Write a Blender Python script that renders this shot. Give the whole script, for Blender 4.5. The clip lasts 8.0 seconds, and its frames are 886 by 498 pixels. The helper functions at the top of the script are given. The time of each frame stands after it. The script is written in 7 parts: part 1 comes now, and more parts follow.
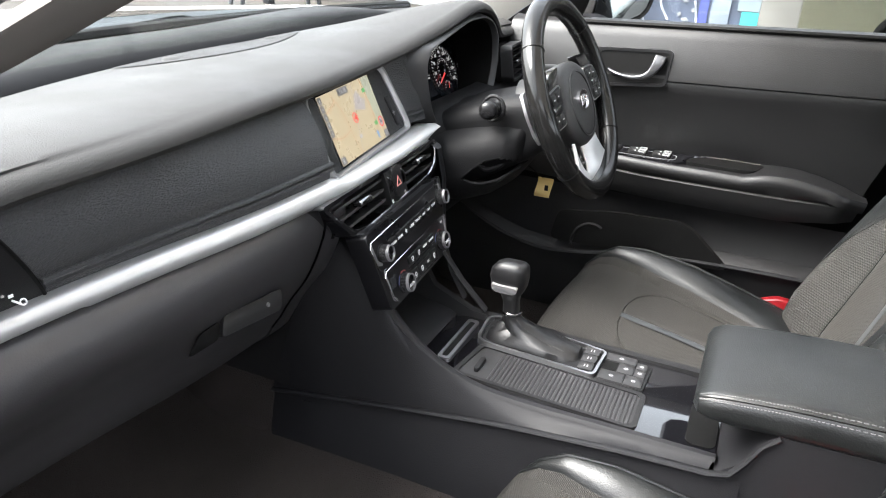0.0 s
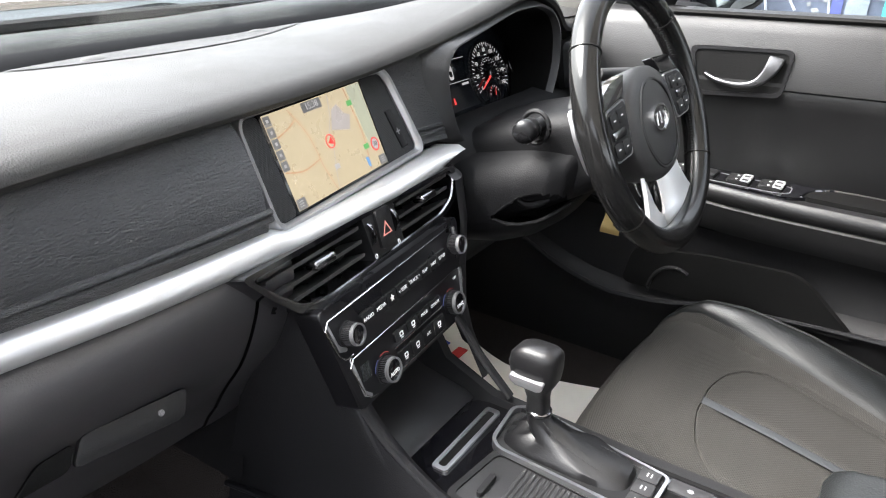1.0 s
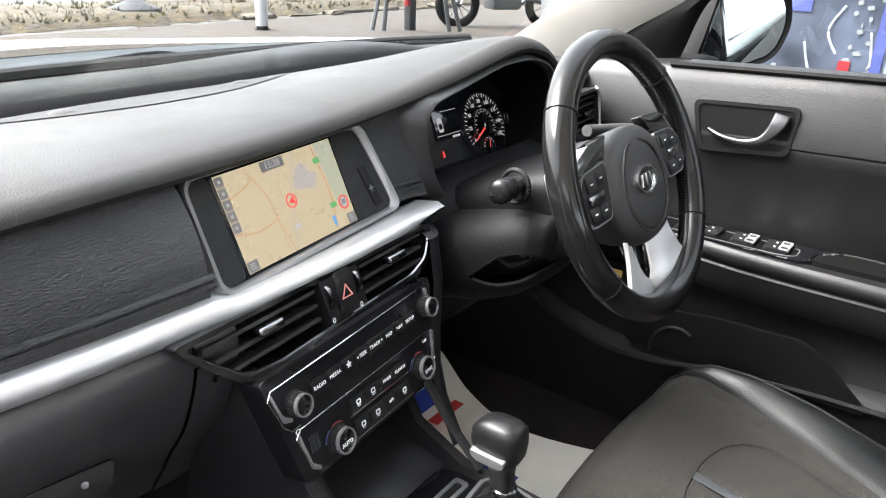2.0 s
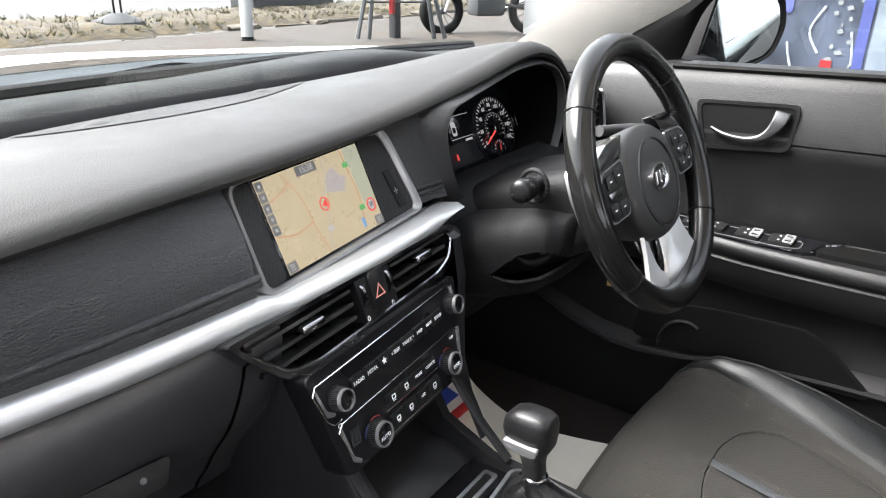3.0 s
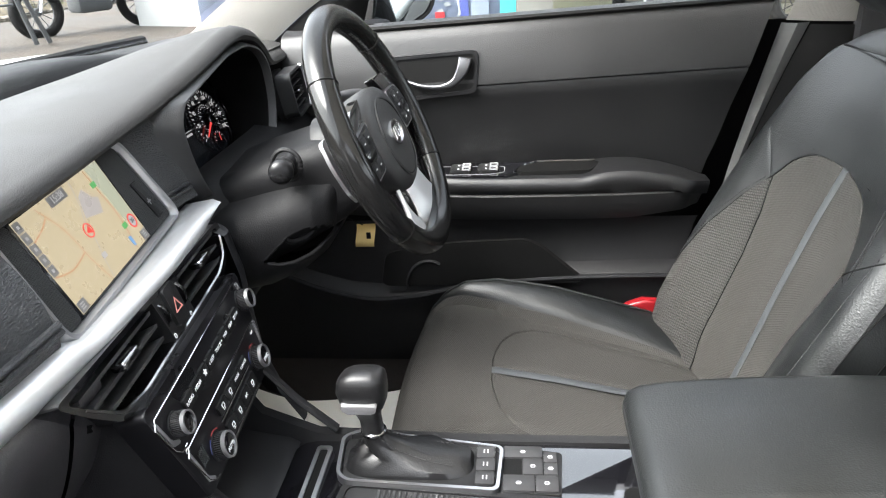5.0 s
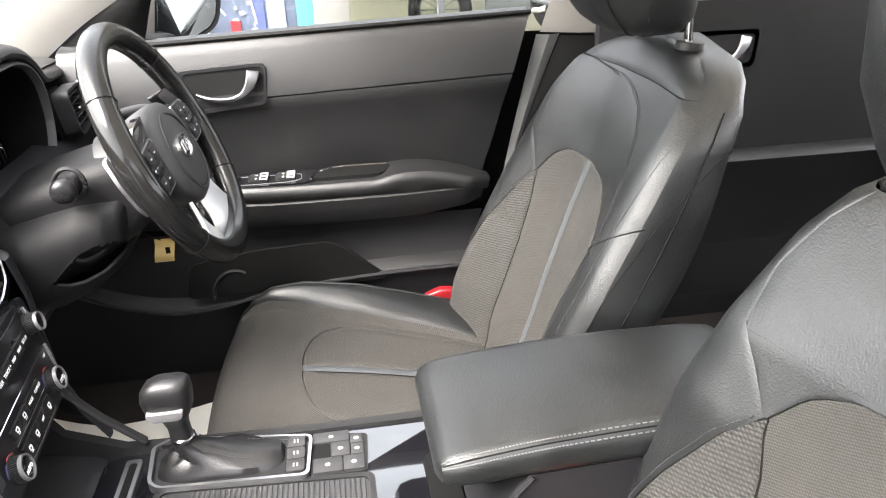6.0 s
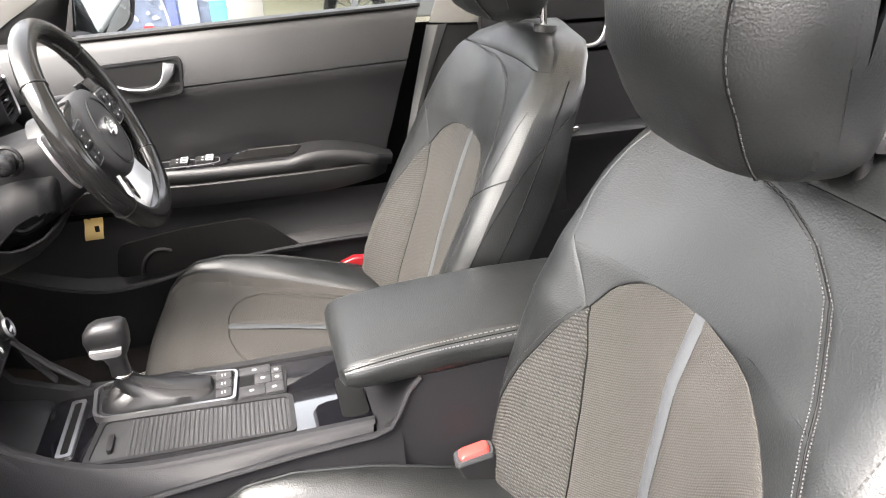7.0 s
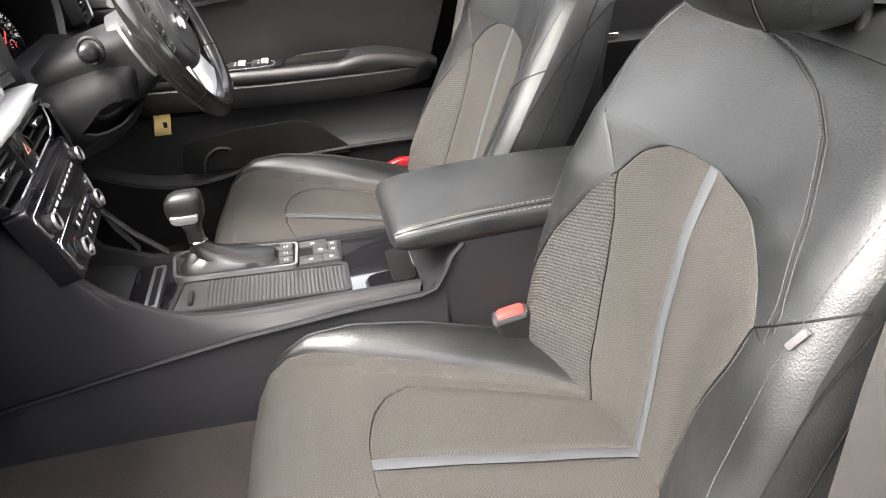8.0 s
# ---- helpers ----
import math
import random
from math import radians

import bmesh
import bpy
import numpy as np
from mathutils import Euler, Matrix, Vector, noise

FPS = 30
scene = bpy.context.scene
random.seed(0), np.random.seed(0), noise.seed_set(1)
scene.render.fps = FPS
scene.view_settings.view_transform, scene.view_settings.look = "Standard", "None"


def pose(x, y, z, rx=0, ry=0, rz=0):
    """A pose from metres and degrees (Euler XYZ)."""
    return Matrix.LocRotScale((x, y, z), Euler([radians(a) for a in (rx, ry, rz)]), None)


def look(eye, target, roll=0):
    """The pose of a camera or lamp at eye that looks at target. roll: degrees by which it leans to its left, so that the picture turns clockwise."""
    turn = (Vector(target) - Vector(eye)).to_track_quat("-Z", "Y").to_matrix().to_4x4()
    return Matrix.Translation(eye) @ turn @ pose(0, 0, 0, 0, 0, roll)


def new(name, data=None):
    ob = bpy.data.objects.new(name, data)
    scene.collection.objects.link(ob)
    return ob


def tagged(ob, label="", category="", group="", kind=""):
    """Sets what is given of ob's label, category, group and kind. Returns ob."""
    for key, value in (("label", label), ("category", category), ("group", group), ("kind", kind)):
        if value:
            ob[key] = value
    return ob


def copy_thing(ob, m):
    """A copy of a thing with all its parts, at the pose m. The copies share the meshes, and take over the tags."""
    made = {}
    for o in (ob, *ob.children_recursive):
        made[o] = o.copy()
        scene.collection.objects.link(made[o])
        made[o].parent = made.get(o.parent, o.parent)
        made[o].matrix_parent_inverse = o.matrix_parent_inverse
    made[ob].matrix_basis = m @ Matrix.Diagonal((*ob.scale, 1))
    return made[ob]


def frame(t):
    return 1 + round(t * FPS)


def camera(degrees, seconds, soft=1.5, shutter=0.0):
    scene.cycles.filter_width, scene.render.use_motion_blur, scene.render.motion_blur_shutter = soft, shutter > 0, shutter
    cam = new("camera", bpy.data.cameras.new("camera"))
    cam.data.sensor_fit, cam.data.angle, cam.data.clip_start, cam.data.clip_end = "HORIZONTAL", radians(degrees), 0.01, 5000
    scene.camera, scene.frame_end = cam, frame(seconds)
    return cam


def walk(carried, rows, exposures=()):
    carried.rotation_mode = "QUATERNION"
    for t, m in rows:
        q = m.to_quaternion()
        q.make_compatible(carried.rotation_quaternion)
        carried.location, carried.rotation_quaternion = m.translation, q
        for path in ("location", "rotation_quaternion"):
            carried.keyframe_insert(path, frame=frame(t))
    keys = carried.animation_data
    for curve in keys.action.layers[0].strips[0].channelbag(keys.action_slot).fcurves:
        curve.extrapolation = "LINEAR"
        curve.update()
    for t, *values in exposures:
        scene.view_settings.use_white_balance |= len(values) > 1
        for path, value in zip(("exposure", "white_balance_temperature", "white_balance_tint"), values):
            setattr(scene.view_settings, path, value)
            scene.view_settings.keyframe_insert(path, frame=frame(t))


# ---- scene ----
cam = camera(63.0, 8.0, soft=1.1)
PATH = [
    (0, (-0.894, 0.028, 1.155), (0.788, 0.745, 0.344), 2.9),
    (0.5, (-0.703, 0.082, 1.126), (0.903, 0.904, 0.263), 1.9),
    (1, (-0.566, 0.059, 1.123), (0.975, 1.015, 0.28), 2.0),
    (1.5, (-0.475, 0.011, 1.145), (1.031, 1.069, 0.361), 2.6),
    (3, (-0.536, 0.037, 1.147), (0.999, 1.078, 0.398), 1.3),
    (3.5, (-0.556, 0.041, 1.154), (1.012, 1.026, 0.398), 0.2),
    (4, (-0.573, 0.068, 1.158), (1.067, 0.921, 0.395), -1.3),
    (4.5, (-0.591, 0.129, 1.153), (1.171, 0.648, 0.361), -2.9),
    (5, (-0.61, 0.138, 1.15), (1.202, 0.358, 0.334), -3.5),
    (5.2, (-0.615, 0.128, 1.151), (1.203, 0.242, 0.324), -3.3),
    (6.3, (-0.738, 0.094, 1.176), (1.054, -0.273, 0.367), -1.8),
    (6.5, (-0.783, 0.089, 1.178), (1.002, -0.32, 0.373), -2.0),
    (7, (-0.879, 0.086, 1.17), (0.887, -0.365, 0.346), -2.5),
    (7.5, (-0.94, 0.102, 1.154), (0.806, -0.32, 0.273), -3.0),
    (8, (-1.002, 0.121, 1.132), (0.718, -0.196, 0.161), -3.7),
]
walk(cam, [(t, look(eye, target, roll)) for t, eye, target, roll in PATH],
     exposures=[(0, 3.70, 6500, 11), (1, 3.78, 6500, 12), (1.5, 3.70, 6500, 12), (3, 3.50, 6500, 12), (4.25, 3.49, 6500, 11), (5, 3.67, 6450, 10), (6.5, 4.37, 6900, 15), (8, 4.23, 6900, 15)])

# ---- light: bright overcast day ----
world = bpy.data.worlds.new("sky")
scene.world = world
world.use_nodes = True
wn = world.node_tree.nodes
sky = wn.new("ShaderNodeTexSky")
sky.sky_type = 'NISHITA'
sky.sun_disc = False
sky.sun_elevation, sky.sun_rotation = radians(48), radians(338)
sky.air_density, sky.dust_density, sky.ozone_density = 1.0, 4.0, 1.0
sky_mix = wn.new("ShaderNodeHueSaturation")
sky_mix.inputs["Saturation"].default_value = 0.25
world.node_tree.links.new(sky.outputs[0], sky_mix.inputs["Color"])
world.node_tree.links.new(sky_mix.outputs[0], wn["Background"].inputs[0])
wn["Background"].inputs[1].default_value = 0.15
sun_lamp = bpy.data.lights.new("sun", 'SUN')
sun_lamp.energy, sun_lamp.angle, sun_lamp.color = 1.25, radians(34), (1.0, 0.97, 0.93)
sun_ob = new("sun", sun_lamp)
sun_ob.matrix_world = look((-3.3, 3.0, 5.4), (0, 0, 0))

# ---- materials ----


def mat(name, col, rough=0.5, metal=0.0, grain=0.0, scale=400.0, kind="noise", vary=0.12, coat=0.0, emit=None, stains=6.0, spec=0.5, wrinkle=1.5, holes=0.45, rvar=0.15):
    """A procedural surface: base colour with two scales of variation, and a fine relief of grain metres."""
    m = bpy.data.materials.new(name)
    m.use_nodes = True
    nt = m.node_tree
    b = nt.nodes["Principled BSDF"]
    b.inputs["Roughness"].default_value = rough
    b.inputs["Metallic"].default_value = metal
    b.inputs["Coat Weight"].default_value = coat
    b.inputs["Coat Roughness"].default_value = 0.04
    b.inputs["Specular IOR Level"].default_value = spec
    tc = nt.nodes.new("ShaderNodeTexCoord")
    big = nt.nodes.new("ShaderNodeTexNoise")
    big.inputs["Scale"].default_value, big.inputs["Detail"].default_value = stains, 6.0
    nt.links.new(tc.outputs["Object"], big.inputs["Vector"])
    ramp = nt.nodes.new("ShaderNodeMapRange")
    ramp.inputs["From Min"].default_value, ramp.inputs["From Max"].default_value = 0.3, 0.7
    ramp.inputs["To Min"].default_value, ramp.inputs["To Max"].default_value = 1 - vary, 1 + vary
    nt.links.new(big.outputs["Fac"], ramp.inputs["Value"])
    mul = nt.nodes.new("ShaderNodeMix")
    mul.data_type, mul.blend_type = 'RGBA', 'MULTIPLY'
    mul.inputs[0].default_value = 1.0
    mul.inputs[6].default_value = (*col, 1)
    nt.links.new(ramp.outputs[0], mul.inputs[7])
    nt.links.new(mul.outputs[2], b.inputs["Base Color"])
    rr = nt.nodes.new("ShaderNodeMapRange")
    rr.inputs["From Min"].default_value, rr.inputs["From Max"].default_value = 0.3, 0.7
    rr.inputs["To Min"].default_value, rr.inputs["To Max"].default_value = max(rough * (1 - rvar), 0.02), min(rough * (1 + rvar), 1)
    nt.links.new(big.outputs["Fac"], rr.inputs["Value"])
    nt.links.new(rr.outputs[0], b.inputs["Roughness"])
    if grain:
        bump = nt.nodes.new("ShaderNodeBump")
        bump.inputs["Distance"].default_value = grain
        bump.inputs["Strength"].default_value = 0.8
        if kind == "noise":
            tex = nt.nodes.new("ShaderNodeTexNoise")
            tex.inputs["Scale"].default_value, tex.inputs["Detail"].default_value = scale, 3.0
            out = tex.outputs["Fac"]
        elif kind == "leather":
            tex = nt.nodes.new("ShaderNodeTexVoronoi")
            tex.feature = 'SMOOTH_F1'
            tex.inputs["Scale"].default_value = scale
            tex.inputs["Smoothness"].default_value = 0.6
            crease = nt.nodes.new("ShaderNodeTexNoise")
            crease.inputs["Scale"].default_value, crease.inputs["Detail"].default_value = 45.0, 4.0
            nt.links.new(tc.outputs["Object"], crease.inputs["Vector"])
            both = nt.nodes.new("ShaderNodeMath")
            both.operation = 'MULTIPLY_ADD'
            both.inputs[1].default_value = wrinkle
            nt.links.new(crease.outputs["Fac"], both.inputs[0])
            nt.links.new(tex.outputs["Distance"], both.inputs[2])
            out = both.outputs[0]
        elif kind == "crease":
            squash = nt.nodes.new("ShaderNodeMapping")
            squash.inputs["Scale"].default_value = (0.42, 1.0, 1.0)
            nt.links.new(tc.outputs["Object"], squash.inputs["Vector"])
            warp = nt.nodes.new("ShaderNodeTexNoise")
            warp.inputs["Scale"].default_value, warp.inputs["Detail"].default_value = scale, 4.0
            warp.inputs["Distortion"].default_value = 0.8
            nt.links.new(squash.outputs[0], warp.inputs["Vector"])
            tex = warp
            out = warp.outputs["Fac"]
        elif kind == "weave":
            sep = nt.nodes.new("ShaderNodeSeparateXYZ")
            nt.links.new(tc.outputs["Object"], sep.inputs[0])
            run = nt.nodes.new("ShaderNodeMath")
            run.operation = 'SUBTRACT'
            nt.links.new(sep.outputs[2], run.inputs[0])
            nt.links.new(sep.outputs[1], run.inputs[1])
            com = nt.nodes.new("ShaderNodeCombineXYZ")
            nt.links.new(sep.outputs[0], com.inputs[0])
            nt.links.new(run.outputs[0], com.inputs[1])
            turn = nt.nodes.new("ShaderNodeMapping")
            turn.inputs["Rotation"].default_value = (0, 0, radians(45))
            turn.inputs["Scale"].default_value = (1.0, 1.35, 1.0)
            nt.links.new(com.outputs[0], turn.inputs["Vector"])
            tex = nt.nodes.new("ShaderNodeTexVoronoi")
            tex.voronoi_dimensions = '2D'
            tex.inputs["Scale"].default_value = scale
            tex.inputs["Randomness"].default_value = 0.12
            nt.links.new(turn.outputs[0], tex.inputs["Vector"])
            inv = nt.nodes.new("ShaderNodeMapRange")
            inv.inputs["From Max"].default_value = 0.65
            inv.inputs["To Min"].default_value, inv.inputs["To Max"].default_value = 1.0, 0.0
            nt.links.new(tex.outputs["Distance"], inv.inputs["Value"])
            out = inv.outputs[0]
            yarn = nt.nodes.new("ShaderNodeMapRange")
            yarn.inputs["To Min"].default_value, yarn.inputs["To Max"].default_value = 1 - holes, 1 + holes
            nt.links.new(out, yarn.inputs["Value"])
            tone = nt.nodes.new("ShaderNodeMix")
            tone.data_type, tone.blend_type = 'RGBA', 'MULTIPLY'
            tone.inputs[0].default_value = 1.0
            nt.links.new(mul.outputs[2], tone.inputs[6])
            nt.links.new(yarn.outputs[0], tone.inputs[7])
            nt.links.new(tone.outputs[2], b.inputs["Base Color"])
        if kind not in ("weave", "crease"):
            nt.links.new(tc.outputs["Object"], tex.inputs["Vector"])
        nt.links.new(out, bump.inputs["Height"])
        nt.links.new(bump.outputs[0], b.inputs["Normal"])
    if emit:
        b.inputs["Emission Color"].default_value = (*emit[0], 1)
        b.inputs["Emission Strength"].default_value = emit[1]
    return m


def glass_mat(name, tint, gloss):
    m = bpy.data.materials.new(name)
    m.use_nodes = True
    nt = m.node_tree
    nt.nodes.remove(nt.nodes["Principled BSDF"])
    tr = nt.nodes.new("ShaderNodeBsdfTransparent")
    tr.inputs[0].default_value = (*tint, 1)
    gl = nt.nodes.new("ShaderNodeBsdfGlossy")
    gl.inputs["Roughness"].default_value = 0.02
    mx = nt.nodes.new("ShaderNodeMixShader")
    mx.inputs[0].default_value = gloss
    nt.links.new(tr.outputs[0], mx.inputs[1])
    nt.links.new(gl.outputs[0], mx.inputs[2])
    nt.links.new(mx.outputs[0], nt.nodes["Material Output"].inputs[0])
    return m


SOFT = mat("soft_touch_plastic", (0.0178, 0.0174, 0.0170), 0.60, grain=0.0008, scale=650, vary=0.22, spec=0.27)
SHELL = mat("moulded_grey_plastic", (0.030, 0.030, 0.031), 0.48, grain=0.00025, scale=620, kind="leather", spec=0.4, wrinkle=0.1)
MESH_TRIM = mat("fine_mesh_plastic", (0.016, 0.017, 0.018), 0.5, grain=0.0012, scale=620, kind="weave", spec=0.3, holes=0.5)
AIRBAG = mat("airbag_vinyl", (0.013, 0.013, 0.0135), 0.5, grain=0.00028, scale=700, kind="leather", spec=0.38, wrinkle=0.1)
HARD = mat("hard_dark_plastic", (0.009, 0.009, 0.0095), 0.5, grain=0.0003, scale=900, spec=0.22)
GRAINED = mat("grained_vinyl", (0.029, 0.030, 0.0325), 0.42, grain=0.0052, scale=560, kind="crease", spec=0.5)
CONSOLE = mat("console_plastic", (0.0085, 0.0085, 0.0095), 0.5, grain=0.0004, scale=700, spec=0.2)
DOOR_SKIN = mat("door_vinyl", (0.0062, 0.0063, 0.0067), 0.42, grain=0.0002, scale=560, kind="leather", spec=0.42, wrinkle=0.4)
DARK_LEATHER = mat("dark_leather", (0.006, 0.006, 0.0065), 0.40, grain=0.00018, scale=700, kind="leather", spec=0.4, wrinkle=0.6)
LEATHER = mat("black_leather", (0.0066, 0.0074, 0.0076), 0.41, grain=0.00030, scale=480, kind="leather", stains=13, vary=0.25, spec=0.46, wrinkle=0.35, rvar=0.2)
RIM_LEATHER = mat("worn_rim_leather", (0.005, 0.005, 0.005), 0.24, grain=0.00008, scale=700, kind="leather", vary=0.3, spec=0.27, wrinkle=0.3, rvar=0.25)
CLOTH = mat("grey_cloth", (0.0315, 0.0300, 0.0275), 0.9, grain=0.0007, scale=280, kind="weave", spec=0.2, holes=0.38)
MESH_CLOTH = mat("coarse_mesh_cloth", (0.026, 0.0248, 0.0228), 0.8, grain=0.0018, scale=165, kind="weave", spec=0.3, holes=0.62)
STRIPE = mat("blue_grey_strip", (0.034, 0.037, 0.040), 0.58, grain=0.0003, scale=700, kind="leather", wrinkle=0.5)
PANEL_BLACK = mat("satin_black_panel", (0.006, 0.006, 0.007), 0.30, vary=0.05, spec=0.3)
GLOSS = mat("piano_black", (0.004, 0.004, 0.005), 0.07, coat=1.0, vary=0.05, spec=0.7)
GLOSS_RIM = mat("gloss_black_rim", (0.006, 0.006, 0.006), 0.15, vary=0.3, spec=0.28, rvar=0.35, stains=20)
SATIN = mat("satin_silver", (0.52, 0.53, 0.54), 0.40, metal=0.7, vary=0.04, grain=0.00004, scale=1400)
CHROME = mat("chrome", (0.72, 0.72, 0.73), 0.16, metal=1.0, vary=0.03)
DARK_CHROME = mat("dark_chrome", (0.25, 0.25, 0.26), 0.18, metal=1.0, vary=0.05)
CARPET = mat("carpet", (0.027, 0.0235, 0.022), 0.98, grain=0.005, scale=500, vary=0.25, spec=0.05)
BEIGE = mat("beige_trim_cloth", (0.21, 0.203, 0.188), 0.85, grain=0.0004, scale=900, kind="weave", vary=0.05, holes=0.06)
RED = mat("red_plastic", (0.17, 0.005, 0.008), 0.4, vary=0.1)
WHITE = mat("white_marking", (0.75, 0.76, 0.77), 0.5, vary=0.02)
PILLAR = mat("grey_pillar_trim", (0.0085, 0.0085, 0.0085), 0.6, spec=0.2)
BUTTON_RED = mat("buckle_red", (0.50, 0.035, 0.03), 0.4, vary=0.08)
MARK = mat("grey_marking", (0.26, 0.26, 0.27), 0.5, vary=0.05)
RIB = mat("ribbed_plastic", (0.020, 0.020, 0.021), 0.5, grain=0.0002, scale=900, spec=0.35)
SATIN_GREY = mat("satin_chrome_lever", (0.40, 0.40, 0.41), 0.34, metal=1.0, vary=0.05)
SATIN_DARK = mat("satin_grey_frame", (0.31, 0.31, 0.315), 0.36, metal=0.75, vary=0.05)
GLOVE = mat("glovebox_plastic", (0.030, 0.029, 0.031), 0.40, grain=0.0003, scale=700, spec=0.55)
THREAD = mat("grey_thread", (0.018, 0.018, 0.0185), 0.8, vary=0.1)
PALE_THREAD = mat("pale_grey_thread", (0.075, 0.075, 0.077), 0.8, vary=0.15)
RUBBER = mat("black_rubber", (0.004, 0.004, 0.004), 0.6, grain=0.0003, scale=500, spec=0.09)
PAPER = mat("paper_mat", (0.86, 0.83, 0.75), 0.7, vary=0.04)
BLUE_PRINT = mat("blue_print", (0.03, 0.06, 0.35), 0.6)
RED_PRINT = mat("red_print", (0.55, 0.04, 0.04), 0.6)
TAG = mat("yellow_tag", (0.55, 0.42, 0.18), 0.5)
CAR_PAINT = mat("white_car_paint", (0.74, 0.75, 0.76), 0.25, coat=0.8, vary=0.02)
WINDOW = glass_mat("window_glass", (0.92, 0.94, 0.933), 0.04)
MIRROR = mat("mirror_glass", (0.24, 0.26, 0.275), 0.03, metal=1.0, vary=0.01)
MAP_TAN = mat("map_land", (0.06, 0.05, 0.03), 0.3, emit=((0.62, 0.52, 0.345), 0.075), vary=0.06, stains=60)
MAP_GREY = mat("map_town", (0.05, 0.05, 0.05), 0.3, emit=((0.50, 0.45, 0.42), 0.075))
MAP_ROAD = mat("map_road", (0.05, 0.03, 0.02), 0.3, emit=((0.62, 0.33, 0.16), 0.075))
MAP_PALE = mat("map_street", (0.06, 0.05, 0.04), 0.3, emit=((0.75, 0.62, 0.42), 0.075))
MAP_GREEN = mat("map_green", (0.02, 0.06, 0.02), 0.3, emit=((0.12, 0.45, 0.14), 0.075))
MAP_BLUE = mat("map_blue", (0.02, 0.04, 0.08), 0.3, emit=((0.15, 0.4, 0.75), 0.075))
MAP_DARK = mat("map_button", (0.05, 0.05, 0.05), 0.3, emit=((0.10, 0.10, 0.10), 0.1))
GLOW_WHITE = mat("lit_white", (0.10, 0.10, 0.10), 0.4, emit=((0.9, 0.87, 0.87), 0.035))
GLOW_RED = mat("lit_red", (0.15, 0.01, 0.01), 0.4, emit=((1.0, 0.06, 0.05), 0.07))
SCREEN_BLACK = mat("screen_black", (0.006, 0.007, 0.009), 0.12, vary=0.05)
GROUND = mat("tarmac", (0.050, 0.048, 0.045), 0.9, grain=0.01, scale=60, vary=0.2, stains=1.5)
GRAVEL = mat("gravel_earth", (0.036, 0.0265, 0.0115), 0.95, grain=0.03, scale=25, vary=0.7, stains=9)
GRASS = mat("dry_grass", (0.032, 0.030, 0.009), 0.95, grain=0.03, scale=30, vary=0.6, stains=5)
KERB = mat("kerb_stone", (0.058, 0.050, 0.038), 0.9, grain=0.01, scale=30, vary=0.7, stains=4)
WALL = mat("white_render", (0.22, 0.225, 0.225), 0.85, vary=0.05, grain=0.003, scale=60)
COLUMN = mat("grey_column", (0.10, 0.097, 0.088), 0.7)
TURQ = mat("turquoise_panel", (0.02, 0.24, 0.23), 0.5)
CREAM = mat("cream_shop_wall", (0.16, 0.152, 0.112), 0.8, vary=0.08, stains=2)
STEEL = mat("grey_steel", (0.055, 0.058, 0.062), 0.5, metal=0.4)
GREY_PLASTIC = mat("grey_plastic", (0.026, 0.027, 0.029), 0.65, spec=0.2)

# ---- mesh helpers ----


def V(*a):
    return Vector(a)


def link_mesh(name, bm, material, parent=None, label="", smooth=True):
    me = bpy.data.meshes.new(name)
    bmesh.ops.recalc_face_normals(bm, faces=bm.faces[:])
    bm.to_mesh(me)
    bm.free()
    me.materials.append(material)
    if smooth:
        for p in me.polygons:
            p.use_smooth = True
        me.set_sharp_from_angle(angle=radians(38))
    ob = new(name, me)
    if parent is not None:
        ob.parent = parent
    if label:
        ob["label"] = label
    return ob


def part(name, bm, material, parent, label=""):
    return link_mesh(name, bm, material, parent, label)


def thing(name, label, category, group="", kind="", at=(0, 0, 0)):
    ob = new(name)
    ob.location = at
    bpy.context.view_layer.update()
    return tagged(ob, label, category, group, kind)


def rows_mesh(rows, close_u=False, close_v=False, bm=None):
    """A surface through rows of points."""
    bm = bm or bmesh.new()
    vs = [[bm.verts.new(p) for p in r] for r in rows]
    n, m = len(vs), len(vs[0])
    for i in range(n if close_v else n - 1):
        for j in range(m if close_u else m - 1):
            a, b = vs[i][j], vs[i][(j + 1) % m]
            c, d = vs[(i + 1) % n][(j + 1) % m], vs[(i + 1) % n][j]
            q = []
            for v in (a, b, c, d):
                if not any((v.co - o.co).length < 1e-6 for o in q):
                    q.append(v)
            if len(q) > 2:
                bm.faces.new(q)
    return bm


def loft(rings, caps=True, bm=None):
    """A solid through closed rings of equal count."""
    bm = bm or bmesh.new()
    vs = [[bm.verts.new(p) for p in r] for r in rings]
    m = len(vs[0])
    for a, b in zip(vs[:-1], vs[1:]):
        for j in range(m):
            bm.faces.new((a[j], a[(j + 1) % m], b[(j + 1) % m], b[j]))
    if caps:
        bm.faces.new(vs[0][::-1])
        bm.faces.new(vs[-1])
    return bm


def box(lo, hi, bevel=0.003, seg=2, bm=None, m=None):
    out = bmesh.new()
    bmesh.ops.create_cube(out, size=1.0)
    c = [(a + b) / 2 for a, b in zip(lo, hi)]
    s = [abs(b - a) for a, b in zip(lo, hi)]
    bmesh.ops.transform(out, matrix=Matrix.Translation(c) @ Matrix.Diagonal((*s, 1)), verts=out.verts)
    if bevel:
        bmesh.ops.bevel(out, geom=out.edges[:], offset=min(bevel, min(s) * 0.45), segments=seg, profile=0.5, affect='EDGES')
    if m is not None:
        bmesh.ops.transform(out, matrix=m, verts=out.verts)
    return join(bm, out)


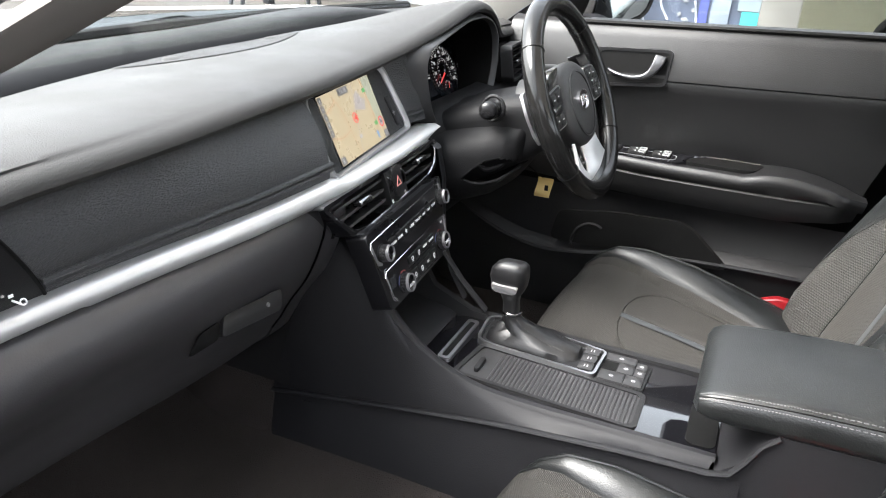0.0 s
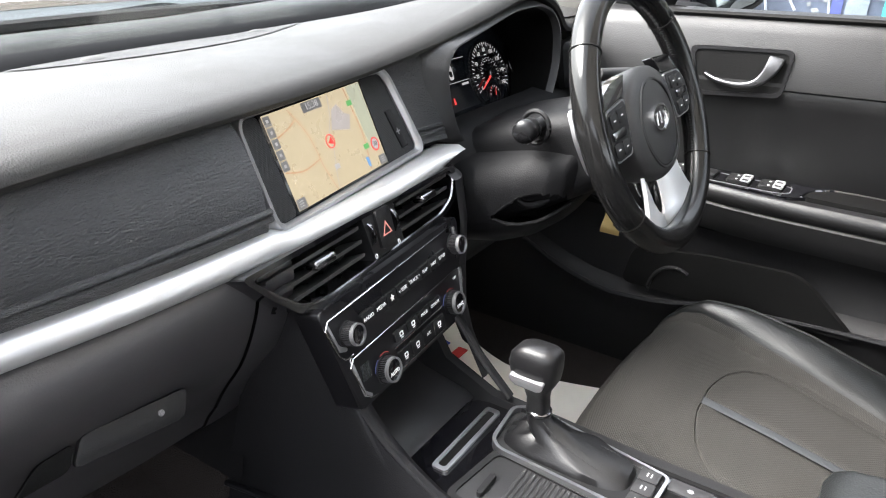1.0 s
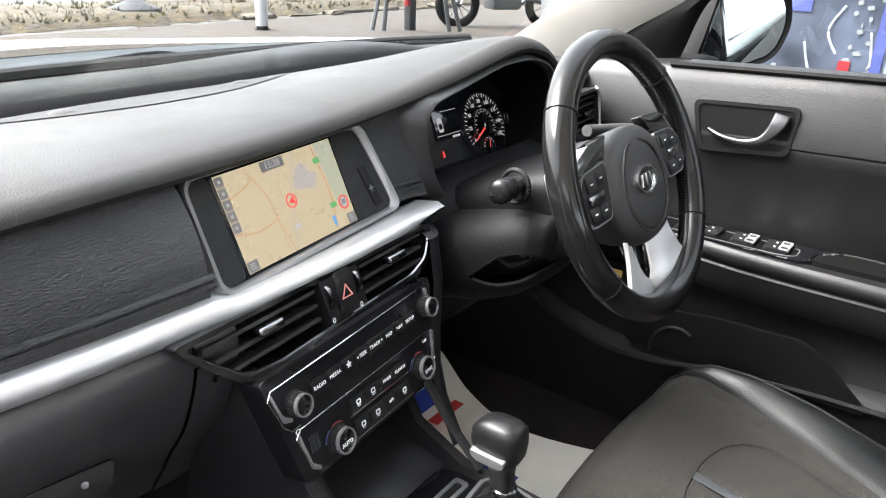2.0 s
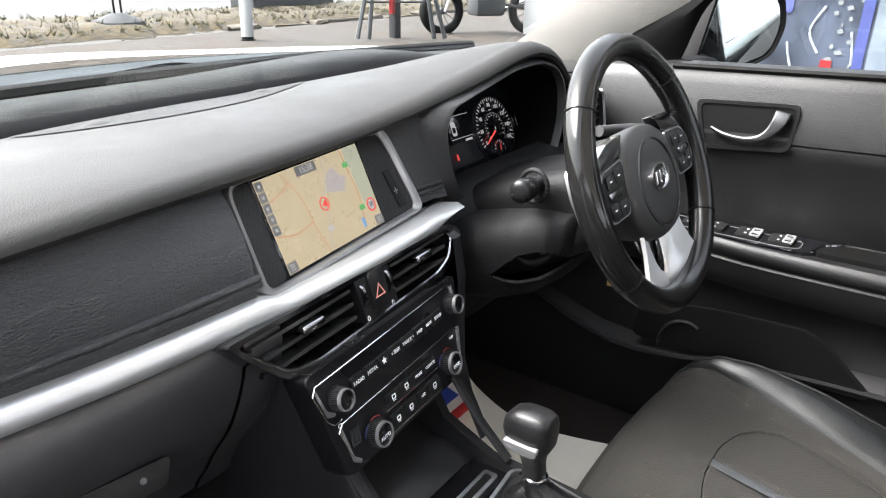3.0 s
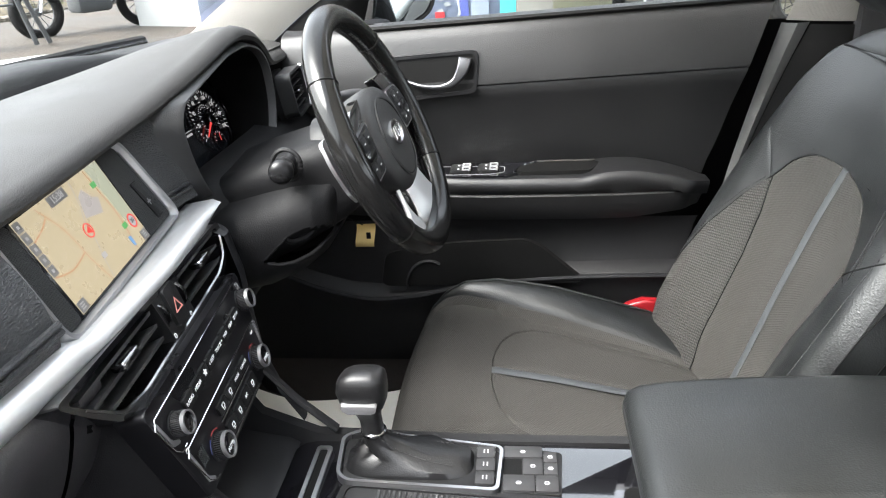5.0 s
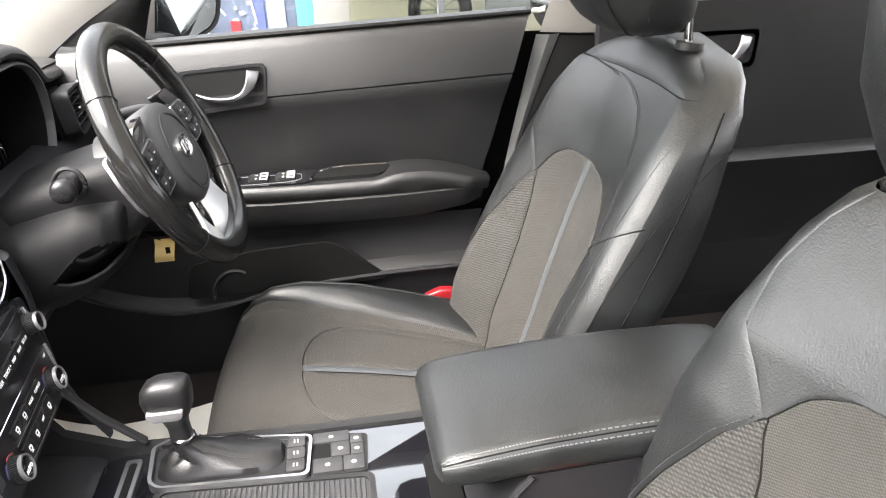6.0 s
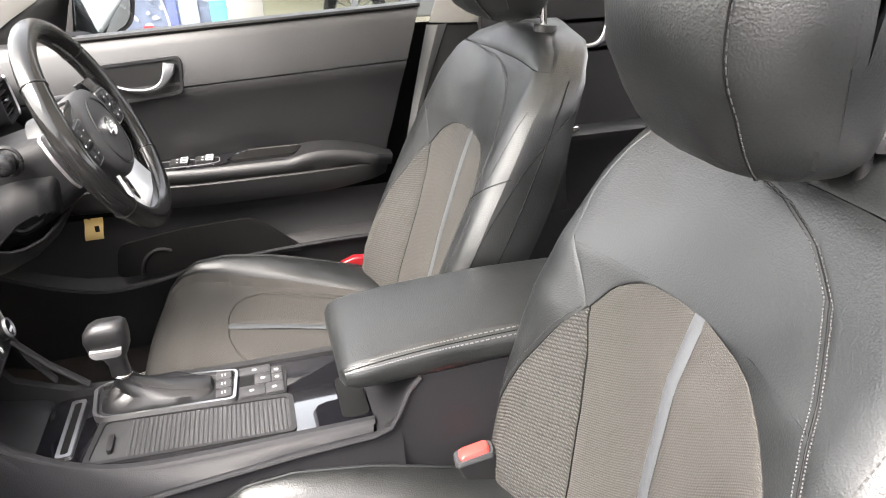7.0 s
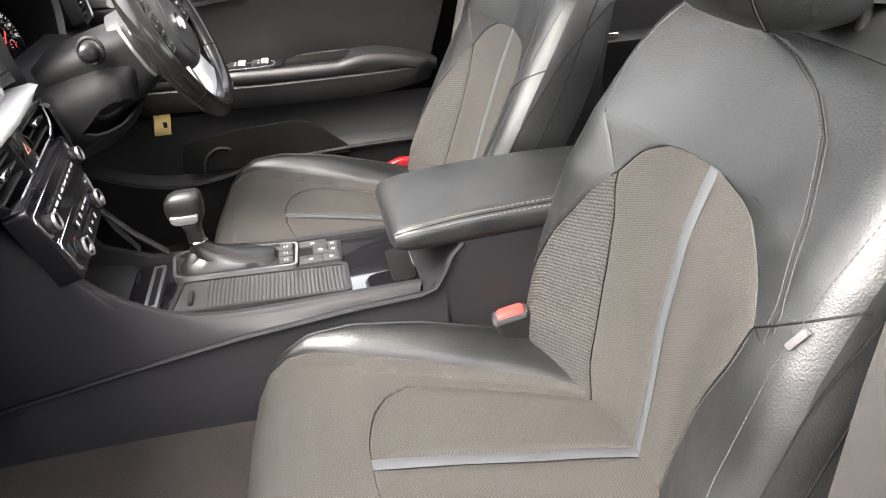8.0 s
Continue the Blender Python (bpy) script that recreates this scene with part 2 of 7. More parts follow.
def join(bm, out):
    if bm is None:
        return out
    me = bpy.data.meshes.new("tmp")
    out.to_mesh(me)
    out.free()
    bm.from_mesh(me)
    bpy.data.meshes.remove(me)
    return bm


def slab(outline, z0, z1, bevel=0.002, m=None, bm=None, seg=2):
    """A plate: a closed outline in x, y between two heights, its edges rounded."""
    out = bmesh.new()
    lo = [out.verts.new((x, y, z0)) for x, y in outline]
    hi = [out.verts.new((x, y, z1)) for x, y in outline]
    n = len(lo)
    out.faces.new(lo[::-1])
    top = out.faces.new(hi)
    for i in range(n):
        out.faces.new((lo[i], lo[(i + 1) % n], hi[(i + 1) % n], hi[i]))
    if bevel:
        bmesh.ops.bevel(out, geom=list(top.edges), offset=bevel, segments=seg, profile=0.5, affect='EDGES')
    if m is not None:
        bmesh.ops.transform(out, matrix=m, verts=out.verts)
    return join(bm, out)


def ring_slab(outer, inner, z0, z1, m=None, bm=None):
    """A flat frame between two outlines of equal count."""
    rows = [[(x, y, z0) for x, y in outer], [(x, y, z1) for x, y in outer],
            [(x, y, z1) for x, y in inner], [(x, y, z0) for x, y in inner]]
    out = rows_mesh(rows, close_u=True, close_v=True)
    if m is not None:
        bmesh.ops.transform(out, matrix=m, verts=out.verts)
    return join(bm, out)


def rounded(x0, y0, x1, y1, r, n=5):
    """The outline of a rounded rectangle."""
    pts = []
    for cx, cy, a in ((x1 - r, y0 + r, -90), (x1 - r, y1 - r, 0), (x0 + r, y1 - r, 90), (x0 + r, y0 + r, 180)):
        for k in range(n + 1):
            t = radians(a + 90 * k / n)
            pts.append((cx + r * math.cos(t), cy + r * math.sin(t)))
    return pts


def round_poly(pts, r, n=4):
    """A polygon with its corners rounded."""
    out = []
    for i, p in enumerate(pts):
        a, b, c = Vector(pts[i - 1]), Vector(p), Vector(pts[(i + 1) % len(pts)])
        u, w = a - b, c - b
        k = min(r, u.length * 0.45, w.length * 0.45)
        s, e = b + u.normalized() * k, b + w.normalized() * k
        for j in range(n + 1):
            t = j / n
            q = s * (1 - t) ** 2 + b * 2 * t * (1 - t) + e * t ** 2
            out.append((q.x, q.y))
    return out


def tube(path, radius, seg=8, closed=False, caps=True, bm=None, flat=1.0, up=(0, 0, 1)):
    """A tube along a path; radius may be a list; flat squeezes it along up."""
    path = [Vector(p) for p in path]
    n = len(path)
    rings = []
    for i, p in enumerate(path):
        a = path[i - 1] if (i or closed) else p
        b = path[(i + 1) % n] if (i < n - 1 or closed) else p
        d = (b - a).normalized()
        s = d.cross(Vector(up))
        s = s.normalized() if s.length > 1e-5 else d.cross(V(1, 0.1, 0)).normalized()
        t = s.cross(d).normalized()
        r = radius[i] if isinstance(radius, (list, tuple)) else radius
        rings.append([p + s * r * math.cos(2 * math.pi * k / seg) + t * r * flat * math.sin(2 * math.pi * k / seg) for k in range(seg)])
    if closed:
        return rows_mesh(rings, close_u=True, close_v=True, bm=bm)
    return loft(rings, caps, bm=bm)


def cyl(c, axis, r, h, seg=24, bevel=0.0015, bm=None, r2=None):
    """A disc or knob whose base is at c, along axis."""
    out = bmesh.new()
    r2 = r if r2 is None else r2
    prof = [(r, 0), (r2, h - bevel), (r2 - bevel * 0.3, h - bevel * 0.3), (r2 - bevel, h)]
    rings = [[(a * math.cos(2 * math.pi * k / seg), a * math.sin(2 * math.pi * k / seg), z) for k in range(seg)] for a, z in prof]
    loft(rings, bm=out)
    q = Vector(axis).to_track_quat('Z', 'Y').to_matrix().to_4x4()
    bmesh.ops.transform(out, matrix=Matrix.Translation(c) @ q, verts=out.verts)
    return join(bm, out)


def lerp(x, xs, ys):
    return float(np.interp(x, xs, ys))


def sstep(x, a, b):
    t = min(1.0, max(0.0, (x - a) / (b - a)))
    return t * t * (3 - 2 * t)


def curve_pts(pts, n):
    """A smooth run of n points through the given ones."""
    P = [Vector(p) for p in pts]
    out = []
    for k in range(n):
        s = k / (n - 1) * (len(P) - 1)
        i = min(int(s), len(P) - 2)
        t = s - i
        p0, p1, p2, p3 = P[max(i - 1, 0)], P[i], P[i + 1], P[min(i + 2, len(P) - 1)]
        out.append(0.5 * ((2 * p1) + (p2 - p0) * t + (2 * p0 - 5 * p1 + 4 * p2 - p3) * t * t + (3 * p1 - p0 - 3 * p2 + p3) * t ** 3))
    return out


def plane_frame(o, r, u):
    """A pose whose x runs along r, whose y runs along u and whose z faces out."""
    r = Vector(r).normalized()
    u = Vector(u)
    u = (u - r * r.dot(u)).normalized()
    n = r.cross(u)
    m = Matrix((r, u, n)).transposed().to_4x4()
    m.translation = o
    return m


def words(text, size, m, material, parent, name="lettering", depth=0.0003, centre=True):
    """Raised lettering, flat in the plane of m."""
    c = bpy.data.curves.new("t", 'FONT')
    c.body, c.size, c.extrude = text, size, depth
    c.resolution_u = 2
    if centre:
        c.align_x, c.align_y = 'CENTER', 'CENTER'
    tmp = new("t", c)
    me = bpy.data.meshes.new_from_object(tmp)
    bpy.data.objects.remove(tmp)
    bpy.data.curves.remove(c)
    me.transform(m)
    me.name = name
    me.materials.clear()
    me.materials.append(material)
    ob = new(name, me)
    ob.parent = parent
    return ob


def at(m, x, y, z=0.0):
    return m @ Matrix.Translation((x, y, z))


def stitches(path, parent, name="stitching", size=0.0011, every=0.007, length=0.005, material=None):
    """Short thread stitches laid along a path."""
    bm = bmesh.new()
    P = [Vector(p) for p in path]
    acc = 0.0
    for a, b in zip(P[:-1], P[1:]):
        L = (b - a).length
        d = (b - a).normalized() if L > 1e-6 else V(1, 0, 0)
        while acc < L:
            p = a + d * acc
            tube([p - d * length / 2, p, p + d * length / 2], [size * 0.6, size, size * 0.6], 5, bm=bm)
            acc += every
        acc -= L
    return link_mesh(name, bm, material or THREAD, parent)

# ---- the setting: car shell ----
floor_ob = link_mesh("floor", box((-0.72, -1.6, 0.26), (0.72, 1.15, 0.30), 0.0), CARPET)
tagged(floor_ob, "dark charcoal carpet of the car floor", "carpet", kind="structure")


rows = []
for y in np.linspace(-0.45, 1.08, 26):
    up = 0.16 * sstep(y, 0.72, 1.05)
    rows.append([V(x, y, lerp(x, [-0.70, -0.62, -0.40, -0.20, -0.115], [0.325, 0.335, 0.345, 0.375, 0.398]) + up + 0.003 * math.sin(17 * x + 9 * y)) for x in np.linspace(-0.70, -0.115, 18)])
tagged(link_mesh("floor_carpet", rows_mesh(rows), CARPET), "dark brown-grey carpet rising to the tunnel in the passenger footwell", "carpet", kind="structure")


def sheet(name, pts, thick, material, label, category):
    """A flat panel of given corners and thickness."""
    P = [Vector(p) for p in pts]
    n = (P[1] - P[0]).cross(P[2] - P[0]).normalized() * thick
    bm = loft([P, [p + n for p in P]])
    return tagged(link_mesh(name, bm, material), label, category, kind="structure")


def roof_rows(z):
    rows = []
    for y in np.linspace(-1.7, 0.25, 12):
        rows.append([V(x, y, z + 0.05 - 0.12 * (x / 0.62) ** 4 - 0.05 * max(0, (y + 0.2) / 0.45) ** 2) for x in np.linspace(-0.60, 0.62, 14)])
    return rows


bm = rows_mesh(roof_rows(1.36))
bmesh.ops.solidify(bm, geom=bm.faces[:], thickness=0.03)
# paler than the pillar trim so the unseen roof bounces more light down
HEADLINER = mat("headliner_cloth", (0.50, 0.485, 0.45), 0.9, grain=0.0004, scale=900, vary=0.05)
tagged(link_mesh("ceiling", bm, HEADLINER), "beige cloth headliner of the car roof", "headliner", kind="structure")
sheet("wall_rear", [(-0.75, -1.5, 0.26), (0.75, -1.5, 0.26), (0.70, -1.7, 1.05), (-0.70, -1.7, 1.05)], 0.03, HARD, "dark panel closing the rear of the cabin", "panel")
sheet("bulkhead", [(-0.80, 1.12, 0.25), (0.80, 1.12, 0.25), (0.80, 1.0, 0.95), (-0.80, 1.0, 0.95)], 0.03, CARPET, "dark carpeted bulkhead behind the footwells", "bulkhead")

# ---- dashboard ----
BX = [-0.74, -0.57, -0.4, -0.25, -0.13, -0.02, 0.10, 0.2, 0.3, 0.37, 0.43, 0.49, 0.54, 0.58, 0.62, 0.76]
BY = [0.50, 0.525, 0.525, 0.535, 0.543, 0.557, 0.572, 0.563, 0.55, 0.546, 0.543, 0.542, 0.541, 0.548, 0.56, 0.57]
BZ = [0.945, 0.957, 0.958, 0.960, 0.961, 0.960, 0.962, 0.976, 0.997, 1.012, 1.026, 1.022, 1.003, 0.975, 0.955, 0.95]
dash = thing("dashboard", "black soft-touch dashboard with silver trim strip and leather-look panel", "dashboard", at=(0, 0.6, 0.6))


def dpart(name, bm, material, label="", parent=None, thing_ob=None):
    """A part given in the place's own axes, hung on a thing that is not at the origin."""
    base = thing_ob or dash
    bmesh.ops.translate(bm, vec=-base.location, verts=bm.verts)
    return part(name, bm, material, parent or base, label)


def brow(x):
    s = 0.03
    return (sum(lerp(x + d, BX, BY) for d in (-s, 0, s)) / 3, sum(lerp(x + d, BX, BZ) for d in (-s, 0, s)) / 3)


def pad_bulge(t):
    """The rise of the top pad, fullest near its rolled front edge."""
    return 0.0125 * math.sin(math.pi * t ** 0.62)


def grille_y(x):
    return 0.842 - 0.34 * (x - 0.05) ** 2


def screen_y(x):
    return 0.990 - 0.12 * abs(x / 0.76) ** 2.2


rows = []
for x in np.linspace(-0.72, 0.76, 90):
    y, z = brow(x)
    yg = max(grille_y(x), y + 0.12)
    zg = 0.964 + max(0.0, z - 0.965) * 0.25
    r = [V(x, y + 0.075, z - 0.014), V(x, y + 0.020, z - 0.0130), V(x, y + 0.006, z - 0.0110)]
    for a in (172, 160, 148, 136, 124, 112, 100):
        r.append(V(x, y + 0.026 + 0.024 * math.cos(radians(a)), z - 0.008 + 0.0178 * math.sin(radians(a))))
    for t in (0.075, 0.11, 0.16, 0.22, 0.3, 0.4, 0.5, 0.62, 0.75, 0.88, 1.0):
        r.append(V(x, y + 0.008 + (yg - y - 0.008) * t, (z + 0.004) * (1 - t) + zg * t + pad_bulge(t)))
    r += [V(x, yg + 0.004, zg - 0.004), V(x, yg + 0.006, zg - 0.012)]
    rows.append(r)
dpart("top_pad", rows_mesh(rows), SOFT, "grey-black grained soft top pad with hooded brow")

rows = []
for x in np.linspace(-0.74, 0.80, 60):
    y, z = brow(x)
    yg = max(grille_y(x), y + 0.12)
    zg = 0.964 + max(0.0, z - 0.965) * 0.25
    ye = max(screen_y(x), yg + 0.03)
    roll = [(0.004, -0.018), (0.008, -0.012), (0.014, -0.004), (0.022, 0.003), (0.031, 0.0085), (0.041, 0.0122), (0.052, 0.0145), (0.066, 0.0155)]
    r = [V(x, yg + d, zg + h) for d, h in roll]
    r += [V(x, yg + 0.066 + max(0.02, ye - yg - 0.066) * t, zg + h) for t, h in ((0.35, 0.0150), (0.7, 0.0125), (1.0, 0.0085))]
    rows.append(r + [V(x, r[-1].y + 0.012, zg - 0.02)])
dpart("demister_strip", rows_mesh(rows), mat("roll_plastic", (0.0048, 0.0048, 0.0052), 0.55, grain=0.00025, scale=700, spec=0.06), "dark grained roll below the windscreen")
dpart("screen_seal", tube([V(x, max(screen_y(x), max(grille_y(x), brow(x)[0] + 0.12) + 0.086) + 0.016, 0.9745) for x in np.linspace(-0.72, 0.79, 60)], 0.012, 8), RUBBER, "black seal at the foot of the windscreen")

# perforated loudspeaker grille in the top pad
rows = []
for x in np.linspace(-0.185, 0.245, 40):
    t = (x + 0.185) / 0.43
    yg = grille_y(x) - 0.003
    w = 0.083 * (math.sin(math.pi * min(1, max(0, t)) ** 0.92) ** 0.72) + 0.001
    zz = []
    for k in range(6):
        y = yg - w * (1 - k / 5)
        yb, zb = brow(x)
        tt = (y - yb - 0.008) / (max(grille_y(x), yb + 0.12) - yb - 0.008)
        zz.append(V(x, y, (zb + 0.004) * (1 - tt) + (0.964 + max(0, zb - 0.965) * 0.25) * tt + pad_bulge(min(1.0, max(0.0, tt))) + 0.0012))
    rows.append(zz)
grille = dpart("speaker_grille", rows_mesh(rows), mat("perforated_plastic", (0.0145, 0.0145, 0.0150), 0.6, grain=0.0015, scale=300, kind="weave", spec=0.25, holes=0.6), "finely perforated loudspeaker grille")
for gx, gy in ((-0.100, 0.796), (0.158, 0.815)):
    bm = bmesh.new()
    bmesh.ops.create_uvsphere(bm, u_segments=20, v_segments=10, radius=1.0)
    bmesh.ops.transform(bm, matrix=Matrix.Translation((gx, gy, 0.9675)) @ Matrix.Diagonal((0.016, 0.013, 0.0042, 1)), verts=bm.verts)
    dpart("sensor_dome", bm, SOFT)

TX = [-0.62, -0.52, -0.4, -0.29, -0.145, 0.0, 0.1, 0.225]
TY = [0.553, 0.545, 0.531, 0.512, 0.504, 0.504, 0.512, 0.530]


def trim_y(x):
    return sum(lerp(x + d, TX, TY) for d in (-0.05, 0, 0.05)) / 3


# grained panel between brow and trim, on the passenger's side
def fascia_point(x, t):
    y, z = brow(x)
    p = V(x, y + 0.012, z - 0.0125).lerp(V(x, trim_y(x) + 0.012, 0.851), t)
    return p + V(0, -0.012 * math.sin(math.pi * t) ** 0.8, 0)


def fascia_end(t):
    """The slanted end of the panel at the switch plate."""
    return -0.582 + 0.058 * t


rows = [[fascia_point(fascia_end(k / 16) + (-0.134 - fascia_end(k / 16)) * u, k / 16) for k in range(17)] for u in np.linspace(0, 1, 44)]
dpart("fascia_panel", rows_mesh(rows), GRAINED, "black leather-grained fascia panel with twin seam")


def seam_line(x0, x1, f, lift, n=40):
    pts = []
    for x in np.linspace(x0, x1, n):
        y, z = brow(x)
        ty = trim_y(x)
        p = V(x, y + 0.012, z - 0.0125).lerp(V(x, ty + 0.012, 0.851), f)
        pts.append(p + V(0, -0.012 * math.sin(math.pi * f) ** 0.8 - lift, 0))
    return pts


for f in (0.80, 0.87):
    dpart("seam_piping", tube(seam_line(fascia_end(f) + 0.002, -0.13, f, 0.0010), 0.0033, 8), GRAINED)
for f in (0.775, 0.895):
    bm = bmesh.new()
    L = seam_line(fascia_end(f) + 0.002, -0.13, f, 0.0012, 90)
    for a, b in zip(L[:-1:1], L[1::1]):
        tube([a, a.lerp(b, 0.6)], 0.0007, 5, bm=bm)
    dpart("stitching", bm, THREAD)

# silver strip
rows = []
for x in np.linspace(-0.64, 0.230, 90):
    y = trim_y(x)
    taper = min(1.0, max(0.3, (0.240 - x) / 0.08))
    top, bot = 0.851, 0.851 - 0.024 * (0.35 + 0.65 * taper)
    if x < -0.5:
        bot = 0.829
    s = sstep(x, -0.140, -0.108)
    top -= 0.005 * s
    prof = [V(x, y + 0.035 + 0.008 * s, 0.855 - 0.0155 * s), V(x, y + 0.020, 0.853 - 0.0095 * s), V(x, y + 0.006, top), V(x, y - 0.001, top - 0.003)]
    for k in range(1, 6):
        t = k / 5
        prof.append(V(x, y - 0.001 - 0.004 * math.sin(math.pi * t), top - 0.003 + (bot + 0.002 - top + 0.003) * t))
    prof += [V(x, y + 0.004, bot), V(x, y + 0.03, bot)]
    rows.append(prof)
dpart("silver_strip", rows_mesh(rows), SATIN, "satin silver trim strip across the dashboard")

# lower dashboard with glovebox, passenger's side
def lower_prof(x):
    y = trim_y(x) + 0.012
    f = lerp(x, [-0.55, -0.40, -0.28, -0.20], [1.0, 0.7, 0.25, 0.0])
    return [V(x, y + 0.01, 0.832), V(x, y - 0.006 - 0.004 * f, 0.825), V(x, y - 0.012 - 0.012 * f, 0.809), V(x, y - 0.010 - 0.019 * f, 0.790), V(x, y - 0.004 - 0.020 * f, 0.770), V(x, y + 0.006 - 0.012 * f, 0.744), V(x, y + 0.022, 0.712), V(x, y + 0.050, 0.672), V(x, y + 0.080, 0.625), V(x, y + 0.13, 0.585), V(x, y + 0.36, 0.565)]


rows = []
for x in np.linspace(-0.74, -0.1655, 40):
    rows.append([p for p in curve_pts(lower_prof(x), 26)])
dpart("glovebox_lid", rows_mesh(rows), GLOVE, "dark glovebox lid")
rows = []
for x in np.linspace(-0.1640, -0.12, 6):
    rows.append([p + V(0, -0.004 + 0.25 * (x + 0.142) ** 2 * 10, 0) for p in curve_pts(lower_prof(x), 26)])
dpart("stack_flank", rows_mesh(rows), GLOVE)
GLM = plane_frame((-0.287, 0.524, 0.7215), (1, -0.10, 0.04), (0, 0.42, 0.9))
latch = dpart("latch_plate", slab(round_poly([(-0.058, 0.000), (0.037, -0.009), (0.049, 0.014), (-0.044, 0.021)], 0.005), -0.004, 0.003, 0.001, m=GLM), HARD, "glovebox latch")
# black patch on the lid, painted as shade in the finger recess
dpart("latch_shade", slab(round_poly([(-0.104, 0.000), (-0.061, 0.000), (-0.050, 0.018), (-0.080, 0.016)], 0.005), -0.004, 0.001, 0.001, m=GLM), RUBBER)
dpart("keyhole", cyl(GLM @ V(0.020, 0.005, 0.002), GLM.to_3x3() @ V(0, 0, 1), 0.0045, 0.001), SATIN_DARK)

# ---- centre console ----
console = thing("centre_console", "dark plastic centre console with piano-black top and padded armrest", "console", at=(0.01, 0.1, 0.30))


def cpart(name, bm, material, label="", parent=None):
    return dpart(name, bm, material, label, parent, console)


EDGE = [(-0.150, 0.528, 0.80), (-0.110, 0.525, 0.765), (-0.092, 0.505, 0.725), (-0.088, 0.465, 0.675), (-0.086, 0.42, 0.622), (-0.086, 0.35, 0.580), (-0.086, 0.27, 0.564), (-0.086, 0.10, 0.565), (-0.086, -0.012, 0.566)]
E1 = curve_pts(EDGE, 50)
R1 = []
for k in range(50):
    y = 0.64 + (-0.005 - 0.64) * (k / 49) ** 0.9
    R1.append(V(-0.110 - 0.010 * max(0, (y - 0.3) / 0.4), y, lerp(y, [0.0, 0.1, 0.26, 0.43, 0.6, 0.7], [0.557, 0.551, 0.534, 0.509, 0.482, 0.465])))
rows = []
for e, r in zip(E1, R1):
    m1 = e.lerp(r, 0.5) + V(0.004, 0, 0)
    rows.append([e + V(0.016, 0, -0.006), e + V(0.008, 0, 0.0), e + V(0.001, 0, -0.001), e + V(-0.003, 0, -0.006), e.lerp(m1, 0.4) + V(-0.002, 0, 0), m1, m1.lerp(r, 0.6), r + V(0.002, 0, 0.004)])
cpart("side_panel", rows_mesh(rows), CONSOLE, "dark soft side panel of the console")
railpath = R1 + [V(-0.106, -0.03, 0.562), V(-0.104, -0.045, 0.585), V(-0.103, -0.058, 0.612), V(-0.102, -0.075, 0.630)]
cpart("side_rail", tube(railpath, 0.005, 8, flat=0.8), CONSOLE)
rows = [[V(-0.128 + 0.05 * f, y, 0.50 + 0.30 * f) for f in np.linspace(0, 1, 5)] for y in np.linspace(0.60, 1.05, 6)]
cpart("footwell_panel", rows_mesh(rows), HARD, "dark plastic panel beside the footwell")
cpart("tunnel_cover", box((-0.128, 0.63, 0.30), (0.12, 1.08, 0.51), 0.03), CARPET, "dark carpeted tunnel")
rows = []
for r in railpath[:52]:
    rows.append([r + V(0.004, 0, 0), r + V(0.003, 0, -0.015), V(-0.116, r.y, 0.47), V(-0.128, r.y, 0.39), V(-0.135, r.y, 0.30)])
cpart("lower_panel", rows_mesh(rows), CONSOLE)
cpart("rear_body", loft([[V(-0.103, y, z0), V(0.115, y, z0), V(0.115, y, z1), V(-0.103, y, z1)] for y, z0, z1 in ((-0.012, 0.30, 0.555), (-0.045, 0.30, 0.585), (-0.07, 0.30, 0.632), (-0.20, 0.30, 0.636), (-0.42, 0.30, 0.64))]), CONSOLE, "dark plastic rear console box")
# armrest lid
rings = []
LID = ((0.028, 0.80, 0.636, 0.648), (0.022, 0.93, 0.630, 0.657), (0.008, 0.985, 0.626, 0.664), (-0.02, 1.0, 0.624, 0.669), (-0.07, 1.0, 0.627, 0.674), (-0.12, 1.0, 0.629, 0.677), (-0.22, 1.0, 0.632, 0.680), (-0.33, 1.0, 0.634, 0.677), (-0.365, 0.97, 0.638, 0.672), (-0.378, 0.88, 0.645, 0.664))
for y, grow, z0, z1 in LID:
    out = rounded(-0.104 * grow - 0.004, z0, 0.104 * grow - 0.004, z1, min(0.019, (z1 - z0) * 0.42), 7)
    rings.append([V(x, y, z + 0.004 * (1 - (x / 0.1) ** 2) * (1 if z > (z0 + z1) / 2 else 0)) for x, z in out])
arm = cpart("armrest_lid", loft(rings), LEATHER, "padded black leather armrest lid with twin stitching")
for ang, thick, mt in ((118, 0.0008, PALE_THREAD), (133, 0.0012, RUBBER), (148, 0.0008, PALE_THREAD)):
    path = []
    for y, grow, z0, z1 in LID[1:8]:
        r0 = min(0.019, (z1 - z0) * 0.42)
        path.append(V(-0.104 * grow - 0.004 + r0 + (r0 + 0.0003) * math.cos(radians(ang)), y, z1 - r0 + (r0 + 0.0003) * math.sin(radians(ang))))
    Q = curve_pts(path, 84)
    if mt is RUBBER:
        cpart("seam", tube([p - V(-0.0006, 0, 0.0006) for p in Q], thick, 5), mt, parent=arm)
    else:
        bm = bmesh.new()
        for a, b in zip(Q[:-1], Q[1:]):
            tube([a, a.lerp(b, 0.6)], thick, 5, bm=bm)
        cpart("stitching", bm, mt, parent=arm)
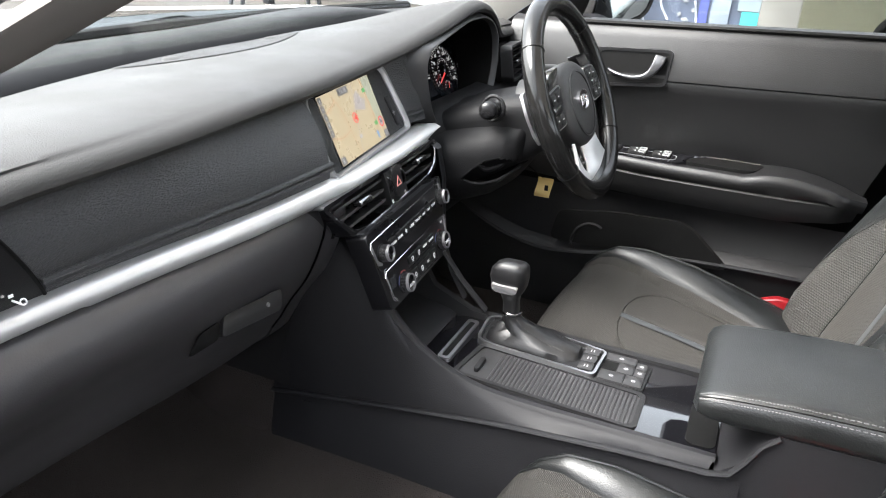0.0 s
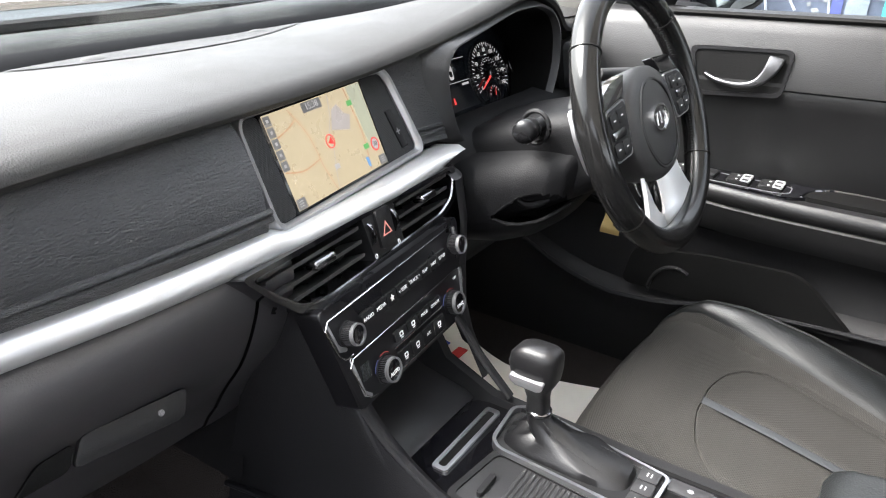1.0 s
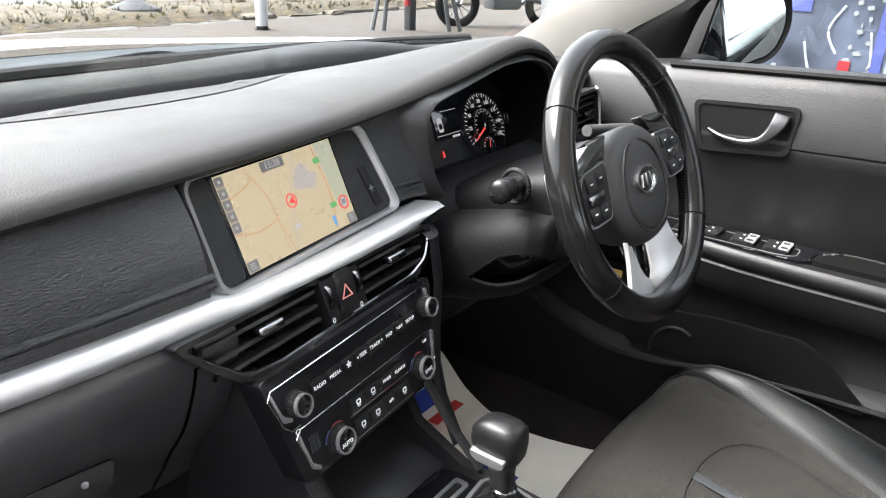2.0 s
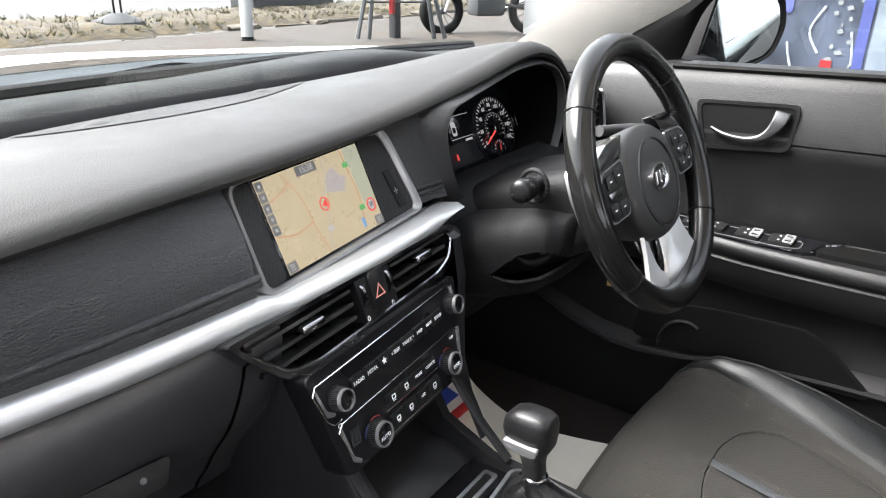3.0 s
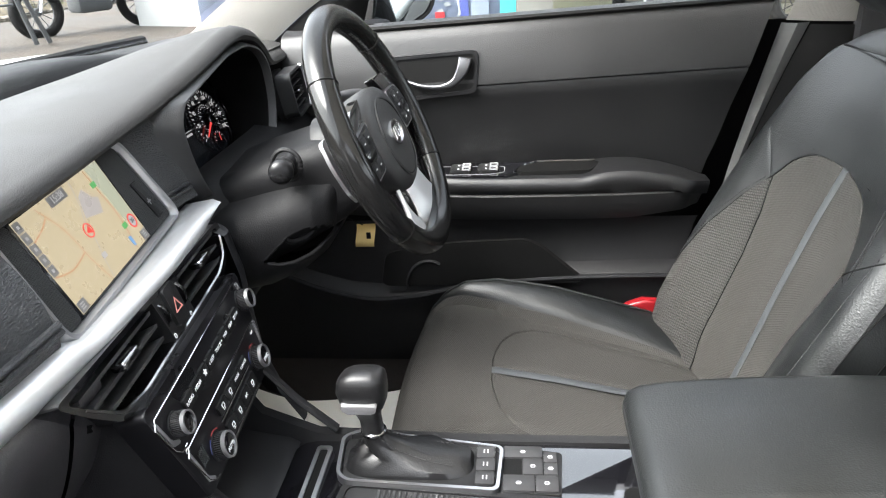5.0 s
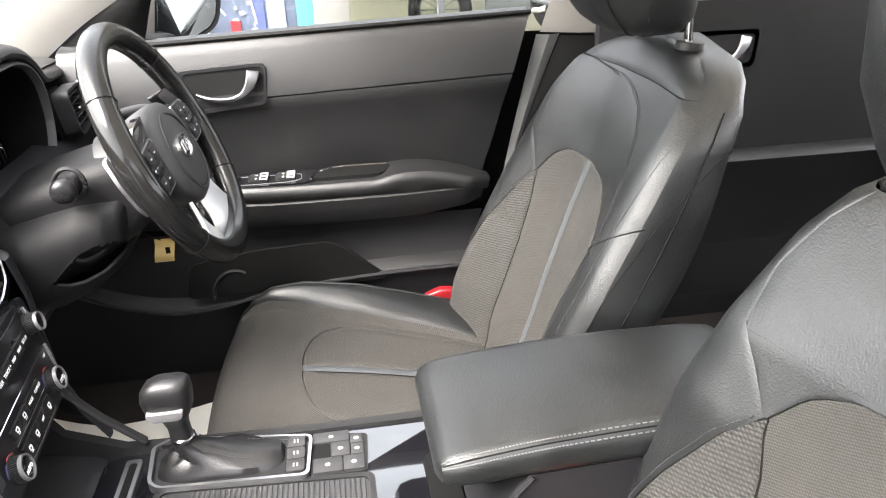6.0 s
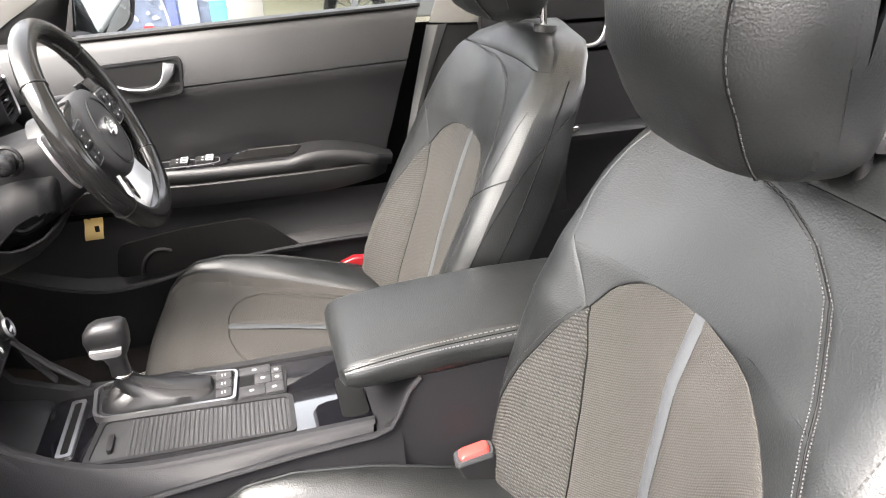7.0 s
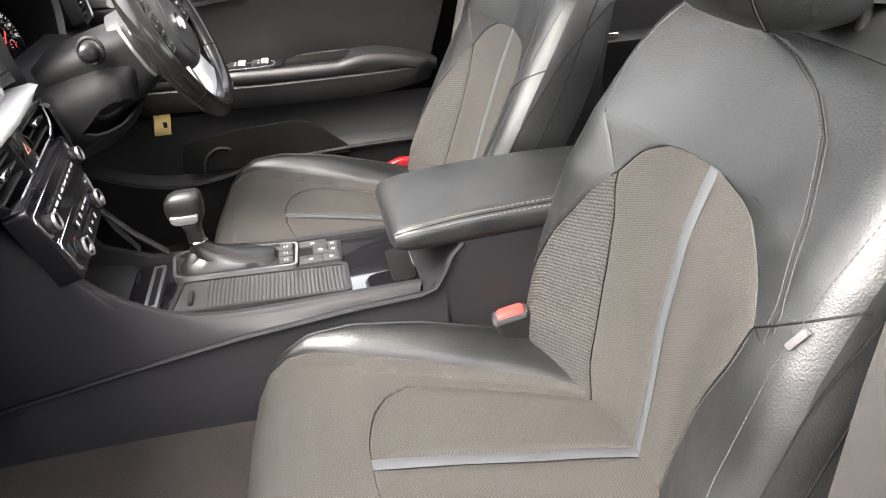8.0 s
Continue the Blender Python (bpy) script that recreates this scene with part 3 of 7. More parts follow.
# top plate: piano black
cpart("top_plate", slab(round_poly([(-0.078, -0.012), (0.105, -0.012), (0.112, 0.10), (0.118, 0.38), (0.105, 0.425), (-0.06, 0.425), (-0.078, 0.30)], 0.01), 0.535, 0.5575, 0.002), GLOSS, "scratched piano-black top plate")
cpart("driver_side_panel", loft([[V(0.108, y, 0.30), V(0.128, y, 0.30), V(0.126, y, z), V(0.112, y, z)] for y, z in ((-0.012, 0.562), (0.2, 0.562), (0.40, 0.57), (0.47, 0.60), (0.53, 0.70))]), HARD)
# roller blind
cpart("blind_surround", ring_slab(round_poly([(-0.071, 0.090), (0.018, 0.090), (0.036, 0.350), (-0.060, 0.362)], 0.012), round_poly([(-0.065, 0.097), (0.011, 0.097), (0.029, 0.343), (-0.054, 0.354)], 0.010), 0.556, 0.5620), HARD)
blind = cpart("roller_blind", slab(round_poly([(-0.065, 0.097), (0.011, 0.097), (0.029, 0.343), (-0.054, 0.354)], 0.008), 0.55, 0.5597, 0.001), RIB, "ribbed roller blind over the storage box")
N = 34
for k in range(N):
    y = 0.104 + (0.306 - 0.104) * k / (N - 1)
    t = (y - 0.097) / 0.25
    xl, xr = -0.064 + 0.010 * t, 0.010 + 0.017 * t
    b = slab([(xl, y - 0.0023), (xr, y - 0.0023), (xr, y + 0.0023), (xl, y + 0.0023)], 0.558, 0.5610, 0.0009, seg=1)
    cpart("slat", b, RIB, parent=blind)
cpart("blind_handle", slab(rounded(-0.042, 0.326, -0.006, 0.333, 0.003), 0.559, 0.566, 0.002), HARD, parent=blind)
# gear gate
GATE = round_poly([(0.019, 0.168), (0.096, 0.164), (0.124, 0.346), (0.110, 0.368), (0.042, 0.361), (0.029, 0.346)], 0.010)
GATE_IN = round_poly([(0.0235, 0.172), (0.0935, 0.168), (0.1195, 0.345), (0.108, 0.363), (0.044, 0.3565), (0.033, 0.345)], 0.008)
cpart("gate_frame", ring_slab(GATE, GATE_IN, 0.556, 0.5690), SATIN_GREY, "satin silver gear gate frame")
cpart("gate_plate", slab(GATE_IN, 0.55, 0.5625, 0.001), HARD)
swb = cpart("switch_block", slab(round_poly([(0.021, 0.098), (0.092, 0.094), (0.103, 0.163), (0.022, 0.167)], 0.004), 0.55, 0.5625, 0.0015), HARD, "console switch block")

# ---- seats ----
BACK_Z = [0.36, 0.42, 0.52, 0.62, 0.74, 0.81, 0.88, 0.94, 0.975, 1.0]
BACK_Y = [-0.235, -0.240, -0.250, -0.256, -0.274, -0.298, -0.332, -0.363, -0.385, -0.405]
DRIVER_Y = [-0.230, -0.255, -0.288, -0.318, -0.358, -0.385, -0.415, -0.445, -0.462, -0.482]
BOL_Z = [0.36, 0.5, 0.63, 0.75, 0.83, 0.89, 0.96, 1.0]
BOL_D = [0.070, 0.085, 0.066, 0.047, 0.036, 0.030, 0.018, 0.0]
EDGE_Z = [0.36, 0.45, 0.55, 0.70, 0.82, 0.90, 0.94, 0.97, 0.99, 1.0]
EDGE_X = [0.235, 0.255, 0.268, 0.268, 0.258, 0.245, 0.225, 0.18, 0.11, 0.0]


def back_point(x, z, prof=BACK_Y):
    """The front face of the backrest, seat axes."""
    e = max(lerp(z, EDGE_Z, EDGE_X), 0.001)
    ax = abs(x)
    bul = lerp(z, BOL_Z, BOL_D) * min(1.0, max(0.0, (ax - 0.06) / 0.15)) ** 1.3
    rim = max(0.0, (ax - (e - 0.028)) / 0.028)
    bul -= 0.022 * rim ** 2
    return V(x, lerp(z, BACK_Z, prof) + bul, z)


# seam curves: x by height on either side (+ inboard of the cabin for the passenger)
INS_Z = [0.36, 0.426, 0.47, 0.63, 0.705, 0.757, 0.788, 0.800, 0.809, 0.813, 0.8145]
INS_L = [0.105, 0.112, 0.120, 0.121, 0.131, 0.147, 0.128, 0.110, 0.088, 0.052, 0.012]
LOBE_Z = [0.36, 0.44, 0.52, 0.577, 0.658, 0.719, 0.757]
LOBE_L = [0.225, 0.245, 0.252, 0.246, 0.209, 0.179, 0.1475]
RIGHT_Z = [0.36, 0.408, 0.503, 0.645, 0.700, 0.747, 0.765, 0.782, 0.798, 0.807, 0.812, 0.8145]
RIGHT_X = [0.060, 0.065, 0.090, 0.150, 0.175, 0.187, 0.160, 0.127, 0.091, 0.050, 0.020, 0.012]
PIPE_Z = [0.757, 0.788, 0.82, 0.87, 0.92, 0.95]
PIPE_L = [0.150, 0.178, 0.212, 0.222, 0.208, 0.188]
PIPR_Z = [0.747, 0.777, 0.80, 0.833, 0.887, 0.913, 0.933, 0.943, 0.948, 0.95]
PIPR_X = [-0.215, -0.207, -0.190, -0.168, -0.121, -0.074, -0.022, 0.03, 0.09, 0.15]
SOFT_COLS = [0, 0.012, 0.04, 0.12, 0.25, 0.4, 0.55, 0.7, 0.84, 0.95, 0.985, 1.0]


OUTER_COLS = [0, 0.012, 0.04, 0.12, 0.25, 0.4, 0.55, 0.68, 0.78, 0.84, 0.88, 0.91, 0.935, 0.955, 0.972, 0.987, 1.0]


def seat_patch(zs, xl, xr, sink=0.0024, cols=SOFT_COLS, prof=BACK_Y, ends=(True, True), open_side=False):
    """A cushion panel between two edge curves; its edges dip into the seams."""
    rows = []
    for i, z in enumerate(zs):
        a, b = xl(z), xr(z)
        r = []
        for s in cols:
            p = back_point(a + (b - a) * s, z, prof)
            edge = s if open_side else min(s, 1 - s)
            dip = sink * (1 - sstep(edge, 0, 0.05))
            if (i == 0 and ends[0]) or (i == len(zs) - 1 and ends[1]):
                dip = sink
            r.append(p - V(0, dip, 0))
        rows.append(r)
    return rows_mesh(rows)


def build_seat(name, label, prof, where, group, head):
    seat = thing(name, label, "car seat", group, at=where)

    def bp(nm, bm, material, lab="", par=None):
        return part(nm, bm, material, par or seat, lab)

    def patch(zs, xl, xr, **kw):
        return seat_patch(zs, xl, xr, prof=prof, **kw)

    lo = [0.36, 0.40] + list(np.linspace(0.43, 0.74, 18))
    arc = [0.747, 0.757, 0.765, 0.774, 0.782, 0.790, 0.798, 0.804, 0.809, 0.8125, 0.8145]
    in_l, in_r = (lambda z: lerp(z, INS_Z, INS_L)), (lambda z: -lerp(z, RIGHT_Z, RIGHT_X))
    lobe = lambda z: lerp(z, LOBE_Z, LOBE_L)
    edge = lambda z: lerp(z, EDGE_Z, EDGE_X)
    pip_l, pip_r = (lambda z: lerp(z, PIPE_Z, PIPE_L)), (lambda z: lerp(z, PIPR_Z, PIPR_X))
    bp("backrest_insert", patch(lo + arc, lambda z: 0.008, in_l), CLOTH, "grey cloth backrest insert")
    bp("backrest_insert", patch(lo + arc, lambda z: -0.008, in_r), CLOTH, "grey cloth backrest insert")
    bp("backrest_lobe", patch(lo + [0.747, 0.757], in_l, lobe), MESH_CLOTH, "coarse mesh cloth side lobe")
    up = list(np.linspace(0.757, 0.95, 26))
    bp("bolster", patch(lo + [0.747] + up, lambda z: lobe(z) if z < 0.757 else pip_l(z), edge, sink=0.0007, ends=(False, False), cols=OUTER_COLS, open_side=True), LEATHER, "black leather side bolster")
    bp("bolster", patch(lo + [0.747], in_r, lambda z: -edge(z), ends=(True, False), cols=OUTER_COLS, open_side=True), LEATHER, "black leather side bolster")
    bp("upper_bolster", patch([0.747] + list(np.linspace(0.752, 0.95, 28)), pip_r, lambda z: -edge(z), ends=(False, False), sink=0.0008, cols=OUTER_COLS, open_side=True), LEATHER)
    few = [0, 0.03, 0.1, 0.25, 0.5, 0.75, 0.9, 0.97, 1]
    bp("upper_panel", patch(arc[1:], in_l, pip_l, cols=few, ends=(False, False), sink=0.0006), LEATHER)
    bp("upper_panel", patch(arc, in_r, pip_r, cols=few, ends=(True, False), sink=0.0008), LEATHER)
    bp("upper_panel", patch(list(np.linspace(0.8146, 0.95, 20)), pip_r, pip_l, ends=(False, False), sink=0.0007), LEATHER, "black leather upper backrest panel")
    bp("top_panel", patch(list(np.linspace(0.95, 0.9995, 9)), lambda z: -edge(z), edge), LEATHER)
    bp("centre_strip", patch([0.36] + list(np.linspace(0.42, 0.8142, 24)), lambda z: -0.0088, lambda z: 0.0088, sink=0.0012, cols=[0, 0.15, 0.5, 0.85, 1]), STRIPE, "smooth blue-grey centre strip")
    run = [back_point(pip_r(z), z, prof) for z in np.linspace(0.752, 0.95, 70)] + [back_point(x, 0.951, prof) for x in (0.17, 0.19, 0.21)]
    bp("seam", tube([p + V(0, -0.0016, 0) for p in run], 0.0014, 6), RUBBER)

    def thread(pts):
        bm = bmesh.new()
        for a, b in zip(pts[:-1], pts[1:]):
            tube([a, a.lerp(b, 0.6)], 0.0007, 5, bm=bm)
        bp("stitching", bm, THREAD)

    for off in (-0.006, 0.006):
        thread([back_point(pip_r(z) + off, z, prof) + V(0, 0.0004, 0) for z in np.linspace(0.76, 0.945, 90)])
    thread([back_point(lobe(z) + 0.006, z, prof) + V(0, 0.0006, 0) for z in np.linspace(0.56, 0.755, 40)])
    thread([back_point(-0.236, z, prof) + V(0, 0.0006, 0) for z in np.linspace(0.44, 0.90, 90)])
    thread([back_point(in_r(z) - 0.006, z, prof) + V(0, 0.0006, 0) for z in np.linspace(0.42, 0.74, 60)])
    bp("side_seam", tube([back_point(x, 0.7475 + 0.75 * (-0.19 - x), prof) + V(0, 0.0001, 0) for x in np.linspace(-0.19, -0.262, 14)], 0.0011, 6), RUBBER)
    bp("side_seam", tube([back_point(-0.268, z, prof) + V(0, -0.0008, 0) for z in np.linspace(0.44, 0.90, 40)], 0.0012, 5), RUBBER)
    for curve, zz in ((in_l, lo[1:] + arc), (in_r, lo[1:] + arc), (lobe, lo[1:] + [0.757])):
        bp("seam", tube([back_point(curve(z), z, prof) + V(0, -0.0024, 0) for z in zz], 0.0016, 5), RUBBER)
    # sides and back shell
    rim = [back_point(lerp(z, EDGE_Z, EDGE_X), z, prof) for z in np.linspace(0.36, 0.9995, 40)]
    rim += [back_point(-lerp(z, EDGE_Z, EDGE_X), z, prof) for z in np.linspace(0.9995, 0.36, 40)][1:]
    rows = []
    for k, (dy, sx, up) in enumerate(((0, 1.0, 0), (-0.010, 1.008, 0.003), (-0.035, 1.013, 0.005), (-0.088, 1.006, 0.004), (-0.106, 0.975, -0.002))):
        rows.append([V(p.x * sx, min(p.y, lerp(p.z, BACK_Z, prof) + 0.05) * (1 if k else 0) + (p.y if not k else 0) + dy * (1 - 0.42 * sstep(p.z, 0.72, 0.98)), p.z + up * sstep(p.z, 0.8, 0.98)) for p in rim])
    bp("side_panel", rows_mesh(rows), LEATHER, "black leather side panel of the backrest")
    for half in (rows[2][:36], rows[2][-36:]):
        bp("side_seam", tube([p + V(0, -0.012, 0) + V(math.copysign(0.0002, p.x), 0, 0) for p in half], 0.0012, 5), RUBBER)
    last = rows[-1]
    rows2 = [[V(p.x * f, min(p.y, lerp(0.62 + (p.z - 0.62) * f, BACK_Z, prof) - 0.062) - 0.02 * (1 - f), 0.62 + (p.z - 0.62) * f) for p in last] for f in (1.0, 0.97, 0.9, 0.6, 0.3, 0.02)]
    bp("back_panel", rows_mesh(rows2), HARD)
    # cushion
    CY = [-0.26, -0.18, -0.1, 0.0, 0.1, 0.17, 0.21, 0.243, 0.262, 0.272, 0.270, 0.262]
    CZ = [0.405, 0.425, 0.440, 0.462, 0.480, 0.486, 0.480, 0.462, 0.432, 0.395, 0.35, 0.31]
    CXI = [0.12, 0.145, 0.165, 0.185, 0.205, 0.222, 0.232, 0.238, 0.242, 0.243, 0.242, 0.240]
    BH = [0.020, 0.035, 0.045, 0.052, 0.050, 0.040, 0.026, 0.010, 0.004, 0.002, 0.0, 0.0]
    K = np.arange(12)

    def cp(x, k):
        c = lerp(k, K, CXI)
        ax = abs(x)
        y, z = lerp(k, K, CY), lerp(k, K, CZ)
        t = max(0.0, (ax - c + 0.01) / (0.262 - c + 0.01))
        h = lerp(k, K, BH) * (math.sin(min(t, 1.0) ** 0.7 * math.pi * 0.62) if t > 0 else 0)
        edge = max(0.0, (ax - 0.235) / 0.030)
        sagk = max(0.0, 1 - (x / 0.2) ** 2) * 0.006
        return V(x, y - 0.014 * (x / 0.25) ** 2 * sstep(y, 0.1, 0.25), z + h + sagk - 0.016 * edge ** 2)

    def cpatch(ks, xl, xr, cols=SOFT_COLS, sink=0.0035, ends=(True, True)):
        rows = []
        for i, k in enumerate(ks):
            a, b = xl(k), xr(k)
            rows.append([cp(a + (b - a) * s, k) - V(0, 0, sink * (1 if (i == 0 and ends[0]) or (i == len(ks) - 1 and ends[1]) else (1 - sstep(min(s, 1 - s), 0, 0.05)))) for s in cols])
        return rows_mesh(rows)

    # insert boundary by row: a rounded front end
    kk = list(np.linspace(0, 3.0, 14)) + list(np.linspace(3.1, 4.08, 18))
    yi = lambda k: lerp(k, K, CY)
    xin = lambda k: min(lerp(yi(k), [-0.26, -0.1, 0.0, 0.038, 0.07, 0.09, 0.1, 0.106, 0.108], [0.105, 0.138, 0.152, 0.150, 0.128, 0.095, 0.06, 0.022, 0.0125]), lerp(k, K, CXI) - 0.008)
    kf = list(np.linspace(4.085, 11, 30))
    for s in (1, -1):
        part("cushion_insert", cpatch(kk, lambda k: s * 0.008, lambda k: s * xin(k)), CLOTH, seat, "grey cloth seat insert")
        part("cushion_side", cpatch(kk + [4.085], lambda k: s * xin(k), lambda k: s * lerp(k, K, CXI), ends=(True, False)), CLOTH, seat)
        part("cushion_bolster", cpatch(list(np.linspace(0, 11, 44)), lambda k: s * lerp(k, K, CXI), lambda k: s * 0.264), LEATHER, seat, "black leather cushion bolster")
        part("piping", tube([cp(s * 0.240, k) + V(0, 0, 0.0004) for k in np.linspace(0.5, 6.5, 50)], 0.002, 6), LEATHER, seat)
        rows = [[cp(s * 0.264, k), cp(s * 0.264, k) + V(s * 0.008, 0, -0.02), V(s * 0.272, cp(0.26, k).y - 0.002, 0.33), V(s * 0.262, cp(0.26, k).y - 0.01, 0.305)] for k in np.linspace(0, 11, 40)]
        part("cushion_flank", rows_mesh(rows), HARD, seat)
    part("cushion_front", cpatch(kf, lambda k: -lerp(k, K, CXI), lambda k: lerp(k, K, CXI), cols=[0, 0.006, 0.02, 0.08, 0.2, 0.35, 0.5, 0.65, 0.8, 0.92, 0.98, 0.994, 1], ends=(False, True)), CLOTH, seat, "grey cloth front of the seat cushion")
    part("centre_strip", cpatch(list(np.linspace(0, 4.08, 26)), lambda k: -0.0088, lambda k: 0.0088, cols=[0, 0.15, 0.5, 0.85, 1], sink=0.001), STRIPE, seat, "smooth blue-grey centre strip")
    part("seat_base", box((-0.21, -0.22, 0.30 - where[2]), (0.21, 0.22, 0.40), 0.02), HARD, seat)
    # headrest on two posts
    hy, hz = head
    rings = []
    for z, w, d0, d1 in ((-0.016, 0.040, -0.370, -0.315), (-0.012, 0.066, -0.385, -0.295), (-0.004, 0.086, -0.393, -0.276), (0.010, 0.103, -0.398, -0.256), (0.028, 0.112, -0.40, -0.241), (0.050, 0.119, -0.40, -0.228), (0.09, 0.127, -0.405, -0.208), (0.14, 0.130, -0.402, -0.205), (0.18, 0.125, -0.395, -0.217), (0.205, 0.110, -0.38, -0.24), (0.216, 0.08, -0.36, -0.27)):
        o = rounded(-w, d0, w, d1, (d1 - d0) * 0.47, 8)
        rings.append([V(x, y + hy + 0.02 * (x / 0.13) ** 2 * (-1 if y > -0.3 else 0), z + hz) for x, y in o])
    hr = bp("headrest", loft(rings), LEATHER, "black leather headrest")
    for idx in (21,):
        P = curve_pts([r[idx] + V(0, 0.0008, -0.0003) for r in rings], 60)
        bp("seam", tube(P, 0.0011, 6), RUBBER, par=hr)
        bm = bmesh.new()
        for p, q in zip(P[:-1], P[1:]):
            tube([p + V(-0.004, 0.0012, 0), p.lerp(q, 0.6) + V(-0.004, 0.0012, 0)], 0.0006, 5, bm=bm)
        bp("stitching", bm, THREAD, par=hr)
    for s in (1, -1):
        bp("headrest_post", tube([(s * 0.072, -0.385 + hy, 0.95), (s * 0.072, -0.380 + hy, hz + 0.03)], 0.0065, 12), CHROME if hy < -0.05 else HARD, "headrest post")
        bp("post_collar", cyl((s * 0.072, -0.385 + hy, 0.992), (0, -0.1, 1), 0.020, 0.012, 18), HARD)
    return seat


build_seat("passenger_seat", "black leather and grey cloth front passenger seat, upright", BACK_Y, (-0.355, 0.0, 0.0), "front seats", (0.0, 0.980))
build_seat("driver_seat", "black leather and grey cloth driver seat, set forward and reclined", DRIVER_Y, (0.385, 0.085, 0.0), "front seats", (-0.115, 1.026))

tagl = thing("airbag_tag", "small white airbag tag sewn into the seat bolster", "tag", at=(-0.596, -0.238, 0.766))
dpart("label_cloth", slab(rounded(-0.012, -0.0032, 0.012, 0.0032, 0.0015), -0.003, 0.0015, 0.0006, m=plane_frame((-0.5975, -0.2365, 0.771), (-0.42, -0.28, 0.90), (0.85, 0.3, 0.42))), mat("tag_cloth", (0.042, 0.042, 0.043), 0.8), thing_ob=tagl)

# ---- driver's door ----
door = thing("driver_door", "closed black driver door trim with armrest, switches and chrome handle", "car door", at=(0.75, 0.1, 0.5))


def doorp(name, bm, material, label="", parent=None):
    return dpart(name, bm, material, label, parent, door)


def belt_z(y):
    return 0.990 - 0.034 * (y - 0.05)


def door_end(z):
    """The rear edge of the door, which leans back."""
    return lerp(z, [0.45, 0.70, 0.90, 1.0], [-0.16, -0.206, -0.262, -0.298])


rows = []
for k in range(60):
    t = k / 59
    r = []
    for zr, x in ((0.012, 0.775), (0.006, 0.745), (0.0, 0.736), (-0.02, 0.728), (-0.06, 0.718), (-0.095, 0.712), (-0.103, 0.712), (-0.107, 0.718)):
        z = belt_z(0.1) + zr
        y = 0.58 + (door_end(z) - 0.58) * t
        r.append(V(x, y, belt_z(y) + zr + 0.02 * max(0, (y - 0.33)) * (1 if zr < -0.05 else 0)))
    rows.append(r)
doorp("upper_pad", rows_mesh(rows), mat("door_pad_vinyl", (0.0100, 0.0101, 0.0104), 0.46, grain=0.0005, scale=600, spec=0.36), "grey-black soft upper door pad")
rows = []
for k in range(50):
    t = k / 49
    r = []
    for z, x in ((0.886, 0.718), (0.880, 0.716), (0.86, 0.722), (0.82, 0.735), (0.77, 0.742), (0.74, 0.747), (0.716, 0.754), (0.685, 0.757)):
        y = 0.58 + (door_end(z) - 0.58) * t
        r.append(V(x, y, z - 0.034 * (y - 0.0) * sstep(z, 0.75, 0.88)))
    rows.append(r)
doorp("middle_panel", rows_mesh(rows), DOOR_SKIN, "black leather-look middle door panel")
def arm_x(y):
    """How far the armrest stands out, by distance along the door."""
    return lerp(y, [-0.21, -0.16, 0.0, 0.25, 0.45, 0.58], [0.690, 0.660, 0.653, 0.655, 0.672, 0.70])


rows = []
for k in range(60):
    t = k / 59
    r = []
    for z, dx in ((0.716, 0.105), (0.7165, 0.05), (0.717, 0.018), (0.717, 0.006), (0.713, 0.001), (0.704, -0.002), (0.694, 0.0), (0.688, 0.005), (0.686, 0.008), (0.682, 0.005), (0.665, 0.008), (0.645, 0.014), (0.630, 0.024), (0.626, 0.045)):
        y = 0.58 + (door_end(z) - 0.58) * t
        endr = sstep(t, 0.94, 1.0)
        lift = lerp(y, [-0.21, -0.19, -0.16, -0.12, -0.07, -0.03, 0.0, 0.03], [-0.026, -0.021, -0.011, 0.001, 0.010, 0.011, 0.007, 0.0])
        if z < 0.69:
            lift = 0.014 * sstep(-y, 0.04, 0.19) * sstep(0.69 - z, 0.0, 0.04)
        rise = 0.006 * sstep(y, 0.15, 0.45)
        r.append(V(min(arm_x(y) + dx + 0.02 * endr, 0.752), y, z + lift + rise - 0.004 * endr))
    rows.append(r)
doorp("armrest", rows_mesh(rows), DOOR_SKIN, "padded black door armrest")
# gloss switch panel with rockers
TOPM = Matrix.Translation((0.702, 0.27, 0.7205))
pan = doorp("switch_panel", slab(round_poly([(-0.034, 0.16), (-0.036, -0.10), (-0.020, -0.122), (0.0, -0.16), (0.02, -0.27), (0.044, -0.29), (0.046, 0.13)][::-1], 0.012), -0.006, 0.002, 0.001, m=TOPM), GLOSS, "gloss black window switch panel")
doorp("panel_edge", ring_slab(round_poly([(-0.0255, 0.135), (-0.027, -0.070), (-0.018, -0.100), (0.020, -0.100), (0.030, 0.13)][::-1], 0.010), round_poly([(-0.0245, 0.1335), (-0.0258, -0.069), (-0.017, -0.0985), (0.0192, -0.0985), (0.0288, 0.1285)][::-1], 0.010), 0.0018, 0.0028, m=TOPM), SATIN_DARK, parent=pan)
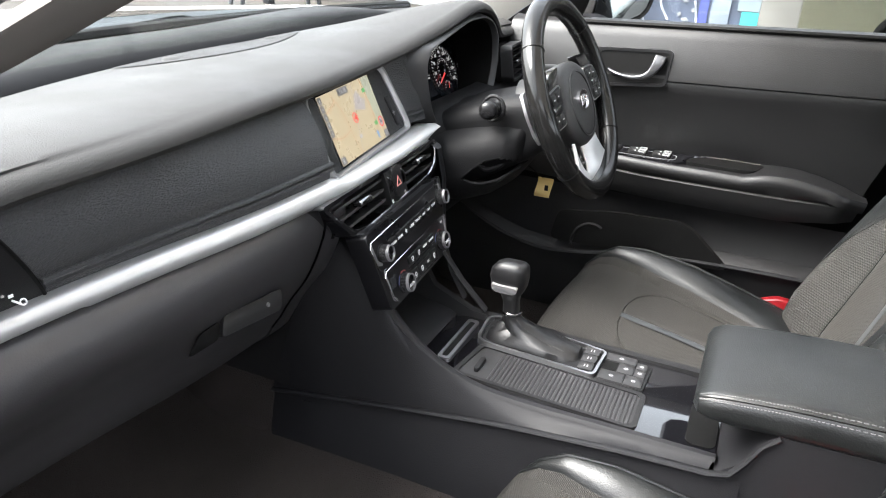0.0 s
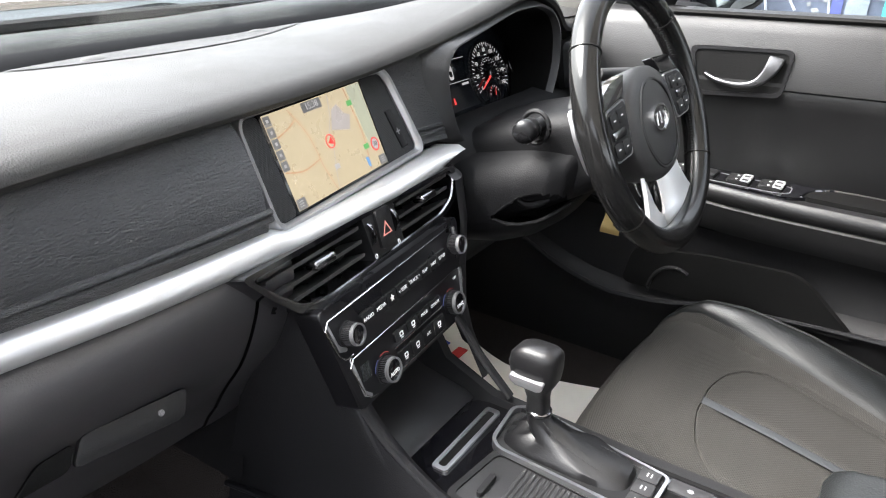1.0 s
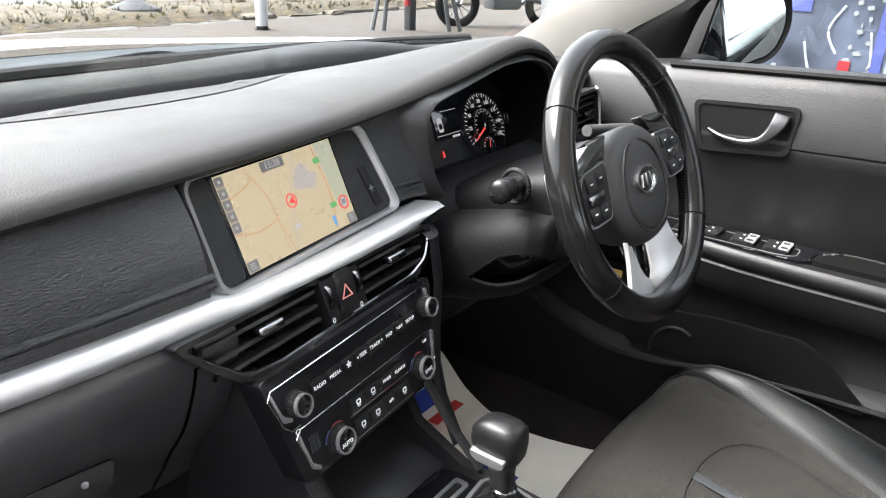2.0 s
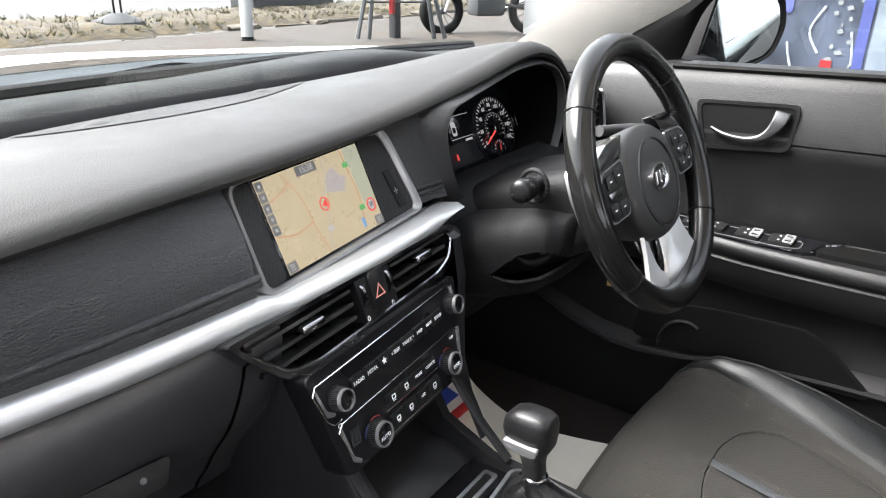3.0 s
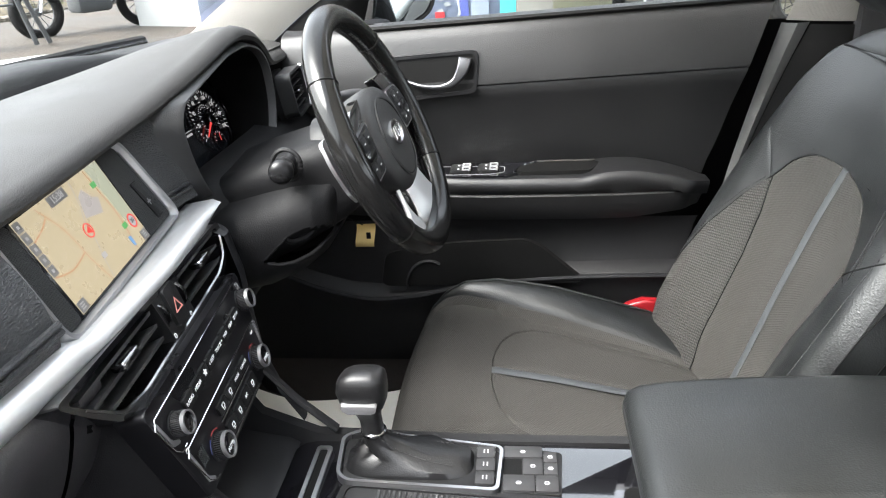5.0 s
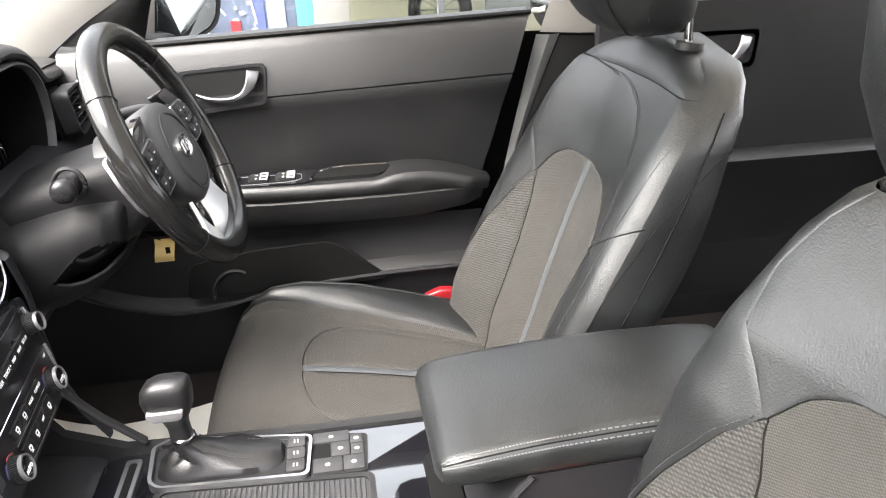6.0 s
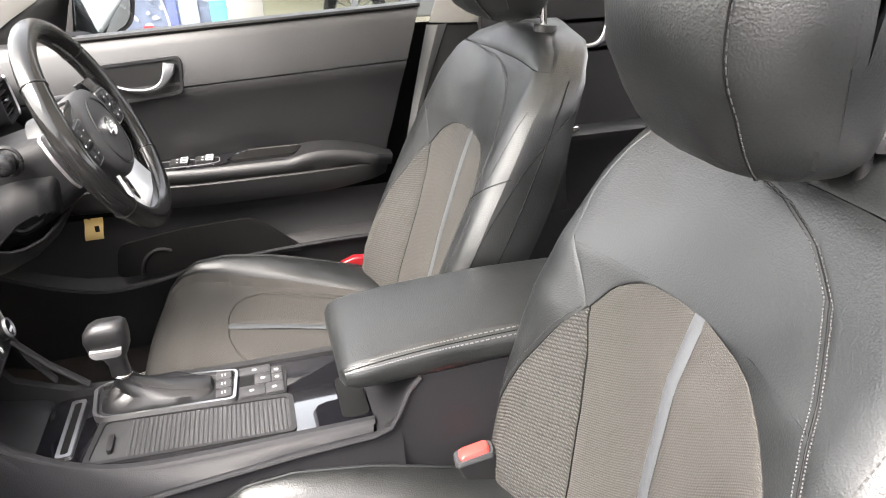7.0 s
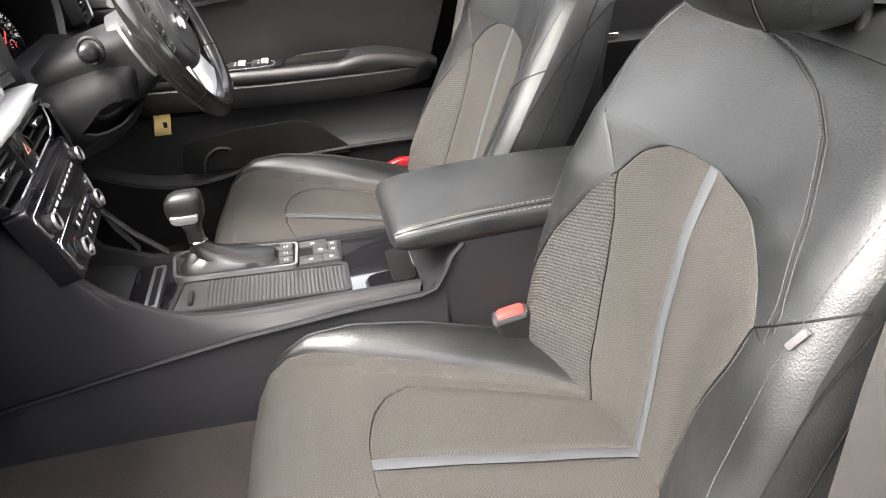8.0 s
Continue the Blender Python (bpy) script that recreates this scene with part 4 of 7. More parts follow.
for k, (yy, wid) in enumerate(((-0.068, 0.021), (-0.016, 0.021), (0.035, 0.015), (0.080, 0.016))):
    doorp("switch_well", slab(rounded(-0.022, yy - wid, 0.028, yy + wid, 0.004), 0.001, 0.0028, 0.0004, m=TOPM), RUBBER, parent=pan)
    doorp("window_switch", slab(rounded(-0.018, yy - wid + 0.003, 0.024, yy + wid - 0.003, 0.004), 0.002, 0.0075, 0.002, m=TOPM), HARD, parent=pan)
    if k < 2:
        for x0, x1 in ((-0.017, 0.002), (0.004, 0.023)):
            doorp("switch_lip", ring_slab(rounded(x0, yy - wid + 0.002, x1, yy - 0.003, 0.003), rounded(x0 + 0.0028, yy - wid + 0.0048, x1 - 0.0028, yy - 0.0058, 0.002), 0.006, 0.0095, m=TOPM), SATIN, parent=pan)
    for j in (-0.008, 0.013):
        doorp("switch_mark", slab(rounded(j - 0.0022, yy + 0.002, j + 0.0022, yy + 0.0055, 0.001), 0.0075, 0.0079, 0, m=TOPM), WHITE, parent=pan)
# pull pocket: a closed block whose black top paints the shade of the hollow
doorp("pull_pocket_shade", loft([[V(x, y, z) for x, y in round_poly([(0.680, 0.150), (0.682, 0.012), (0.738, -0.010), (0.742, 0.10), (0.715, 0.142)], 0.012)] for z in (0.66, 0.7245)], caps=True), RUBBER)
doorp("pocket_rim", tube(curve_pts([V(x, y, 0.7245) for x, y in [(0.682, 0.152), (0.705, 0.148), (0.724, 0.132), (0.742, 0.10), (0.743, 0.0)]], 20), 0.0028, 6), GLOSS)
# door release: recess and lever
HM = plane_frame((0.7122, 0.29, 0.903), (0, -1, 0.03), (0.06, 0.0, 1))
H_OUT = round_poly([(-0.086, 0.036), (0.078, 0.039), (0.070, -0.037), (-0.068, -0.045)][::-1], 0.014)
H_IN = round_poly([(-0.078, 0.030), (0.073, 0.033), (0.065, -0.031), (-0.062, -0.038)][::-1], 0.013)
doorp("recess_edge", ring_slab(H_OUT, H_IN, -0.006, 0.0014, m=HM), mat("handle_surround", (0.006, 0.006, 0.0065), 0.3, spec=0.3), "dark handle surround")
# shallow plate coloured near-black in place of a deep recess's shade
doorp("recess_shade_plate", slab(H_IN, -0.012, -0.0010, 0.0, m=HM), RUBBER, "near-black plate standing in for the shaded door handle recess")
LEVER = [(-0.055, -0.0080, 0.0030), (-0.044, -0.0135, 0.0038), (-0.030, -0.0180, 0.0042), (-0.012, -0.0212, 0.0044), (0.006, -0.0218, 0.0047), (0.022, -0.0185, 0.0056), (0.034, -0.0115, 0.0072), (0.043, -0.0010, 0.0094), (0.049, 0.0100, 0.0112), (0.0525, 0.0200, 0.0120), (0.0540, 0.0265, 0.0120)]


def lever_mesh(m):
    """A release lever that widens into a flat grip."""
    P = curve_pts([(x, y, 0) for x, y, w in LEVER], 33)
    rings = []
    for i, p in enumerate(P):
        t = (P[min(i + 1, 32)] - P[max(i - 1, 0)]).normalized()
        n = V(-t.y, t.x, 0)
        w = lerp(i / 32 * (len(LEVER) - 1), range(len(LEVER)), [q[2] for q in LEVER])
        lift = 0.003 + 0.006 * sstep(i, 0, 8) * (1 - 0.5 * sstep(i, 24, 32))
        rings.append([m @ (p + n * a + V(0, 0, lift + b)) for a, b in rounded(-w, -0.004, w, 0.004, 0.0035, 4)])
    return loft(rings)


LEVER_METAL = mat("satin_lever", (0.12, 0.12, 0.124), 0.34, metal=1.0, vary=0.05)
doorp("door_handle", lever_mesh(HM), LEVER_METAL, "satin chrome door release lever")
# pocket with a round rim in the lower panel
def lip_z(y):
    """The height of the pocket lip, which dips below the wheel and sweeps up towards the dashboard."""
    return lerp(y, [-0.16, -0.05, 0.10, 0.244, 0.34, 0.432, 0.49, 0.558, 0.634, 0.72, 0.95], [0.508, 0.508, 0.503, 0.490, 0.468, 0.458, 0.464, 0.483, 0.515, 0.55, 0.60])


# no opening is cut: a black sheet paints the pocket's inner shade
doorp("pocket_shade", loft([[V(0.682 - 0.006 * (f < 1), 0.35 + x * f, 0.535 + z * f) for x, z in round_poly([(0.075, -0.046), (0.06, 0.03), (-0.08, 0.05), (-0.22, 0.055), (-0.25, 0.04), (-0.34, -0.040)], 0.02)] for f in (1.0, 0.98)]), RUBBER, "flat black patch painted as the shade inside the map pocket")
rim_p = [V(0.676, 0.325 + 0.045 * math.cos(a), 0.49 + 0.055 * math.sin(a)) for a in np.linspace(math.radians(-5), math.radians(120), 14)]
doorp("pocket_divider", tube(rim_p, 0.004, 6), HARD)
rows = []
for k in range(40):
    t = k / 39
    r = []
    for z, x in ((0.622, 0.705), (0.60, 0.715), (0.56, 0.72), (0.51, 0.712), (0.498, 0.690), (0.490, 0.684), (0.48, 0.690), (0.42, 0.70), (0.34, 0.705), (0.29, 0.70)):
        y = 0.95 + (door_end(max(z, 0.45)) - 0.95) * t
        r.append(V(x, y, z + (lip_z(y) - 0.490) * (1 if 0.47 < z < 0.53 else 0)))
    rows.append(r)
doorp("lower_panel", rows_mesh(rows), HARD, "dark plastic lower door panel with map pocket")
doorp("pocket_lip", tube(curve_pts([(0.678 + 0.008 * sstep(y, 0.35, 0.7), y, lip_z(y)) for y in (0.90, 0.72, 0.634, 0.558, 0.49, 0.432, 0.34, 0.244, 0.10, -0.05, -0.16)], 50), 0.0055, 8), CONSOLE, "rounded lip of the map pocket")
# window seal
rows = [V(0.737, y, belt_z(y) + 0.006) for y in np.linspace(0.43, -0.298, 20)]
doorp("window_seal", tube(rows, 0.005, 6), RUBBER)
bm = loft([[(0.757, 0.42, 0.97), (0.757, -0.30, 0.99), (0.66, -0.36, 1.33), (0.66, -0.1, 1.34)], [(0.761, 0.42, 0.97), (0.761, -0.30, 0.99), (0.664, -0.36, 1.33), (0.664, -0.1, 1.34)]])
pane = doorp("window_pane", bm, WINDOW, "clear side window glass")
pane.visible_shadow = False

# ---- steering wheel ----
WHEEL_C = V(0.353, 0.3255, 0.896)
WM = plane_frame(WHEEL_C, (1, -0.044, 0), (0, 0.391, 0.921)) @ Matrix.Rotation(radians(3.5), 4, 'Z')
wheel = thing("steering_wheel", "black leather and gloss steering wheel with silver lower spoke", "steering wheel", at=WHEEL_C)


def wpart(name, bm, material, label="", parent=None):
    bmesh.ops.transform(bm, matrix=WM, verts=bm.verts)
    return dpart(name, bm, material, label, parent, wheel)


def rim_arc(a0, a1, n, material, label):
    R, pts = 0.164, []
    rings = []
    for k in range(n + 1):
        a = radians(a0 + (a1 - a0) * k / n)
        c = V(math.cos(a), math.sin(a), 0)
        rr = 0.0165
        rings.append([c * (R + rr * 1.05 * math.cos(b)) + V(0, 0, rr * 1.1 * math.sin(b)) for b in [2 * math.pi * j / 14 for j in range(14)]])
    return wpart("rim", loft(rings), material, label)


rim_arc(40, 140, 30, RIM_LEATHER, "smooth black upper rim")
rim_arc(140.6, 215, 24, GLOSS_RIM, "worn gloss-black rim section")
rim_arc(215.6, 324, 30, RIM_LEATHER, "black leather lower rim")
rim_arc(324.6, 399.4, 24, RIM_LEATHER, "stitched black leather rim section")
def hub_pt(a, f):
    c, q = math.cos(a), math.sin(a)
    return 0.082 * f * math.copysign(abs(c) ** 0.82, c), -0.011 + 0.073 * f * math.copysign(abs(q) ** 0.82, q)


HUB_F = [0.02, 0.3, 0.55, 0.75, 0.87, 0.94, 0.98, 1.0]
HUB_Z = [0.0140, 0.0138, 0.0130, 0.0115, 0.0090, 0.0060, 0.0025, -0.006]
HUB_A = np.linspace(0, 2 * math.pi, 56, endpoint=False)
rings = [[V(*hub_pt(a, f), z) for a in HUB_A] for f, z in [(0.84, -0.062), (0.95, -0.034), (0.99, -0.016)] + list(zip(HUB_F, HUB_Z))[::-1]]
hub = wpart("airbag_cover", loft(rings), AIRBAG, "grained black domed airbag cover")
for s in (1, -1):
    wpart("spoke", slab(round_poly([(s * 0.06, 0.045), (s * 0.155, 0.040), (s * 0.158, -0.015), (s * 0.07, -0.035)][::s], 0.01), -0.022, -0.004, 0.005), GLOSS, "gloss black side spoke")
# steering column
# base darker than the other plastics: shade of the instrument hood put into the colour
COLUMN_SKIN = mat("column_plastic", (0.0052, 0.0052, 0.0056), 0.55, grain=0.0003, scale=620, kind="leather", spec=0.13, wrinkle=0.1)
column = thing("steering_column", "dark plastic steering column shroud with stalk", "steering column", at=(0.345, 0.45, 0.83))
rings = []
for t, w, h in ((0.02, 0.060, 0.055), (0.06, 0.075, 0.065), (0.14, 0.085, 0.075), (0.24, 0.09, 0.08), (0.34, 0.085, 0.07)):
    c = WHEEL_C + WM.to_3x3() @ V(0, -0.012, -t - 0.03)
    rings.append([c + WM.to_3x3() @ V(x, y, 0) for x, y in rounded(-w, -h, w, h * 0.8, 0.03, 5)])
dpart("shroud", loft(rings), COLUMN_SKIN, "dark plastic column shroud", thing_ob=column)

# ---- centre stack ----
SC = plane_frame((0.007, 0.561, 0.897), (0.174, 0.0235, 0.0015), (-0.011, 0.0375, 0.0885))
PN = plane_frame((0.023, 0.461, 0.716), (0.22, 0.015, 0.004), (0.0, 0.0155, 0.060))
VN = plane_frame((0.019, 0.500, 0.810), (0.22, 0.015, 0.004), (0.0, 0.0155, 0.060))
unit = thing("infotainment_screen", "touch screen in a silver frame showing a navigation map", "screen", at=(0.006, 0.56, 0.897))


def spart(name, bm, material, label="", parent=None, m=None, base=None):
    bmesh.ops.transform(bm, matrix=m or SC, verts=bm.verts)
    return dpart(name, bm, material, label, parent, base or unit)


BEZ_OUT = round_poly([(-0.134, -0.061), (0.176, -0.061), (0.150, 0.0560), (-0.1315, 0.0565)], 0.020, 7)
BEZ_MID = round_poly([(-0.1285, -0.0565), (0.1690, -0.0565), (0.1445, 0.0525), (-0.1265, 0.0530)], 0.017, 7)
BEZ_IN = round_poly([(-0.1255, -0.0535), (0.1635, -0.0535), (0.1410, 0.0505), (-0.1235, 0.0510)], 0.015, 7)


def level(outline, z):
    return [V(x, y, z) for x, y in outline]


spart("frame", rows_mesh([level(BEZ_OUT, -0.02), level(BEZ_OUT, 0.004), level([(x * 0.994, y * 0.985) for x, y in BEZ_OUT], 0.0065), level(BEZ_MID, 0.0060), level(BEZ_IN, 0.0015), level(BEZ_IN, -0.01)], close_u=True), SATIN_DARK, "slim satin silver screen frame")
spart("surround", slab(BEZ_IN, -0.03, -0.004, 0.0), HARD)
for pts in ([(-0.124, -0.0525), (-0.0945, -0.0525), (-0.0945, 0.0500), (-0.1225, 0.0500)], [(0.0925, -0.0525), (0.162, -0.0525), (0.1395, 0.0495), (0.0925, 0.0495)]):
    spart("mesh_panel", slab(round_poly(pts, 0.006), -0.006, -0.0002, 0.0008), MESH_TRIM, "dark finely textured panel beside the display")
disp = spart("display", slab([(-0.094, -0.053), (0.092, -0.053), (0.092, 0.0505), (-0.094, 0.0505)], -0.006, 0.0, 0.0005), SCREEN_BLACK, "lit display panel")
spart("map", slab([(-0.090, -0.050), (0.089, -0.050), (0.089, 0.0485), (-0.090, 0.0485)], 0.0, 0.0004, 0.0), MAP_TAN, "tan navigation map", disp)
radio = thing("control_panel", "piano-black radio and climate control panel with knobs", "control panel", at=(0.023, 0.461, 0.716))
spart("face", slab(round_poly([(-0.150, 0.066), (0.130, 0.066), (0.106, -0.056), (-0.126, -0.056)][::-1], 0.008), -0.03, 0.0, 0.002), PANEL_BLACK, "satin black face plate", m=PN, base=radio)
vent = thing("centre_air_vent", "pair of black air vents with hazard switch between", "air vent", at=(0.019, 0.5, 0.81))
spart("backing", slab(round_poly([(-0.215, 0.030), (0.165, 0.024), (0.168, -0.012), (0.13, -0.038), (-0.13, -0.045), (-0.17, -0.03)][::-1], 0.01), -0.06, -0.04, 0), RUBBER, m=VN, base=vent)
# lower dashboard, driver's side
rows = []
for x in np.linspace(0.215, 0.74, 36):
    y = 0.535 + 0.02 * sstep(x, 0.5, 0.74) + 0.06 * (1 - sstep(x, 0.215, 0.30))
    rows.append([p for p in curve_pts([V(x, y + 0.05, 0.845 + 0.015 * sstep(x, 0.24, 0.32)), V(x, y, 0.838 + 0.012 * sstep(x, 0.24, 0.32)), V(x, y - 0.03, 0.80), V(x, y - 0.035, 0.74), V(x, y - 0.01, 0.68), V(x, y + 0.05, 0.62), V(x, y + 0.2, 0.60)], 18)])
dpart("knee_panel", rows_mesh(rows), mat("knee_plastic", (0.007, 0.007, 0.0075), 0.65, grain=0.0003, scale=800, spec=0.1))
# dark tray under the control panel
rows = []
for x in np.linspace(-0.085, 0.115, 8):
    rows.append([V(x, 0.424, 0.556), V(x, 0.436, 0.563), V(x, 0.50, 0.575), V(x, 0.56, 0.60), V(x, 0.575, 0.70), V(x, 0.52, 0.76)])
cpart("storage_tray", rows_mesh(rows), mat("scuffed_tray", (0.010, 0.010, 0.011), 0.28, vary=0.2, spec=0.5, rvar=0.3), "scuffed glossy tray below the control panel")

# ---- pillars and glass ----
def strip(name, a, b, material, label):
    """A pillar trim between two edge runs, with thickness."""
    A, B = curve_pts(a, 16), curve_pts(b, 16)
    bm = rows_mesh([[p, p.lerp(q, 0.15) + V(-0.006, 0, 0), p.lerp(q, 0.5) + V(-0.012, 0, 0), p.lerp(q, 0.85) + V(-0.006, 0, 0), q] for p, q in zip(A, B)])
    bmesh.ops.solidify(bm, geom=bm.faces[:], thickness=-0.015)
    return tagged(link_mesh(name, bm, material), label, "pillar trim", kind="structure")


strip("trim_a_pillar", [(0.78, 0.79, 0.975), (0.765, 0.64, 1.074), (0.73, 0.45, 1.19), (0.64, 0.2, 1.32)], [(0.775, 0.62, 0.955), (0.765, 0.535, 1.018), (0.74, 0.40, 1.10), (0.66, 0.12, 1.30)], BEIGE, "beige front pillar trim")
strip("trim_sail", [(0.78, 0.62, 0.955), (0.77, 0.535, 1.018), (0.745, 0.40, 1.10), (0.72, 0.33, 1.14)], [(0.775, 0.44, 0.965), (0.77, 0.425, 1.0), (0.745, 0.39, 1.08), (0.72, 0.33, 1.139)], RUBBER, "black sail panel at the mirror")
strip("trim_b_pillar", [(0.742, -0.318, 0.968), (0.722, -0.36, 1.10), (0.65, -0.44, 1.34)], [(0.742, -0.47, 0.960), (0.722, -0.49, 1.10), (0.65, -0.54, 1.34)], BEIGE, "beige upper centre pillar trim")
strip("trim_pillar_edge", [(0.764, -0.205, 0.45), (0.762, -0.256, 0.706), (0.760, -0.290, 0.855), (0.757, -0.316, 0.962)], [(0.754, -0.225, 0.45), (0.754, -0.275, 0.706), (0.754, -0.322, 0.855), (0.752, -0.362, 0.962)], mat("grey_pillar_edge", (0.10, 0.10, 0.098), 0.5, vary=0.08), "grey painted edge of the centre pillar")
strip("trim_b_pillar_lower", [(0.752, -0.226, 0.45), (0.752, -0.276, 0.706), (0.752, -0.323, 0.855), (0.750, -0.363, 0.958)], [(0.742, -0.42, 0.45), (0.742, -0.44, 0.70), (0.742, -0.455, 0.855), (0.742, -0.47, 0.956)], PILLAR, "grey lower centre pillar trim")
EDGE_L = [(-0.715, 0.62, 0.950), (-0.705, 0.45, 1.029), (-0.70, 0.305, 1.094), (-0.70, 0.231, 1.127), (-0.68, 0.12, 1.185), (-0.63, -0.02, 1.265)]
BAND_L = [(x + 0.004, y + 0.010, z + 0.017) for x, y, z in EDGE_L]
strip("trim_a_pillar_left", BAND_L, EDGE_L, mat("pillar_seal", (0.085, 0.078, 0.072), 0.7), "brown-grey edge of the front pillar at the open door")
strip("trim_a_pillar_left_inner", [(-0.70, 0.79, 0.975), (-0.69, 0.64, 1.06), (-0.66, 0.45, 1.19), (-0.62, 0.28, 1.29), (-0.58, 0.2, 1.32)], [(x + 0.004, y + 0.012, z + 0.020) for x, y, z in EDGE_L], HARD, "dark front pillar beside the open door")
bm = loft([[(-0.72, 0.80, 0.985), (0, 1.0, 0.99), (0.78, 0.80, 0.985), (0.62, 0.20, 1.33), (0, 0.24, 1.38), (-0.60, 0.20, 1.33)], [(-0.72, 0.804, 0.989), (0, 1.004, 0.994), (0.78, 0.804, 0.989), (0.62, 0.204, 1.334), (0, 0.244, 1.384), (-0.60, 0.204, 1.334)]])
ws = link_mesh("window_1", bm, WINDOW)
ws.visible_shadow = False
tagged(ws, "clear raked windscreen glass", "windscreen", kind="structure")
# rear door behind the driver
sheet("door_2", [(0.742, -0.44, 0.30), (0.742, -1.4, 0.30), (0.742, -1.4, 1.03), (0.742, -0.43, 1.01)], 0.03, HARD, "closed dark rear door trim", "car door")


# ---- instrument cluster ----
cluster = thing("instrument_cluster", "dark instrument cluster with round speedometer and red needle", "instrument cluster", at=(0.40, 0.62, 0.88))


def kpart(name, bm, material, label="", parent=None):
    return dpart(name, bm, material, label, parent, cluster)


MOUTH = [(0.230, 0.912), (0.224, 0.945), (0.240, 0.966), (0.30, 0.978), (0.40, 0.998), (0.48, 1.0), (0.535, 0.985), (0.565, 0.955), (0.572, 0.90), (0.55, 0.845), (0.50, 0.815), (0.38, 0.808), (0.32, 0.815), (0.275, 0.833), (0.247, 0.870)]
MOUTH = round_poly(MOUTH, 0.02, 3)


def mouth_ring(y, f, dx=0.0, dz=0.0):
    cx, cz = 0.385, 0.895
    return [V(cx + (x - cx) * f + dx, y, cz + (z - cz) * f + dz) for x, z in MOUTH]


kpart("binnacle", rows_mesh([mouth_ring(0.586, 1.10, -0.012), mouth_ring(0.572, 1.095, -0.009), mouth_ring(0.561, 1.075, -0.005), mouth_ring(0.554, 1.05), mouth_ring(0.550, 1.025), mouth_ring(0.5495, 1.008), mouth_ring(0.553, 1.0), mouth_ring(0.562, 0.992)], close_u=True), SHELL, "grey-black grained binnacle surround")
# inner part of the binnacle, coloured near-black for the shade inside the hood
kpart("hood_shade", rows_mesh([mouth_ring(0.562, 0.992), mouth_ring(0.59, 0.98, 0.004), mouth_ring(0.61, 0.97, 0.010), mouth_ring(0.655, 0.95, 0.02)], close_u=True), RUBBER, "near-black inner rings of the instrument hood, shade put into the colour")


def dial_plane(p, off):
    """A point moved along the car onto the leaning cluster face."""
    return V(p.x, 0.6396 + 0.42 * (p.z - 0.883) + off, p.z)


kpart("face", loft([[dial_plane(p, o) for p in mouth_ring(0.6, 0.99, 0.012)] for o in (0.002, 0.02)]), SCREEN_BLACK, "black cluster face")
KM = plane_frame((0.4975, 0.6396, 0.883), (1, 0, 0), (0, 0.42, 1))


def disc_pts(cx, cy, r, n=48):
    return [(cx + r * math.cos(a), cy + r * math.sin(a)) for a in np.linspace(0, 2 * math.pi, n, endpoint=False)]


def ray_bar(m, a, r0, r1, w0, w1, z, h):
    """A thin bar along a dial's radius."""
    d = V(math.cos(a), math.sin(a), 0)
    n = V(-d.y, d.x, 0)
    q = [d * r0 - n * w0, d * r1 - n * w1, d * r1 + n * w1, d * r0 + n * w0]
    b = loft([[p + V(0, 0, z) for p in q], [p + V(0, 0, z + h) for p in q]])
    bmesh.ops.transform(b, matrix=m, verts=b.verts)
    return b


dial = kpart("speedometer", ring_slab(disc_pts(0, 0, 0.0560), disc_pts(0, 0, 0.0552), 0, 0.0025, m=KM), DARK_CHROME, "round speedometer dial")
LOC = Matrix.Translation(-cluster.location)
for k in range(33):
    a = radians(207 - 234 * k / 32)
    kpart("tick", ray_bar(KM, a, 0.0465 if k % 2 == 0 else 0.0490, 0.0530, 0.00075 if k % 2 == 0 else 0.0005, 0.00075 if k % 2 == 0 else 0.0005, 0.001, 0.0006), GLOW_WHITE, parent=dial)
for k, txt in enumerate(("0", "20", "40", "60", "80", "100", "120", "140", "160")):
    a = radians(207 - 234 * k / 8)
    words(txt, 0.0092, LOC @ at(KM, 0.0405 * math.cos(a), 0.0405 * math.sin(a), 0.0014), GLOW_WHITE, dial, "numeral")
for k in range(25):
    a = radians(207 - 234 * k / 24)
    kpart("inner_tick", ray_bar(KM, a, 0.0262, 0.0282, 0.0004, 0.0004, 0.0012, 0.0004), GLOW_WHITE, parent=dial)
    if k % 2 == 0:
        kpart("inner_numeral_bar", slab(rounded(0.0232 * math.cos(a) - 0.0015, 0.0232 * math.sin(a) - 0.0007, 0.0232 * math.cos(a) + 0.0015, 0.0232 * math.sin(a) + 0.0007, 0.0003), 0.0012, 0.0016, 0, m=KM), GLOW_WHITE, parent=dial)
kpart("unit_bar", slab(rounded(-0.004, 0.0315, 0.004, 0.0330, 0.0004), 0.0012, 0.0016, 0, m=KM), GLOW_WHITE, parent=dial)
kpart("needle", ray_bar(KM, radians(207), 0.006, 0.0430, 0.0016, 0.0007, 0.004, 0.0012), GLOW_RED, "red needle at zero", dial)
b = slab(disc_pts(0, 0, 0.0075, 28), 0.001, 0.0062, 0.0015, m=KM)
kpart("needle_hub", b, GLOSS, "", dial)
kpart("fuel_gauge", ring_slab(disc_pts(-0.003, -0.034, 0.0172, 32), disc_pts(-0.003, -0.034, 0.0168, 32), 0.001, 0.002, m=KM), DARK_CHROME, parent=dial)
FM = at(KM, -0.003, -0.034)
for k, a in enumerate((168, 144, 120, 96, 72, 48, 24)):
    kpart("fuel_mark", ray_bar(FM, radians(a), 0.0125, 0.0155, 0.0006, 0.0006, 0.0018, 0.0005), GLOW_RED if k == 2 else GLOW_WHITE, parent=dial)
